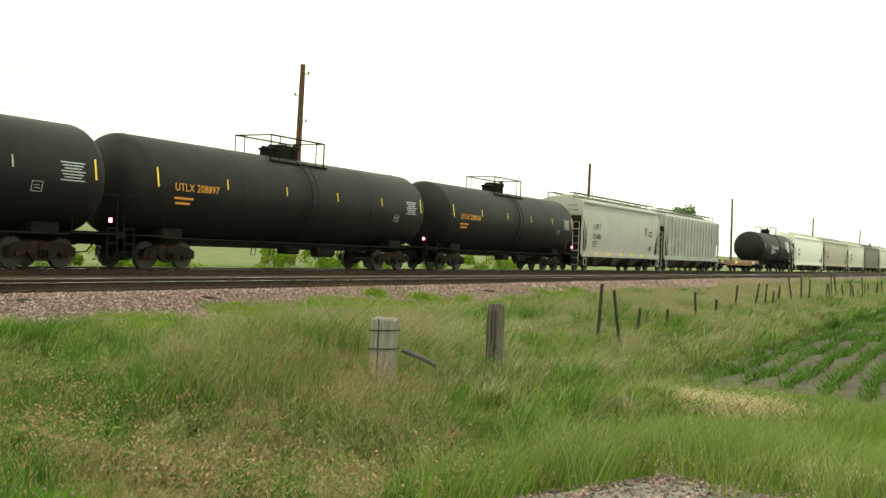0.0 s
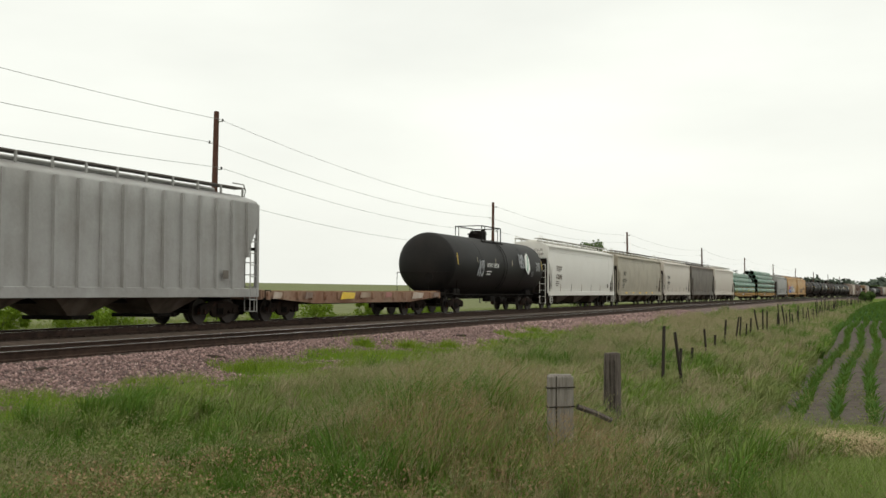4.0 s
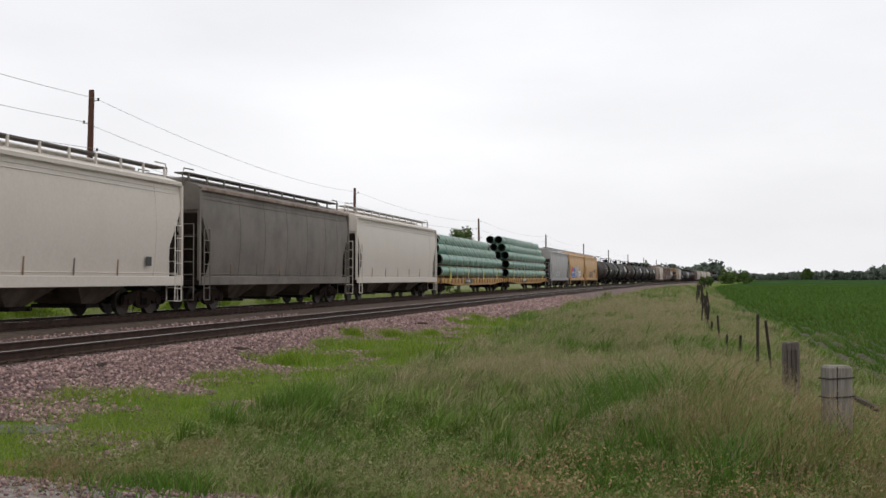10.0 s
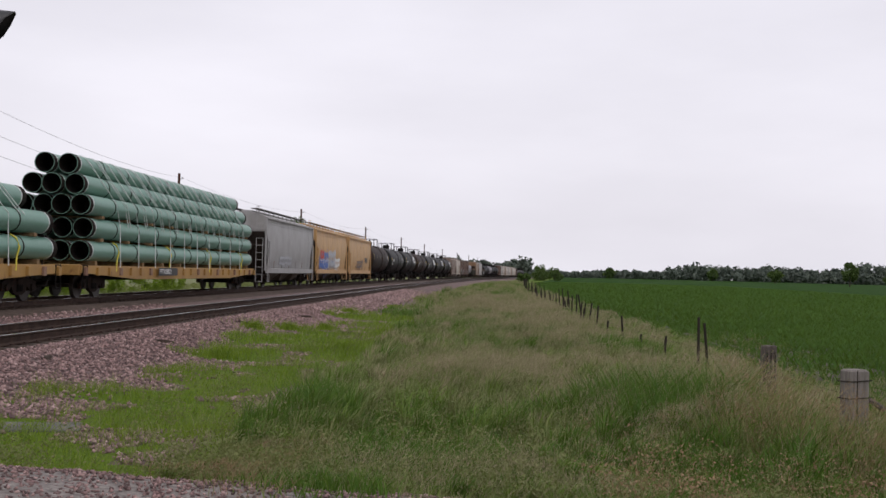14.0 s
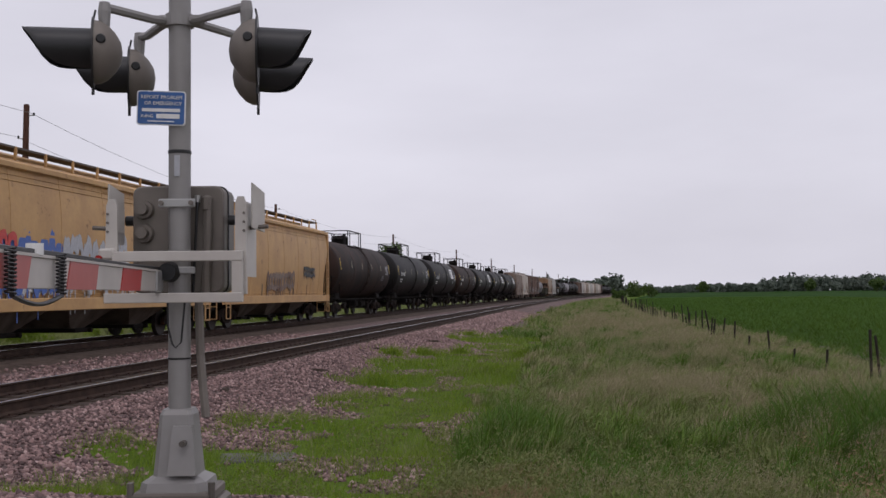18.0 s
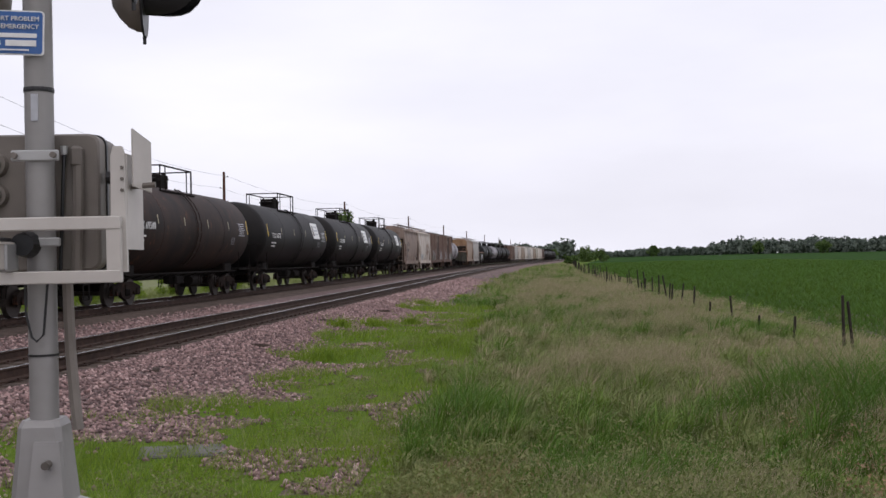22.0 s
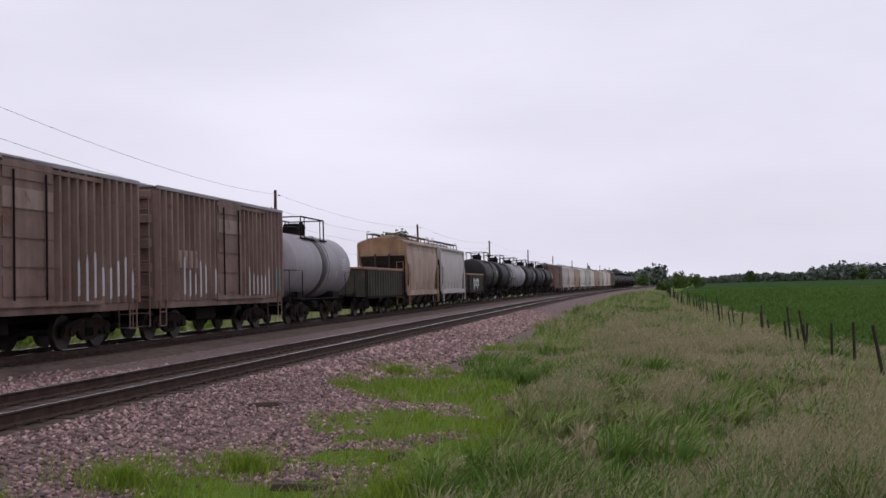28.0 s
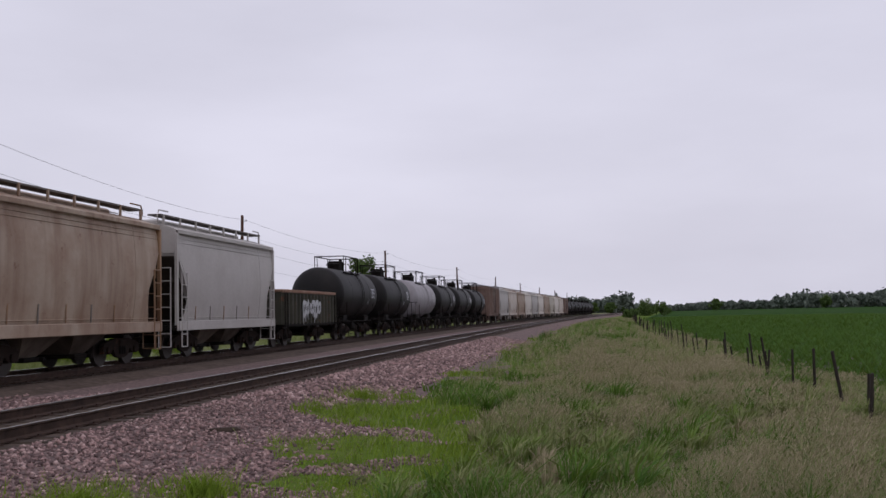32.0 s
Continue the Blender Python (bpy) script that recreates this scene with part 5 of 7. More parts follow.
    late = [
        (lambda: covered_hopper(10.6, H_BROWN, "rust-streaked beige covered hopper", ("CGEX", "1398"), bays=2), 10.6),
        (lambda: covered_hopper(10.6, H_RUSTWHITE, "stained white covered hopper with orange graffiti", None, bays=2, spray=((2.2, 2.6, 2.6, 1.3, H_ORANGE), (-2.5, 1.7, 2.5, 0.6, SPRAY_PALE))), 10.6),
        (lambda: box_car(11.2, BOX_BROWN, "brown ribbed boxcar with pale graffiti along the bottom", ((-3.6, 1.75, 3.6, 1.3, SPRAY_PALE), (-4.4, 1.5, 2.2, 0.8, SPRAY_TEAL), (3.6, 1.7, 3.4, 1.1, SPRAY_PALE), (-2.2, 2.0, 2.0, 0.7, BAY_DIRT))), 11.2),
        (lambda: box_car(11.2, BOX_BROWN, "brown ribbed boxcar with white and green graffiti", ((-3.0, 1.6, 3.6, 1.1, SPRAY_PALE), (2.8, 1.65, 2.6, 1.0, SPRAY_PALE), (4.9, 1.75, 1.1, 1.2, SPRAY_TEAL), (0.2, 1.5, 1.6, 0.6, SPRAY_PALE))), 11.2),
        (lambda: tank_car(10.6, TANK_GREY, "dirty grey tank car with a dark belt", None, stripes=False, radius=1.46, belt=True), 10.6),
        (lambda: gondola(9.4, GON_DARK, "low dark ribbed gondola with a rusty rim", 2.5), 9.4),
        (lambda: covered_hopper(10.6, H_ORANGE, "tan covered hopper with orange rust stains", None, bays=2, sheet_mat=SHEET_RUST, end_mat=SHEET_RUST), 10.6),
        (lambda: covered_hopper(10.6, H_LIGHT, "pale grey covered hopper with two bays", None, bays=2), 10.6),
        (lambda: gondola(9.4, GON_DARK, "low dark gondola with pale graffiti", 2.5, True), 9.4),
    ]
    for k in range(6):
        late.append((lambda k=k: tank_car(10.6, TANK_GREY if k == 2 else TANK_BLACK, "grey tank car with dusty shell" if k == 2 else "black tank car with a small white mark", None, stripes=False, radius=1.5), 10.6))
    late.append((lambda: box_car(11.2, BOX_BROWN, "brown boxcar with plain sides", ()), 11.2))
    colours = [(H_LIGHT, "pale grey"), (H_RUSTWHITE, "stained white"), (H_ORANGE, "faded orange"), (H_WHITE, "white"), (H_LIGHT, "light grey"), (H_WHITE, "white"), (H_ORANGE, "tan"), (H_TAN, "dusty tan"), (H_WHITE, "white"), (H_RUSTWHITE, "rust-streaked white")]
    for mat, word in colours:
        late.append((lambda mat=mat, word=word: covered_hopper(10.6, mat, word + " covered hopper with two bays", None, bays=2), 10.6))
    late.append((lambda: box_car(11.2, BOX_BROWN, "dark red ribbed steel boxcar", ()), 11.2))
    for k in range(8):
        late.append((lambda: tank_car(10.6, TANK_BLACK, "black tank car with dusty shell", None, stripes=False, radius=1.5), 10.6))
    for make, ln in late:
        put(s, make(), ln)
        s += ln + 1.2
    return out


TRAIN = build_train()
VT = [(0, -34.9), (2, -1.8), (4.5, 39.7), (6, 64.1), (7, 80.8), (8, 97.8), (9, 114.3), (10, 130.8), (11, 146.9), (12, 162.5), (13, 178.1), (16.5, 234.2), (18, 258.3), (20, 290.1), (21, 307.5), (21.5, 320.0), (22, 333.0), (22.5, 345.6), (23, 357.8), (23.5, 369.7), (24, 381.9), (24.5, 389), (25, 393.5), (25.5, 399), (28, 423.4), (29, 433.5), (30, 443.6), (31, 455), (32, 465.8)]



# ---- crossing signal ----
def rounded(w, h, r, n=4):
    pts = []
    for cx, cz, a0 in ((w / 2 - r, h / 2 - r, 0), (-w / 2 + r, h / 2 - r, 90), (-w / 2 + r, -h / 2 + r, 180), (w / 2 - r, -h / 2 + r, 270)):
        for k in range(n + 1):
            a = math.radians(a0 + 90 * k / n)
            pts.append((cx + r * math.cos(a), cz + r * math.sin(a)))
    return pts


def build_signal():
    sig = thing("crossing_signal", "grey railway crossing signal mast with flashing lights and lowered striped gate", "crossing signal", at=pose(-12.675, 3.05, 0, 0, 0, 8))
    part("mast", Shape().lathe([(0.5, 0.063), (3.9, 0.063)], "z", 24), SIGNAL_GREY, sig, smooth=True)
    part("collar_band", Shape().lathe([(2.115, 0.066), (2.125, 0.067), (2.135, 0.066)], "z", 20), SIGNAL_BLACK, sig)
    part("embossed_strip", Shape().box(-0.015, 0.015, -0.068, -0.06, 1.98, 2.1), PAINT_SILVER, sig)
    rings = []
    for zz, w in ((0.2, 0.19), (0.25, 0.18), (0.28, 0.125), (0.5, 0.105), (0.62, 0.095), (0.65, 0.08)):
        rings.append([(a * w, b * w, zz) for a, b in ((-1, -0.75), (-0.75, -1), (0.75, -1), (1, -0.75), (1, 0.75), (0.75, 1), (-0.75, 1), (-1, 0.75))])
    base = part("mast_base", Shape().loft(rings), SIGNAL_GREY, sig, "flared cast base")
    part("base_door", Shape().loft([[(-0.03, -0.17, 0.29), (0.13, -0.17, 0.29), (0.1, -0.125, 0.56), (-0.01, -0.125, 0.56)], [(-0.03, -0.1, 0.29), (0.13, -0.1, 0.29), (0.1, -0.09, 0.56), (-0.01, -0.09, 0.56)]]), SIGNAL_GREY, base)
    part("door_knob", Shape().lathe([(-0.2, 0.018), (-0.15, 0.018)], "y", 10, (0.06, 0, 0.47)), SIGNAL_BOX, base)
    for dx in (-0.2, 0.2):
        part("anchor_bolt", Shape().lathe([(0.14, 0.02), (0.26, 0.02)], "z", 8, (dx * 1.12, -0.2, 0)), SIGNAL_BOX, base)
    part("foundation", Shape().box(-0.25, 0.25, -0.25, 0.25, -0.3, 0.14, 0.02).box(-0.22, 0.22, -0.22, 0.22, 0.14, 0.2, 0.01), H_DARK, sig, "dark concrete foundation")
    part("conduit", Shape().tube([(0.11, 0.0, 1.3), (0.12, 0.0, 0.95), (0.14, -0.02, 0.75), (0.16, -0.04, 0.6)], 0.025, 8), SIGNAL_BOX, sig)
    part("loose_cable", Shape().tube([(-0.05, -0.08, 1.3), (-0.045, -0.085, 1.12), (-0.02, -0.09, 1.02), (0.0, -0.09, 1.0), (0.03, -0.09, 1.03), (0.05, -0.08, 1.28)], 0.006, 5), SIGNAL_BLACK, sig)
    part("cable_band", Shape().lathe([(0.93, 0.067), (0.94, 0.068)], "z", 16), SIGNAL_BLACK, sig)
    # the head: two clamps, four elbows, four lamps
    head = part("head_clamp", Shape().lathe([(2.86, 0.082), (2.93, 0.082)], "z", 16).box(-0.14, 0.14, -0.05, 0.05, 2.865, 2.925, 0.02), SIGNAL_GREY, sig)
    for sx, away, xr, yaw, reach in ((-1, -0.35, 0.39, 15, 0.36), (-1, 0.34, 0.39, 13, 0.36), (1, -0.35, 0.51, 7, 0.29), (1, 0.34, 0.40, 7, 0.33)):
        for dy in (away,):
            el = xr - 0.06
            s = Shape().tube([(sx * 0.06, 0.0, 2.895), (sx * 0.14, dy * 0.25, 2.885), (sx * el * 0.8, dy * 0.82, 2.88), (sx * el, dy, 2.885)], 0.026, 8)
            s.tube([(sx * el, dy, 2.91), (sx * el, dy, 2.86), (sx * el, dy, 2.77)], [0.03, 0.036, 0.03], 8)
            part("lamp_elbow", s, SIGNAL_GREY, head)
            spot = pose(sx * xr, dy, 0, 0, 0, yaw)
            cz = 2.635
            cx, dy = 0.0, 0.0
            ring = [(0.192 * math.cos(a), 0.192 * math.sin(a)) for a in [2 * math.pi * i / 32 for i in range(32)]]
            ring = [(p, q * (1.06 if q < 0 else 1.0)) for p, q in ring]
            disc = Shape().loft([[(cx - 0.005, dy + p, cz + q) for p, q in ring], [(cx + 0.005, dy + p, cz + q) for p, q in ring]])
            unit = part("lamp_disc", disc, SIGNAL_BLACK, sig, "round black lamp background disc", spot)
            dome = [(0.0, 0.175), (0.03, 0.172), (0.07, 0.152), (0.11, 0.11), (0.14, 0.06), (0.148, 0.01)]
            part("lamp_housing", Shape().lathe([(cx - sx * (0.006 + a), r) for a, r in dome], "x", 22, (0, dy, cz)), SIGNAL_BOX, unit, "weathered domed lamp housing", smooth=True)
            part("housing_boss", Shape().lathe([(-0.178, 0.02), (-0.172, 0.026), (-0.12, 0.028)], "y", 12, (cx - sx * 0.045, dy, cz + 0.04)), SIGNAL_BLACK, unit)
            part("lamp_lens", Shape().lathe([(cx + sx * a, r) for a, r in ((0.006, 0.105), (0.02, 0.085), (0.028, 0.02))], "x", 18, (0, dy, cz + 0.02)), LAMP_RED, unit, "red glass lens", smooth=True)
            rings = []
            for k in range(9):
                f = k / 8
                ht = math.radians(132 * (1 - f ** 3.2) + 14 + 30 * (1 - f))
                ring = []
                for rr, seq in ((0.112, range(15)), (0.106, range(14, -1, -1))):
                    for i in seq:
                        a = math.pi / 2 - ht + 2 * ht * i / 14
                        ring.append((cx + sx * (0.005 + reach * f), dy + rr * math.cos(a), cz + 0.02 + rr * math.sin(a) - 0.012 * f))
                rings.append(ring)
            part("lamp_hood", Shape().loft(rings), SIGNAL_BLACK, unit, "long black visor hood", smooth=True)
            part("drain_tab", Shape().tube([(cx, dy, cz - 0.19), (cx, dy, cz - 0.235)], 0.009, 5), SIGNAL_BLACK, unit)
            part("top_clip", Shape().tube([(cx, dy, cz + 0.185), (cx - sx * 0.01, dy, cz + 0.235)], 0.006, 5), SIGNAL_BLACK, unit)
    # emergency notice
    sp = rounded(0.275, 0.198, 0.016)
    sign = part("notice_sign", Shape().loft([[(x, -0.004, z) for x, z in sp], [(x, 0.004, z) for x, z in sp]]), PAINT_WHITE, sig, "blue emergency notice with white border and lettering", pose(-0.085, -0.085, 2.37, 0, 1.5, 4))
    sp = rounded(0.262, 0.185, 0.013)
    part("notice_face", Shape().loft([[(x, -0.007, z) for x, z in sp], [(x, -0.003, z) for x, z in sp]]), SIGN_BLUE, sign)
    for k, (line, x) in enumerate((("REPORT PROBLEM", -0.115), ("OR EMERGENCY", -0.095))):
        lettering(line, 0.0285, PAINT_WHITE, sign, x, -0.011, 0.052 - 0.035 * k)
    lettering("X-ING", 0.0255, PAINT_WHITE, sign, -0.115, -0.011, -0.057)
    for w, h, x, zz in ((0.215, 0.019, 0.0, -0.013), (0.13, 0.026, 0.04, -0.047), (0.15, 0.006, 0.0, -0.077)):
        part("notice_bar", Shape().box(x - w / 2, x + w / 2, -0.011, -0.007, zz - h / 2, zz + h / 2), PAINT_WHITE, sign)
    # gate mechanism
    bp = rounded(0.535, 0.63, 0.05)
    box = part("mechanism_box", Shape().loft([[(x * f - 0.03, y, z * f + 1.625) for x, z in bp] for y, f in ((0.09, 0.97), (0.105, 1.0), (0.4, 1.0))]), SIGNAL_BOX, sig, "grey-beige gate mechanism box with rounded corners")
    gp = rounded(0.55, 0.645, 0.055)
    part("box_gasket", Shape().loft([[(x - 0.03, y, z + 1.625) for x, z in gp] for y in (0.2, 0.225)]), SIGNAL_BLACK, box)
    for zz in (1.80, 1.66):
        boss = part("boss", Shape().lathe([(0.05, 0.052), (0.1, 0.058)], "y", 18, (-0.225, 0, zz)), SIGNAL_BOX, box)
        part("boss_cap", Shape().lathe([(0.0, 0.033), (0.055, 0.036)], "y", 16, (-0.225, 0, zz)), SIGNAL_BOX, boss)
    part("box_cable", Shape().tube([(0.09, 0.06, 1.86), (0.085, 0.05, 1.72), (0.07, 0.06, 1.45), (0.06, 0.07, 1.3)], 0.008, 6), SIGNAL_BLACK, box)
    part("cable_gland", Shape().lathe([(1.84, 0.016), (1.88, 0.018)], "z", 8, (0.09, 0.06, 0)), GALV, box)
    part("box_conduit", Shape().tube([(0.15, 0.06, 1.8), (0.15, 0.05, 1.6), (0.135, 0.06, 1.3)], 0.025, 8), SIGNAL_BOX, box)
    part("conduit_elbow", Shape().box(0.118, 0.172, 0.03, 0.1, 1.78, 1.88, 0.015), SIGNAL_BOX, box)
    part("box_seam", Shape().box(0.085, 0.22, 0.088, 0.1, 1.36, 1.86), SIGNAL_BOX, box)
    clamp = part("mast_clamp", Shape().box(-0.105, 0.105, -0.078, -0.06, 1.80, 1.85, 0.006), GALV, sig, "pale bolted strap round the mast")
    for dx in (-0.085, 0.085):
        part("bolt", Shape().lathe([(-0.1, 0.014), (-0.07, 0.014)], "y", 8, (dx, 0, 1.825)), SIGNAL_BOX, clamp)
    part("lower_clamp", Shape().box(-0.02, 0.105, -0.078, -0.06, 1.42, 1.46, 0.006), GALV, sig)
    part("pivot_hub", Shape().lathe([(-0.14, 0.05), (-0.06, 0.06), (0.1, 0.06)], "y", 16, (-0.04, 0, 1.43)), SIGNAL_BLACK, sig, "dark pivot of the gate arm")
    # counterweight arms, boards and the channel frame
    for side, x0, z0, ztop in ((-1, -0.355, 1.5, 1.845), (1, 0.375, 1.3, 1.855)):
        ap = [(x0 - 0.035, z0), (x0 + 0.035, z0), (x0 + 0.03, ztop - 0.04), (x0 + 0.018, ztop), (x0 - 0.018, ztop), (x0 - 0.03, ztop - 0.04)]
        arm = part("counterweight_arm", Shape().prism(ap, -0.13, -0.1).box(x0 + 0.022 * side, x0 + 0.034 * side, -0.1, 0.2, z0 + 0.1, ztop - 0.03), ARM_WHITE, sig, "pale steel counterweight arm")
        part("shaft", Shape().lathe([(min(x0, x0 - side * 0.12), 0.03), (max(x0, x0 - side * 0.12), 0.03)], "x", 12, (0, 0.16, 1.74)), SIGNAL_BLACK, arm)
        a, b = (x0 + 0.05 * side + (0.005 if side > 0 else 0.02), -0.1), (x0 + 0.05 * side + (0.05 if side > 0 else 0.06), 0.06)
        board = Shape().loft([[(a[0], a[1], 1.68), (b[0], b[1], 1.66), (b[0], b[1], 1.89), (a[0], a[1], 1.935)], [(a[0] + 0.008, a[1] - 0.004, 1.68), (b[0] + 0.008, b[1] - 0.004, 1.66), (b[0] + 0.008, b[1] - 0.004, 1.89), (a[0] + 0.008, a[1] - 0.004, 1.935)]])
        part("reflector_board", board, ARM_WHITE, arm, "pale square board seen nearly on edge")
        part("board_stem", Shape().tube([(x0, -0.02, 1.68), (x0 + side * 0.14, -0.02, 1.69)], 0.014, 6), SIGNAL_BOX, arm)
        for k in range(3):
            part("bolt", Shape().lathe([(-0.14, 0.008), (-0.12, 0.008)], "y", 8, (x0 + 0.02 * side, 0, 1.66 + 0.05 * k)), SIGNAL_BOX, arm)
    part("upper_channel", Shape().box(-0.335, 0.395, -0.19, -0.14, 1.488, 1.545, 0.004), ARM_WHITE, sig, "pale horizontal steel channel")
    part("lower_channel", Shape().box(-0.38, 0.395, -0.19, -0.14, 1.255, 1.31, 0.004), ARM_WHITE, sig, "pale horizontal steel channel")
    part("end_plate", Shape().box(0.335, 0.395, -0.185, -0.145, 1.3, 1.5), ARM_WHITE, sig)
    part("latch_block", Shape().box(-0.42, -0.33, -0.17, -0.1, 1.5, 1.565, 0.012), ARM_WHITE, sig)
    part("latch_lamp", Shape().lathe([(-0.19, 0.016), (-0.16, 0.018)], "y", 10, (-0.41, 0, 1.51)), LAMP_RED, sig)
    # the lowered gate arm reaches over the road
    arm = part("gate_arm", Shape().box(-0.012, 0.012, -5.4, 0.0, -0.053, 0.053, 0.003), ARM_WHITE, sig, "lowered gate arm, faded red and white stripes", pose(-0.085, -0.16, 1.375, 0, 0, 5))
    for k in range(5):
        y1 = -0.55 - 0.97 * k
        part("red_stripe", Shape().loft([[(xx, y1 - 0.05, -0.0535), (xx, y1 - 0.52, -0.0535), (xx, y1 - 0.46, 0.0535), (xx, y1, 0.0535)] for xx in (-0.0165, 0.0165)]), ARM_BRIGHT if k == 0 else ARM_RED, arm, "faded red band")
    part("arm_socket", Shape().box(-0.022, 0.022, -0.14, 0.06, -0.062, 0.062, 0.008), GALV, arm)
    part("arm_top_rail", Shape().box(-0.02, 0.02, -5.4, 0.0, 0.053, 0.064), ARM_WHITE, arm)
    part("arm_cable", Shape().tube([(0, 0.0, 0.075), (0.0, -0.8, 0.07), (0, -2.0, 0.075), (0, -3.2, 0.07)], 0.01, 5), SIGNAL_BLACK, arm)
    for k, y1 in enumerate((-2.2, -2.78)):
        lamp = part("arm_lamp", Shape().lathe([(0.06, 0.03), (0.1, 0.03)], "z", 12, (0, y1 - 0.2, 0)), PAINT_WHITE, arm, "small lamp on the gate arm")
        pts = [(0.036 + 0.016 * math.cos(0.9 * i), y1 + 0.016 * math.sin(0.9 * i), 0.07 - 0.0018 * i) for i in range(80)]
        part("coiled_cable", Shape().tube(pts, 0.0042, 5), SIGNAL_BLACK, lamp, "dark coiled cable")
    pts = [(0.04, -2.2 - 0.58 * k / 10, -0.075 - 0.03 * math.sin(math.pi * k / 10)) for k in range(11)]
    part("hanging_cable", Shape().tube(pts, 0.008, 6), SIGNAL_BLACK, arm)


build_signal()


# ---- fence ----
def post_shape(r, h, sides=9, seed=0):
    rnd = random.Random(seed)
    wob = [1 + rnd.uniform(-0.12, 0.12) for _ in range(sides)]
    rings = []
    for zz, f in ((-0.5, 1.05), (h * 0.5, 1.0), (h - 0.02, 0.97), (h, 0.9)):
        rings.append([(r * f * w * math.cos(2 * math.pi * i / sides), r * f * w * math.sin(2 * math.pi * i / sides), zz + (rnd.uniform(-0.012, 0.012) if zz >= h - 0.02 else 0)) for i, w in enumerate(wob)])
    return Shape().loft(rings)


def gz(x, y):
    return float(ground_z(x, y))


def build_fence():
    g = "old fence along the railway"
    a = thing("fence_post", "thick weathered grey square timber post with wire loops", "fence post", g, pose(-5.26, 8.89, 0.35, 0, 0, 20))
    part("timber", Shape().box(-0.12, 0.12, -0.1, 0.1, -1.3, 0.0, 0.02), POST_GREY, a)
    for zz in (-0.12, -0.3):
        part("wire_loop", Shape().tube([(-0.13, -0.11, zz), (0.13, -0.11, zz + 0.01), (0.13, 0.11, zz), (-0.13, 0.11, zz - 0.01), (-0.13, -0.11, zz)], 0.006, 4), STAKE, a)
    part("crack", Shape().box(-0.05, -0.038, -0.104, -0.09, -0.9, -0.01), STAKE, a)
    b = thing("fence_post", "thick round dark weathered timber post", "fence post", g, pose(-5.42, 11.8, 0.0))
    part("timber", post_shape(0.115, 0.4, 10, 3), POST_DARK, b)
    for k in range(3):
        part("crack", Shape().box(-0.05 + 0.05 * k, -0.042 + 0.05 * k, -0.125, -0.1, -0.4, 0.32), STAKE, b)
    r = tagged(part("fallen_rail", Shape().tube([(-5.12, 9.0, 0.04), (-4.98, 9.1, -0.02), (-4.84, 9.2, -0.1)], 0.03, 6), POST_DARK), "dark broken rail lying against a post", "rail", g)
    spots = [(-5.55, 16.0, 0.6, 5, 0), (-5.35, 16.3, 0.5, -8, 4), (-5.7, 18.6, 0.12, 2, 3), (-5.85, 21.0, 0.02, 3, 2), (-5.95, 23.6, 0.32, -4, 0), (-6.05, 26.0, 0.1, -3, 3), (-6.1, 28.4, 0.42, 4, -3)]
    y = 31.0
    rnd = random.Random(11)
    while y < 210:
        spots.append((-6.25 + rnd.uniform(-0.25, 0.25) + float(shift(y)), y, rnd.uniform(0.1, 0.7), rnd.uniform(-9, 9), rnd.uniform(-6, 6)))
        y += rnd.choice((0.5, 2.0, 2.8, 3.6))
    for k, (x, yy, top, ry, rx) in enumerate(spots):
        p = thing("fence_stake", "thin dark leaning wooden fence stake", "fence stake", g, pose(x, yy, 0, rx, ry, rnd.uniform(0, 90)))
        s = post_shape(0.027, top, 6, k)
        s.v = [(q[0], q[1], q[2] if q[2] > -0.4 else -1.2) for q in s.v]
        part("stake", s, STAKE, p)
    line = [(-5.26, 8.89), (-5.42, 11.8)] + [(s[0], s[1]) for s in spots]
    for zz in (0.05, -0.15):
        w = part("fence_wire", Shape().tube([(x, yy, zz + 0.02 * math.sin(yy)) for x, yy in line], 0.0022, 3), STAKE)
        tagged(w, "thin rusty fence wire", "wire", g)


build_fence()


# ---- loose things on the verge ----
def build_loose():
    x, y = -13.95, 8.6
    slab = thing("concrete_slab", "flat dirty grey concrete slab lying in the verge", "slab", at=pose(x, y, gz(x, y) - 0.01, 1.5, 1, 18))
    part("slab", Shape().box(-0.42, 0.42, -0.26, 0.26, -0.05, 0.035, 0.015), SLAB, slab)
    for k, (x, y, ln, rz) in enumerate(((-12.25, 3.0, 0.34, 15), (-12.0, 3.2, 0.2, 70), (-15.9, 19.0, 0.5, 40), (-16.1, 26.5, 0.6, 160), (-15.6, 33.0, 0.7, 20), (-12.7, 29.6, 0.5, 80), (-13.2, 27.5, 0.6, 10), (-16.2, 14.0, 0.4, 100))):
        z = gz(x, y)
        t = thing("wood_scrap", "broken dark brown scrap of tie wood", "wood", "wood scraps by the track", pose(x, y, z + 0.02, 0, random.Random(k).uniform(-6, 6), rz))
        part("splinter", Shape().loft([[(-ln / 2, -0.05, -0.03), (-ln / 2, 0.05, -0.03), (-ln / 2 + 0.04, 0.03, 0.03), (-ln / 2 + 0.04, -0.04, 0.03)], [(0, -0.06, -0.04), (0, 0.06, -0.04), (0, 0.05, 0.04), (0, -0.05, 0.045)], [(ln / 2, -0.03, -0.03), (ln / 2, 0.04, -0.03), (ln / 2 - 0.06, 0.02, 0.03), (ln / 2 - 0.06, -0.03, 0.02)]]), TIE, t)


build_loose()


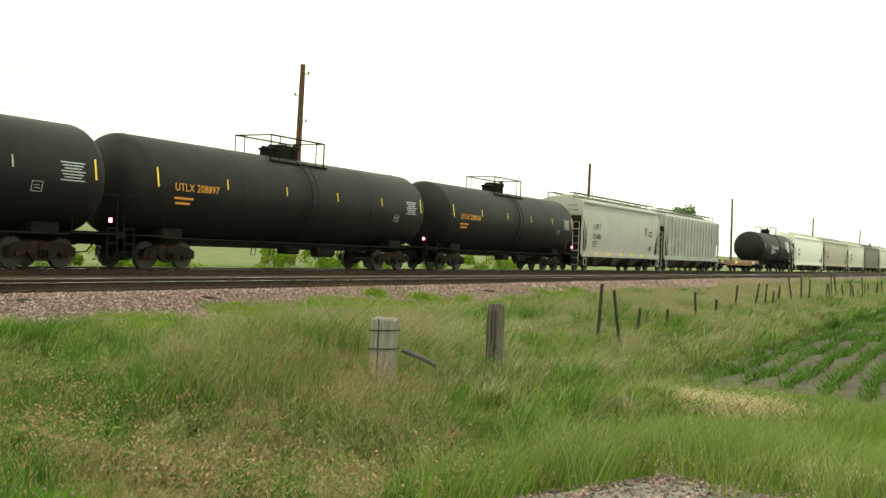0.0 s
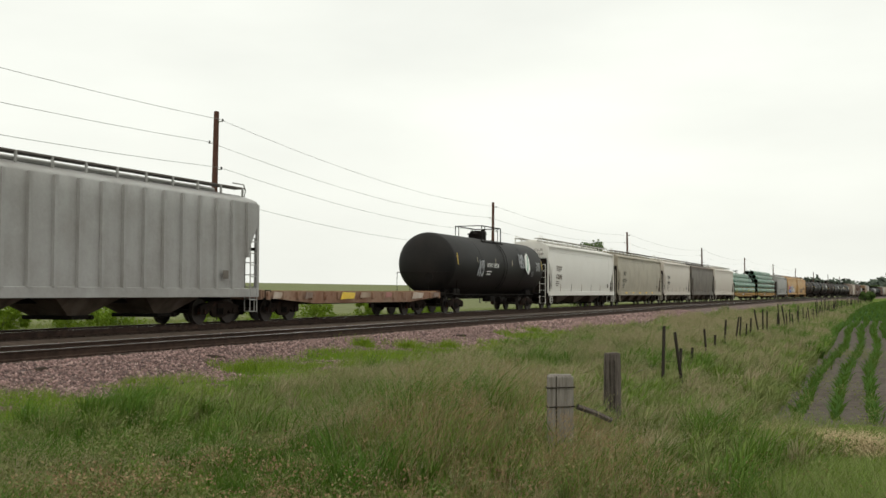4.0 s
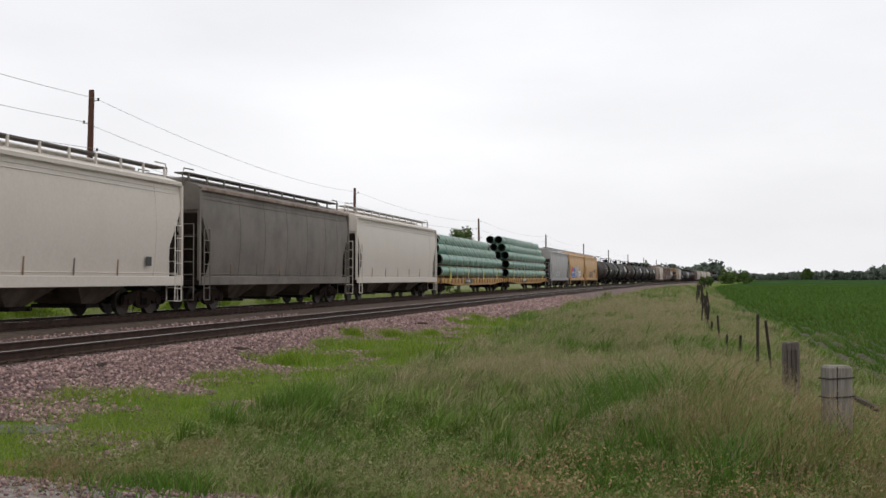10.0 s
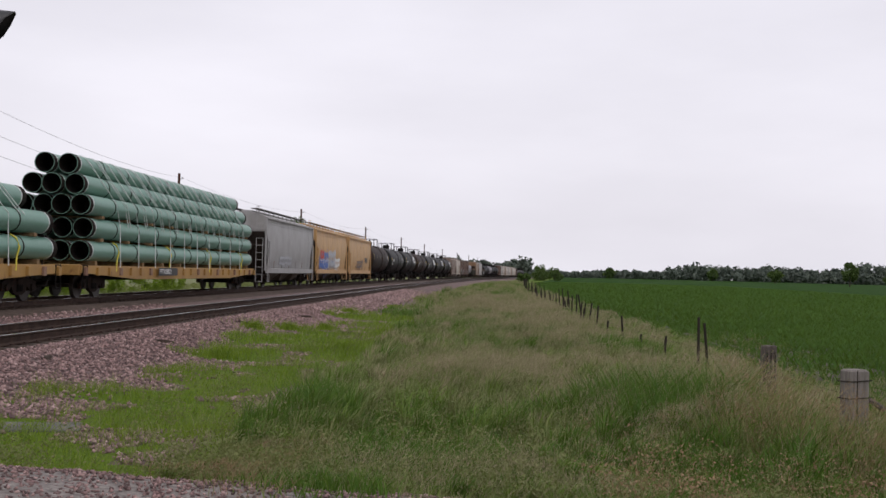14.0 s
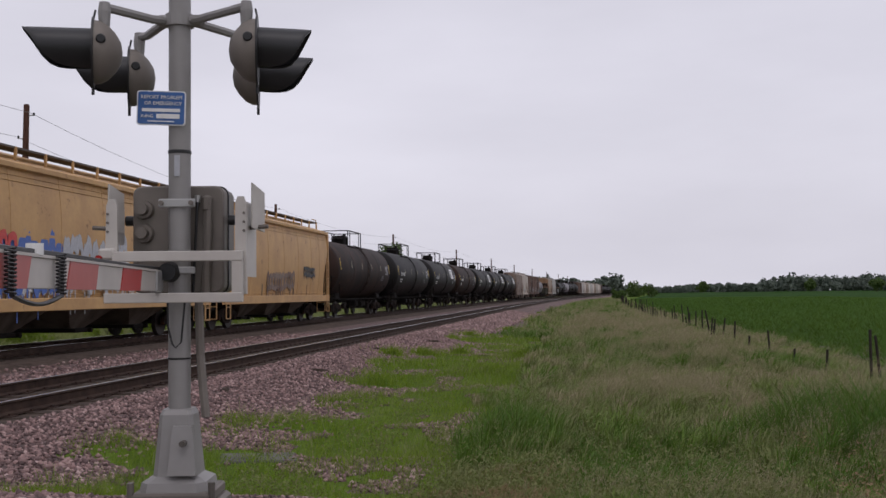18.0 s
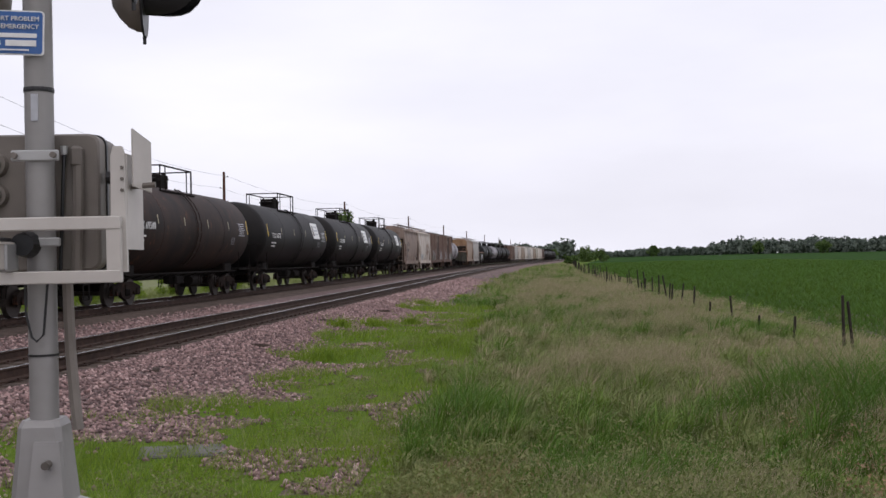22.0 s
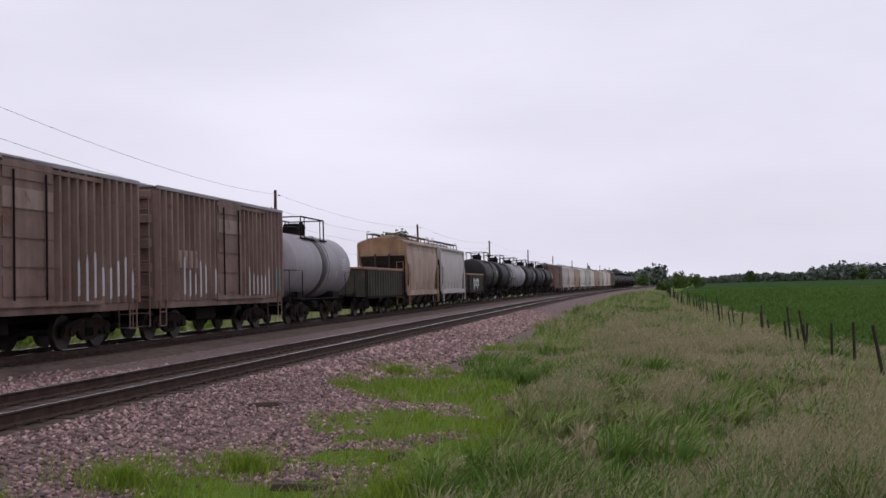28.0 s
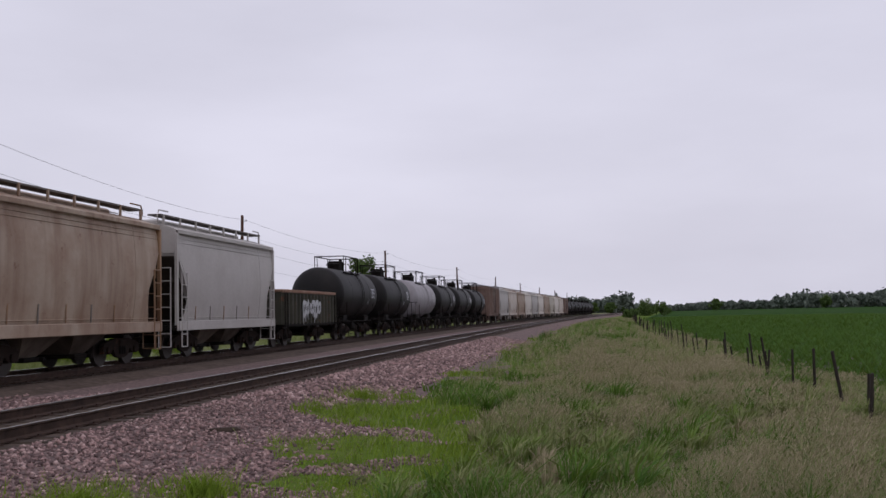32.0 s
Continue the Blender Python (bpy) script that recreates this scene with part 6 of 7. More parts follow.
# ---- plants ----
def blades(name, label, x, y, height, width, lean, material, seed, base=None, wind=(0.35, 0.1)):
    """Grass blades at the places given, each bent over and twisted."""
    rng = np.random.default_rng(seed)
    n = len(x)
    z = ground_z(x, y) - 0.02 if base is None else base
    h, w = height * rng.uniform(0.6, 1.15, n), width * rng.uniform(0.7, 1.3, n)
    turn = rng.uniform(0, 2 * np.pi, n)
    cx, cy = np.cos(turn) * w / 2, np.sin(turn) * w / 2
    bend = rng.uniform(0, 2 * np.pi, n)
    lx, ly = (np.cos(bend) * lean + wind[0]) * h * 0.5, (np.sin(bend) * lean + wind[1]) * h * 0.5
    v = np.empty((n, 5, 3), np.float32)
    v[:, 0] = np.stack([x - cx, y - cy, z], 1)
    v[:, 1] = np.stack([x + cx, y + cy, z], 1)
    v[:, 2] = np.stack([x - cx * 0.8 + lx * 0.35, y - cy * 0.8 + ly * 0.35, z + h * 0.6], 1)
    v[:, 3] = np.stack([x + cx * 0.8 + lx * 0.35, y + cy * 0.8 + ly * 0.35, z + h * 0.6], 1)
    v[:, 4] = np.stack([x + lx, y + ly, z + h], 1)
    b = (np.arange(n) * 5)[:, None]
    f = np.concatenate([b + [0, 1, 3], b + [0, 3, 2], b + [2, 3, 4]])
    ob = new(name, fast_mesh(name, v.reshape(-1, 3), f, material))
    return tagged(ob, label, "grass", kind="stuff")


def tussocks(name, label, x, y, height, reach, material, seed, per=64):
    """Clumps of grass: blades that rise from one root and arch outwards."""
    rng = np.random.default_rng(seed)
    n = len(x) * per
    x, y, height = np.repeat(x, per), np.repeat(y, per), np.repeat(height, per) * rng.uniform(0.45, 1.1, n)
    z = ground_z(x, y) - 0.03
    a, out = rng.uniform(0, 2 * np.pi, n), reach * rng.uniform(0.05, 1.0, n) ** 0.8
    x, y = x + np.cos(a) * 0.12 * height * rng.uniform(0, 2, n), y + np.sin(a) * 0.12 * height * rng.uniform(0, 2, n)
    w = (0.005 + 0.0045 * np.clip((y - 10) / 14, 0, 2)) * rng.uniform(0.7, 1.4, n)
    turn = a + np.pi / 2 + rng.normal(0, 0.5, n)
    cx, cy = np.cos(turn) * w, np.sin(turn) * w
    dx, dy = (np.cos(a) * out + 0.22) * height, (np.sin(a) * out + 0.05) * height
    v = np.empty((n, 5, 3), np.float32)
    for k, (f, h, t) in enumerate(((0.0, 0.0, 1.0), (0.35, 0.68, 0.9))):
        v[:, 2 * k] = np.stack([x - cx * t + dx * f, y - cy * t + dy * f, z + height * h], 1)
        v[:, 2 * k + 1] = np.stack([x + cx * t + dx * f, y + cy * t + dy * f, z + height * h], 1)
    v[:, 4] = np.stack([x + dx, y + dy, z + height * (1.02 - 0.42 * np.clip(out, 0, 1) ** 2)], 1)
    b = (np.arange(n) * 5)[:, None]
    f = np.concatenate([b + [0, 1, 3], b + [0, 3, 2], b + [2, 3, 4]])
    return tagged(new(name, fast_mesh(name, v.reshape(-1, 3), f, material)), label, "grass", kind="stuff")


def scatter(rng, x0, x1, y0, y1, per_m2, clump=7, spread=0.07):
    """Clumps of places in a stretch that follows the line; per_m2 clumps."""
    n = int((x1 - x0) * (y1 - y0) * per_m2)
    u, y = rng.uniform(x0, x1, n), rng.uniform(y0, y1, n)
    u, y = np.repeat(u, clump) + rng.normal(0, spread, n * clump), np.repeat(y, clump) + rng.normal(0, spread, n * clump)
    return u, y


def keep(mask, *arrays):
    return [a[mask] for a in arrays]


def leaf_cloud(centres, radii, per, size, seed):
    """Leaves on the shells of many small clumps."""
    rng = np.random.default_rng(seed)
    v, f = [], []
    c = np.repeat(np.asarray(centres, float), per, 0)
    r = np.repeat(np.asarray(radii, float), per)
    d = rng.normal(0, 1, c.shape)
    d /= np.linalg.norm(d, axis=1, keepdims=True)
    p = c + d * (r * rng.uniform(0.55, 1.08, len(r)))[:, None]
    t1 = rng.normal(0, 1, c.shape)
    t1 /= np.linalg.norm(t1, axis=1, keepdims=True)
    t2 = np.cross(d + 0.3 * rng.normal(0, 1, c.shape), t1)
    t2 /= np.linalg.norm(t2, axis=1, keepdims=True) + 1e-9
    s = (size * rng.uniform(0.6, 1.4, len(r)))[:, None]
    v = np.stack([p - t1 * s, p + t2 * s * 0.6, p + t1 * s, p - t2 * s * 0.6], 1).reshape(-1, 3)
    f = (np.arange(len(p)) * 4)[:, None] + np.array([0, 1, 2, 3])
    return v, f


def tall_patch(u, y):
    """Where the long seeding grass stands, 0 to 1."""
    u, y = np.asarray(u, float), np.asarray(y, float)
    left = -11.6 + 1.6 * (patches(u, y, 2.6, 91) - 0.5) - 0.2 * smooth(12, 22, y) + 0.3 * smooth(24, 32, y) - 2.6 * smooth(35, 43, y)
    return smooth(-0.5, 0.7, u - left) * smooth(-3.5, -4.6, u - 0.6 * (y < 11.8) - 0.2 * (y < 13.5) + 2.6 * (patches(u, y, 1.0, 77) - 0.5) * (y < 14))


def build_grass():
    rng = np.random.default_rng(5)
    kinds = {k: [] for k in ("turf", "green", "lush", "mid", "dry", "russet", "plume", "red_plume")}
    zones = [(-16.0, 8.0, 3.6, 9.0, 85, 9, 0.06), (-16.0, 6.0, 9.0, 15.0, 66, 9, 0.065), (-15.8, -2.6, 15.0, 27.0, 46, 9, 0.075), (-15.8, -2.8, 27.0, 50.0, 22, 9, 0.11), (-15.6, -3.0, 50.0, 95.0, 6, 9, 0.18), (-15.2, -3.0, 95.0, 220.0, 1.6, 9, 0.3),
             (-46.0, -29.3, 0.0, 70.0, 2.5, 7, 0.2), (-46.0, -29.3, 70.0, 200.0, 0.6, 8, 0.4)]
    for x0, x1, y0, y1, den, clump, spread in zones:
        u, y = scatter(rng, x0, x1, y0, y1, den, clump, spread)
        edge = ballast_edge(y)
        if x1 < -20:
            kinds["mid"].append((u + shift(y), y, np.full(len(u), 0.5), np.full(len(u), 0.04)))
            continue
        bare_spot = patches(u, y, 1.1, 7)
        thin = np.clip(1.15 - (u - edge) * 0.3, 0.0, 1.0) * smooth(0.45, 0.58, bare_spot)
        bare = rng.uniform(0, 1, len(u)) < thin
        ok = (u > edge - 0.3) & ~bare & ~((u > -4.25) & (y > 14.0)) & (y > road_edge(u) - 0.55 + 1.6 * (patches(u, y, 1.3, 51) - 0.4) + rng.exponential(0.5, len(u))) & ~(np.hypot(u + 12.7, y - 3.0) < 2.0)
        ok &= ~((np.hypot((u + 3.0) / 0.75, (y - 12.2) / 0.7) < 1) | (np.hypot((u + 0.9) / 0.8, (y - 8.1) / 0.3) < 1)) | (rng.uniform(0, 1, len(u)) < 0.45)
        u, y = keep(ok, u, y)
        tall = tall_patch(u, y)
        low = tall < rng.uniform(0.25, 0.6, len(u))
        n1, n2, n3 = patches(u, y, 2.4, 21), patches(u, y, 1.2, 22), patches(u, y, 3.1, 23)
        s1, s2 = smooth(0.28, 0.72, n1), smooth(0.3, 0.7, n2)
        pick = rng.uniform(0, 1, len(u))
        thick = 0.006 + 0.020 * np.clip((y - 15) / 42, 0, 1.6)
        h_low = (0.08 + 0.15 * n2) * (1 + 0.8 * smooth(12, 6, y) * smooth(-9, -5, u))
        front = smooth(10.0, 6.0, y)
        h_tall = (0.27 + 0.3 * s1 + 0.12 * s2) * (0.55 + 0.45 * tall) * (1 - 0.5 * front) * (1 - 0.2 * smooth(-7.5, -5.5, u) * smooth(10, 11.5, y) * smooth(30, 20, y)) * (1 + 1.3 * np.exp(-((u + 4.9) / 1.0) ** 2 - ((y - 7.7) / 1.2) ** 2) + 0.85 * np.exp(-((u + 6.1) / 0.9) ** 2 - ((y - 8.6) / 2.2) ** 2))
        hump = smooth(0.3, 0.7, 0.6 * patches(u, y, 1.7, 33) + 0.4 * patches(u, y, 0.6, 34))
        h_tall = h_tall * (0.55 + 0.7 * hump)
        x = u + shift(y)
        crest = np.clip(1.25 * np.exp(-((u + 7.4 + 0.05 * (y - 15)) / 2.1) ** 2), 0, 1) * smooth(10.0, 13.5, y) * smooth(75, 40, y) * smooth(0.25, 0.5, hump + 0.3 * n1)
        dark = np.maximum(smooth(0.50, 0.57, n2) * smooth(0.62, 0.5, n3), 0.95 * smooth(8.4, 9.6, y) * smooth(13.0, 11.2, y) * smooth(-10.8, -9.2, u) * smooth(0.36, 0.48, n2)) * (1 - 0.85 * crest)
        roadside = smooth(-8.6, -6.6, u)
        brown = np.clip(0.6 * roadside + smooth(0.52, 0.62, n3), 0, 1) * smooth(12.5, 8.5, y) * (0.55 + 0.35 * roadside) * (1 - dark)
        ripe = np.clip(0.05 + 0.95 * crest + 0.15 * front + 0.45 * smooth(0.5, 0.66, n1), 0, 0.92) * (1 - 0.95 * dark)
        fresh = 0.4 * (1 - 0.85 * crest) * (1 - 0.4 * front * roadside)
        h_tall = h_tall * (0.86 + 0.1 * dark) * (1 - 0.3 * smooth(-8.2, -6.2, u) * smooth(11.5, 13.5, y))
        clear = 1 - 0.65 * np.exp(-((u + 2.7) / 0.75) ** 2 - ((y - 11.3) / 1.3) ** 2)
        h_tall, h_low = h_tall * clear, h_low * clear
        lawn = 0.88 - 0.7 * smooth(-9.5, -7.0, u)
        for mask, key, h, w in ((low & (pick < lawn), "turf", h_low, thick), (low & (pick >= lawn) & (pick < 0.5 + lawn / 2), "green", h_low * 1.5, thick), (low & (pick >= 0.5 + lawn / 2), "mid", h_low * 1.8, thick),
                                (~low & (pick < 0.9 * dark), "lush", h_tall * 0.95, thick * 1.8), (~low & (pick > 1 - 0.75 * brown), "russet", h_tall * 0.9, thick * 0.8),
                                (~low & (pick >= 0.9 * dark) & (pick < fresh), "green", h_tall * 0.75, thick * 1.2),
                                (~low & (pick >= 0.9 * dark) & (pick >= fresh) & (pick < np.minimum(0.82 - 0.35 * ripe, 1 - 0.75 * brown)), "mid", h_tall, thick * 0.9),
                                (~low & (pick >= 0.9 * dark) & (pick >= 0.82 - 0.35 * ripe) & (pick <= 1 - 0.75 * brown), "dry", h_tall * 1.1, thick * 0.55)):
            kinds[key].append(keep(mask, x, y, h, w))
        roll = rng.uniform(0, 1, len(u))
        for mask, key in ((~low & (roll < ripe * 0.9 * (1 - 0.6 * front)), "plume"), (~low & (roll > 1 - 0.4 * brown), "red_plume")):
            kinds[key].append(keep(mask, x, y, h_tall * 1.12, thick))
    for k, (key, name, label, mat) in enumerate((("turf", "turf", "short bright green turf beside the ballast", BLADE_TURF), ("green", "grass", "fresh green grass on the verge", BLADE_GREEN),
                                                 ("lush", "lush_grass", "dense dark green clumps of broad grass", BLADE_LUSH), ("mid", "meadow_grass", "long grey-green meadow grass bent by the wind", BLADE_MID),
                                                 ("dry", "dry_grass", "thin dry beige grass stems", BLADE_DRY), ("russet", "russet_grass", "reddish brown withered grass in patches", BLADE_RUSSET))):
        cols = [np.concatenate(c) for c in zip(*kinds[key])]
        blades(name, label, cols[0], cols[1], cols[2], cols[3], 1.25, mat, 40 + k)
    # feathery seed heads: loose sprays of fine grains near the tips of the stems
    for key, mat, label in (("plume", BLADE_DRY, "pale feathery seed heads above the grass"), ("red_plume", BLADE_RUSSET, "reddish seed heads above the withered grass")):
        x, y, h, w = (np.repeat(np.concatenate(c), 7) for c in zip(*kinds[key]))
        n = len(x)
        up = rng.uniform(0.62, 1.02, n)
        z = ground_z(x, y) + h * up
        px, py = x + h * (0.17 * up) + rng.normal(0, 0.028, n), y + h * 0.05 * up + rng.normal(0, 0.028, n)
        ang, ln, wide = rng.uniform(0, 6.28, n), rng.uniform(0.02, 0.05, n), (0.0021 + 0.012 * np.clip((y - 24) / 45, 0, 1.5)) * rng.uniform(0.7, 1.3, n)
        cx, cy = np.cos(ang), np.sin(ang)
        lx, ly = rng.normal(0.4, 0.5, n) * ln, rng.normal(0, 0.5, n) * ln
        v = np.stack([np.stack([px - cx * wide, py - cy * wide, z], 1), np.stack([px + cx * wide, py + cy * wide, z], 1), np.stack([px + lx, py + ly, z + ln], 1)], 1)
        f = (np.arange(n) * 3)[:, None] + np.array([0, 1, 2])
        tagged(new("seed_heads", fast_mesh("seed_heads", v.reshape(-1, 3), f, mat)), label, "grass", kind="stuff")
    tx, ty = [], []
    for cx, cy, r in ((-15.7, 25.7, 0.45), (-12.2, 27.0, 0.8), (-11.6, 31.0, 0.9), (-15.2, 40.0, 0.5), (-14.6, 18.0, 0.4), (-12.6, 21.0, 0.6), (-3.95, 11.4, 0.7), (-3.6, 11.1, 0.5), (-15.1, 27.3, 0.5), (-14.2, 28.2, 0.4)):
        n = int(1700 * r)
        a, q = rng.uniform(0, 6.28, n), np.abs(rng.normal(0, 0.55, n)) * r * (1 + 0.4 * np.sin(3 * cx + np.arange(n) % 5))
        tx.append(cx + float(shift(cy)) + q * np.cos(a))
        ty.append(cy + q * np.sin(a))
    tx, ty = np.concatenate(tx), np.concatenate(ty)
    blades("grass_tufts", "dense green grass tufts beside the ballast", tx, ty, 0.16 + 0.2 * rng.uniform(0, 1, len(tx)) ** 2, np.full(len(tx), 0.011), 1.3, BLADE_TURF, 61)
    # tussocks whose blades arch outwards
    for k, (count, key, label, mat, tall, reach) in enumerate(((520, "lush_tussock", "dense dark green tussocks of broad arching grass", BLADE_LUSH, 0.5, 0.75), (900, "grass_tussock", "fresh green grass tussocks in the meadow", BLADE_GREEN, 0.4, 0.9), (1300, "meadow_tussock", "grey-green tussocks of fine grass", BLADE_MID, 0.42, 0.8), (520, "dry_tussock", "beige dry grass tussocks", BLADE_DRY, 0.4, 0.7))):
        u, yy = rng.uniform(-12.2, 5.0, count * 4), 5.2 + 34 * rng.uniform(0, 1, count * 4) ** 1.5
        n3 = patches(u, yy, 3.1, 23)
        fits = (tall_patch(u, yy) > 0.35) & (yy > road_edge(u) + 0.4) & ((n3 < 0.5) if key == "lush_tussock" else (n3 > 0.46) if key == "dry_tussock" else (n3 > 0))
        u, yy = u[fits][:count], yy[fits][:count]
        size = rng.uniform(0.55, 1.25, len(u)) * (1 - 0.5 * smooth(9.5, 6.5, yy))
        tussocks(key, label, u + shift(yy), yy, tall * size, reach, mat, 90 + k)
    # broad-leaved weeds between the grass
    cs, rs, cs2, rs2 = [], [], [], []
    for _ in range(1500):
        u, yy = rng.uniform(-13.5, -1.5), 4.9 + 28 * rng.uniform(0, 1) ** 1.9
        if (tall_patch(u, yy) < 0.2 and rng.uniform() < 0.7) or yy < road_edge(u) + 0.3:
            continue
        xx = u + float(shift(yy))
        zz = gz(xx, yy)
        withered = u > -8.2 and yy < 9.5 and rng.uniform() < 0.55
        for _ in range(3):
            (cs2 if withered else cs).append((xx + rng.normal(0, 0.14), yy + rng.normal(0, 0.14), zz + rng.uniform(0.04, 0.26)))
            (rs2 if withered else rs).append(rng.uniform(0.1, 0.2))
    v, f = leaf_cloud(cs, rs, 40, 0.013, 12)
    tagged(new("weeds", fast_mesh("weeds", v, f, WEED_LEAF)), "broad-leaved green weeds in the meadow", "weeds", kind="stuff")
    v, f = leaf_cloud(cs2, rs2, 40, 0.012, 13)
    tagged(new("withered_weeds", fast_mesh("withered_weeds", v, f, BLADE_RUSSET)), "reddish brown withered weeds by the road", "weeds", kind="stuff")


build_grass()


def build_corn():
    rng = np.random.default_rng(9)
    xs, ys, hs, ws = [], [], [], []
    for row in range(92):
        x0 = -4.05 + row * 0.5
        lush = min(1.0, max(0.0, (x0 + 3.0) / 7.0))
        wide = 1.0 if x0 < 9 else 1.6
        for y0, y1, step, leaves, size in ((14.6, 45, 0.2 * wide, 7 + int(3 * lush), (0.85 + 0.25 * lush) * wide), (45, 110, 0.5 * wide, 8, 1.8 * wide), (110, 260, 1.6 * wide, 7, 3.0 * wide)):
            if x0 > 12 and y0 < 20:
                y0 = 24.0
            n = int((y1 - y0) / step)
            y = np.repeat(y0 + (np.arange(n) + rng.uniform(-0.3, 0.3, n)) * step, leaves)
            y = y + rng.normal(0, 0.045, len(y))
            xs.append(x0 + shift(y) * 0.9 + 0.1 * np.sin(y * 0.21) + rng.normal(0, 0.035 + 0.06 * lush, len(y)))
            ys.append(y)
            hs.append(np.full(len(y), (0.24 + 0.12 * lush) * size ** 0.3))
            ws.append(np.full(len(y), 0.036 * size))
    x, y, h, w = (np.concatenate(a) for a in (xs, ys, hs, ws))
    blades("corn_plants", "rows of knee-high young corn plants", x, y, h, w, 1.5, CORN, 77, None, (0.1, 0.0))["category"] = "corn"


build_corn()


def build_stones():
    rng = np.random.default_rng(3)
    u1, y1 = rng.uniform(-17.2, -12.0, 66000), 3.5 + 38 * rng.uniform(0, 1, 66000) ** 1.5
    u2, y2 = rng.uniform(-17.0, -14.6, 12000), rng.uniform(38, 85, 12000)
    u3, y3 = rng.uniform(-23.0, -20.0, 7000), rng.uniform(4, 40, 7000)
    u4 = rng.uniform(-17.6, 4.0, 26000)
    y4 = rng.uniform(-1.8, 0.5, 26000) + road_edge(u4) + rng.exponential(0.25, 26000)
    u, y = np.concatenate([u1, u2, u3, u4]), np.concatenate([y1, y2, y3, y4])
    size = np.concatenate([np.full(66000, 0.03), np.full(12000, 0.055), np.full(7000, 0.04), np.full(26000, 0.015)])
    road = np.concatenate([np.zeros(85000, bool), np.ones(26000, bool)])
    edge = ballast_edge(y)
    ok = (u < edge + rng.exponential(0.22, len(u))) | road | (u < -20) | ((u < -11.9) & (patches(u, y, 1.1, 7) > 0.54 + 0.05 * (u - edge)))
    u, y, size = keep(ok, u, y, size)
    n = len(u)
    x = u + shift(y)
    size = size * rng.uniform(0.6, 1.5, n)
    oct_v = np.array([(1, 0, 0), (0, 1, 0), (-1, 0, 0), (0, -1, 0), (0, 0, 1), (0, 0, -1)], float)
    oct_f = np.array([(0, 1, 4), (1, 2, 4), (2, 3, 4), (3, 0, 4), (1, 0, 5), (2, 1, 5), (3, 2, 5), (0, 3, 5)])
    v = oct_v[None] * rng.uniform(0.55, 1.25, (n, 6, 1)) + rng.normal(0, 0.18, (n, 6, 3))
    a = rng.uniform(0, 6.28, n)
    b = rng.uniform(-0.9, 0.9, n)
    vx, vy, vz = v[..., 0], v[..., 1], v[..., 2]
    vx, vz = vx * np.cos(b)[:, None] - vz * np.sin(b)[:, None], vx * np.sin(b)[:, None] + vz * np.cos(b)[:, None]
    vx, vy = vx * np.cos(a)[:, None] - vy * np.sin(a)[:, None], vx * np.sin(a)[:, None] + vy * np.cos(a)[:, None]
    v = np.stack([vx, vy, vz * 0.8], -1) * size[:, None, None] + np.stack([x, y, ground_z(x, y) + size * 0.25], -1)[:, None]
    f = (oct_f[None] + (np.arange(n) * 6)[:, None, None]).reshape(-1, 3)
    ob = new("ballast_stones", fast_mesh("ballast_stones", v.reshape(-1, 3), f, STONE))
    tagged(ob, "loose pinkish grey crushed stone beside the track", "gravel", kind="stuff")


build_stones()


def build_straw():
    rng = np.random.default_rng(21)
    n = 5500
    x, y = rng.normal(-3.05, 0.4, n), rng.normal(12.25, 0.35, n)
    x2, y2 = rng.normal(-2.5, 0.3, 1200), rng.normal(12.6, 0.25, 1200)
    x3, y3 = rng.normal(-0.9, 0.7, 1800), rng.normal(8.1, 0.3, 1800)
    x2, y2 = np.concatenate([x2, x3]), np.concatenate([y2, y3])
    x, y = np.concatenate([x, x2]), np.concatenate([y, y2])
    blades("straw", "flattened pile of dry straw at the field edge", x, y, np.full(len(x), 0.2), np.full(len(x), 0.009), 3.0, STRAW, 22)["category"] = "straw"


build_straw()


def tree(x, y, height, spread, label, seed, name="tree", leaf=0.35, per=60, clumps=26, trunk=True, base=None, foliage=None):
    rng = random.Random(seed)
    z = gz(x, y) if base is None else base
    t = thing(name, label, name, at=pose(x, y, z))
    bole = height * (0.3 if trunk else 0.08)
    s = Shape().tube([(0, 0, -0.3), (0.04 * height * 0.1, 0, bole), (0, 0.1, height * 0.75)], [height * 0.03, height * 0.022, height * 0.006], 7)
    centres, radii = [], []
    for k in range(clumps):
        a, q = rng.uniform(0, 6.28), rng.uniform(0.1, 1) ** 0.6
        h = rng.uniform(0, 1)
        env = math.sin(math.pi * (0.12 + 0.8 * h)) ** 0.7
        cx, cy, cz = spread * q * env * math.cos(a), spread * q * env * math.sin(a), bole * 0.8 + (height - bole * 0.8) * h * 0.93
        centres.append((cx, cy, cz))
        radii.append(spread * rng.uniform(0.22, 0.4))
        if k % 4 == 0:
            s.tube([(0, 0, bole + (cz - bole) * 0.3), (cx * 0.6, cy * 0.6, cz * 0.9), (cx, cy, cz)], [height * 0.012, height * 0.007, height * 0.003], 5)
    part("trunk", s, BARK, t)
    v, f = leaf_cloud(centres, radii, per, leaf, seed)
    part("crown", fast_mesh("crown", v, f, foliage or LEAF), None, t)
    return t


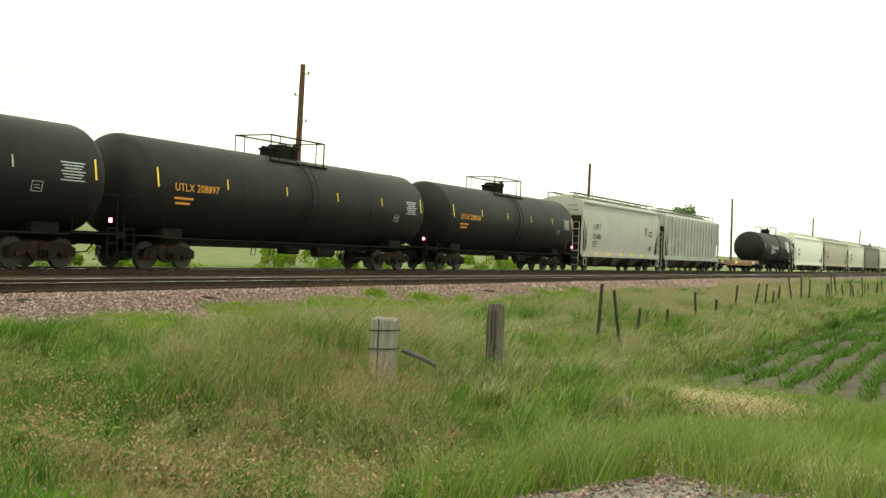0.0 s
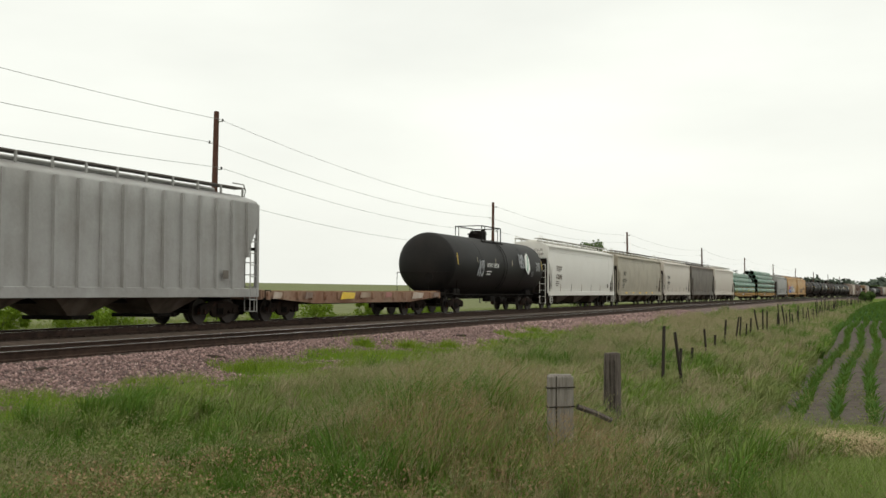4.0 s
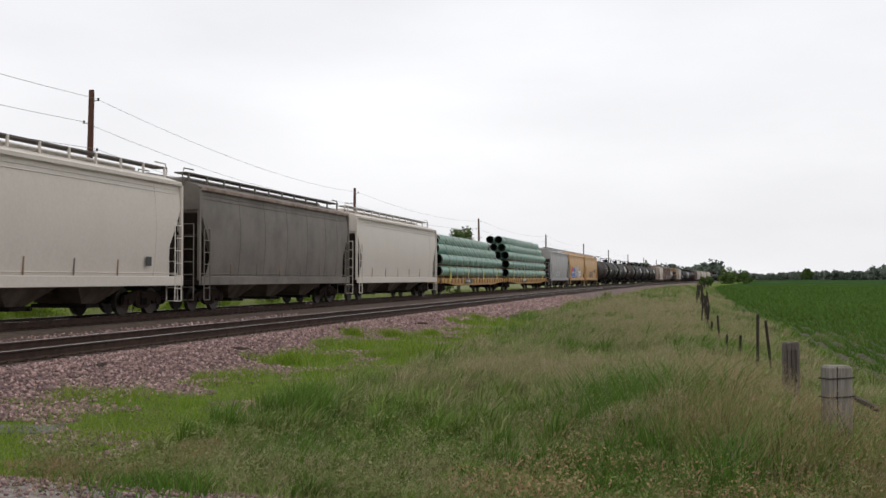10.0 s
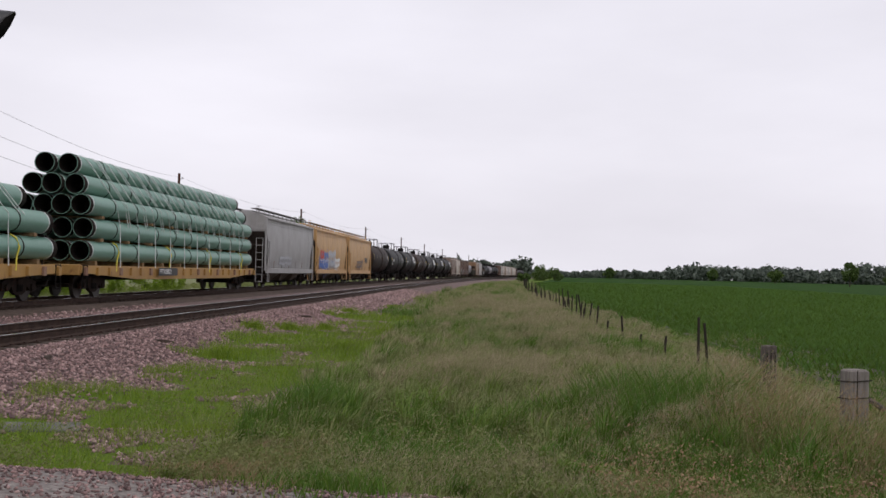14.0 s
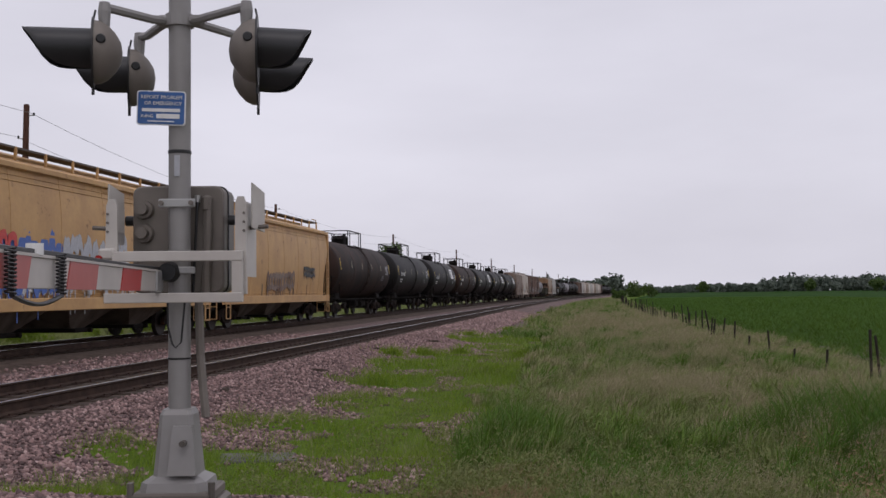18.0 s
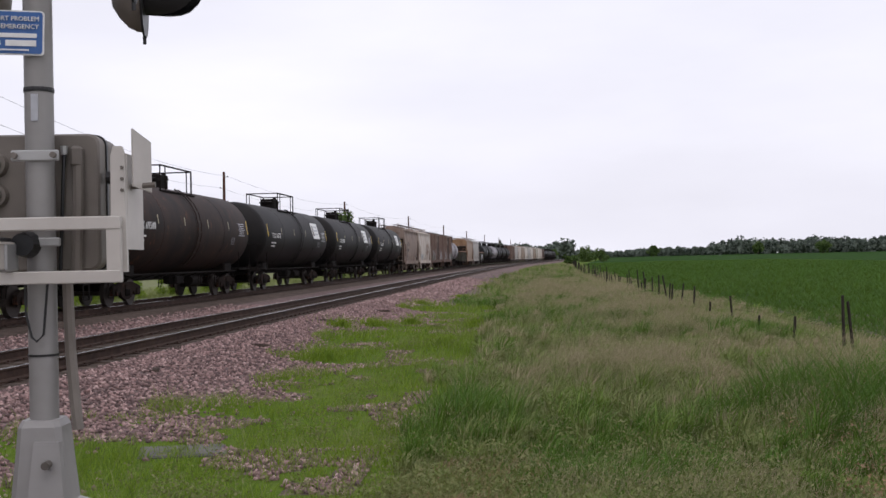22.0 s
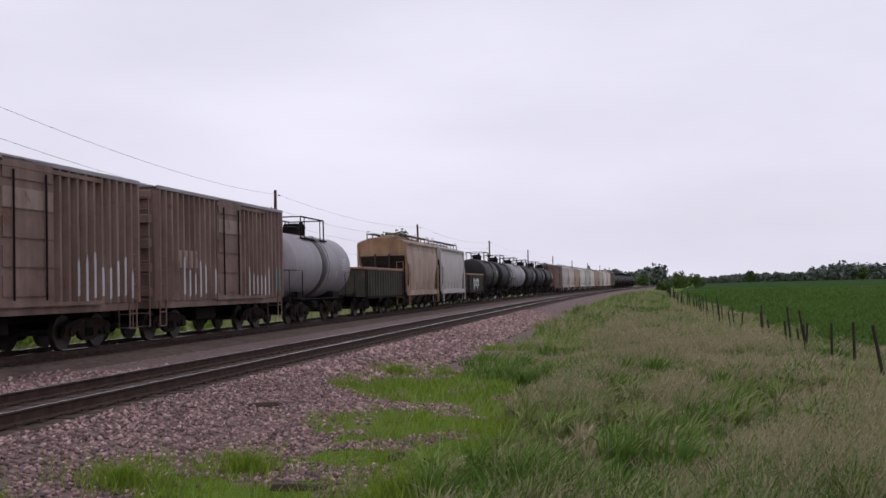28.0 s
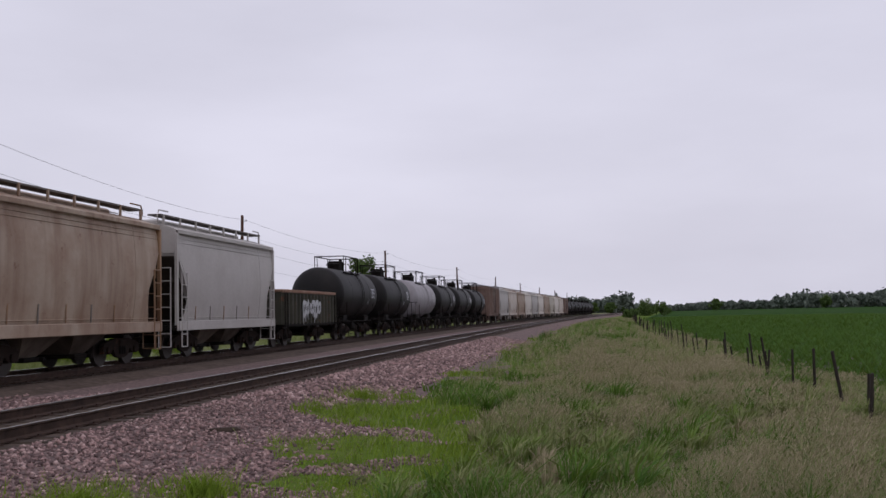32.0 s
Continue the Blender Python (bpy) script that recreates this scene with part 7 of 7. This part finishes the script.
def build_trees():
    tree(-34.8, 129, 8.4, 2.6, "round leafy green tree behind the railway", 1, leaf=0.16, per=110)
    tree(-33.5, 118, 3.6, 1.8, "low green shrub behind the railway", 2, "shrub", 0.15, 80, 16, False)
    for k, (x, y, h, s) in enumerate(((6.0, 352, 4.6, 3.2), (12.0, 372, 4.0, 3.0), (-2.5, 236, 2.0, 1.3), (16, 520, 5.0, 4.0))):
        tree(x, y, h, s, "dense dark green bush beside the fence", 30 + k, "bush", 0.3, 70, 18, False)
    rng = random.Random(8)
    for k in range(14):
        tree(-31.2 - rng.uniform(0, 2.2), 14.0 + 4.6 * k + rng.uniform(-1.5, 1.5), rng.uniform(1.3, 1.9), rng.uniform(0.8, 1.2), "low bright green weed shrub behind the railway", 200 + k, "shrub", 0.06, 170, 16, False, None, BLADE_TURF)
    # the wood beyond the end of the line, and the wooded rise to its right
    centres, radii = [], []

    def wood(az0, az1, d0, d1, h0, h1, n, lift=0.0):
        for _ in range(n):
            az = math.radians(rng.uniform(az0, az1))
            d = rng.uniform(d0, d1)
            x, y = d * math.sin(az), d * math.cos(az)
            f = (math.degrees(az) - az0) / (az1 - az0)
            h = (h0 + (h1 - h0) * f) * rng.uniform(0.5, 1.15) * (0.9 + 0.2 * math.sin(az * 61) * math.sin(az * 23 + 1))
            r = h * rng.uniform(0.22, 0.4)
            zz = gz(x, y) + lift * f
            for k in range(5):
                a = rng.uniform(0, 6.28)
                centres.append((x + r * 0.9 * math.cos(a), y + r * 0.9 * math.sin(a), zz + h * rng.uniform(0.08, 0.9)))
                radii.append(r * rng.uniform(0.6, 1.0))

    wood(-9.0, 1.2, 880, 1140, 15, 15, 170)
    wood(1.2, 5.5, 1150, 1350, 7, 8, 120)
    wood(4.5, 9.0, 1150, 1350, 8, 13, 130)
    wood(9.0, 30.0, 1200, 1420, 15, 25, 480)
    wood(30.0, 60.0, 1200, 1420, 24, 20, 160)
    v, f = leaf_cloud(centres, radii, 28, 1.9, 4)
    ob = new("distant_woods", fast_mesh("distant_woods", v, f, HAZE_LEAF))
    tagged(ob, "green wooded horizon beyond the fields, haze mixed into the leaf colour", "woods", kind="stuff")
    for k in range(9):
        az, d = math.radians((0.2, 0.9, 5.6, 17.5, 19.5, 20.5, -0.6, 11.0, 14.0)[k]), (860, 920, 900, 620, 700, 690, 900, 980, 760)[k]
        tree(d * math.sin(az), d * math.cos(az), (8, 8, 9, 13, 9, 9, 8, 11, 9)[k], (4.5, 5, 5, 4.5, 4, 5, 4, 5, 5)[k], "broad dark green tree at the edge of the fields", 60 + k, leaf=0.7, per=50)


build_trees()


# ---- what moves ----
def train_at(t):
    return float(np.interp(t, [r[0] for r in VT], [r[1] for r in VT]))


def motions():
    times = [k * 0.5 for k in range(65)]
    for c, car in TRAIN:
        rows = []
        for t in times:
            x, y, h = on_line(c - train_at(t), FAR_X)
            rows.append((t, pose(x, y, 0, 0, 0, 90 - math.degrees(h))))
        walk(car, rows)


motions()
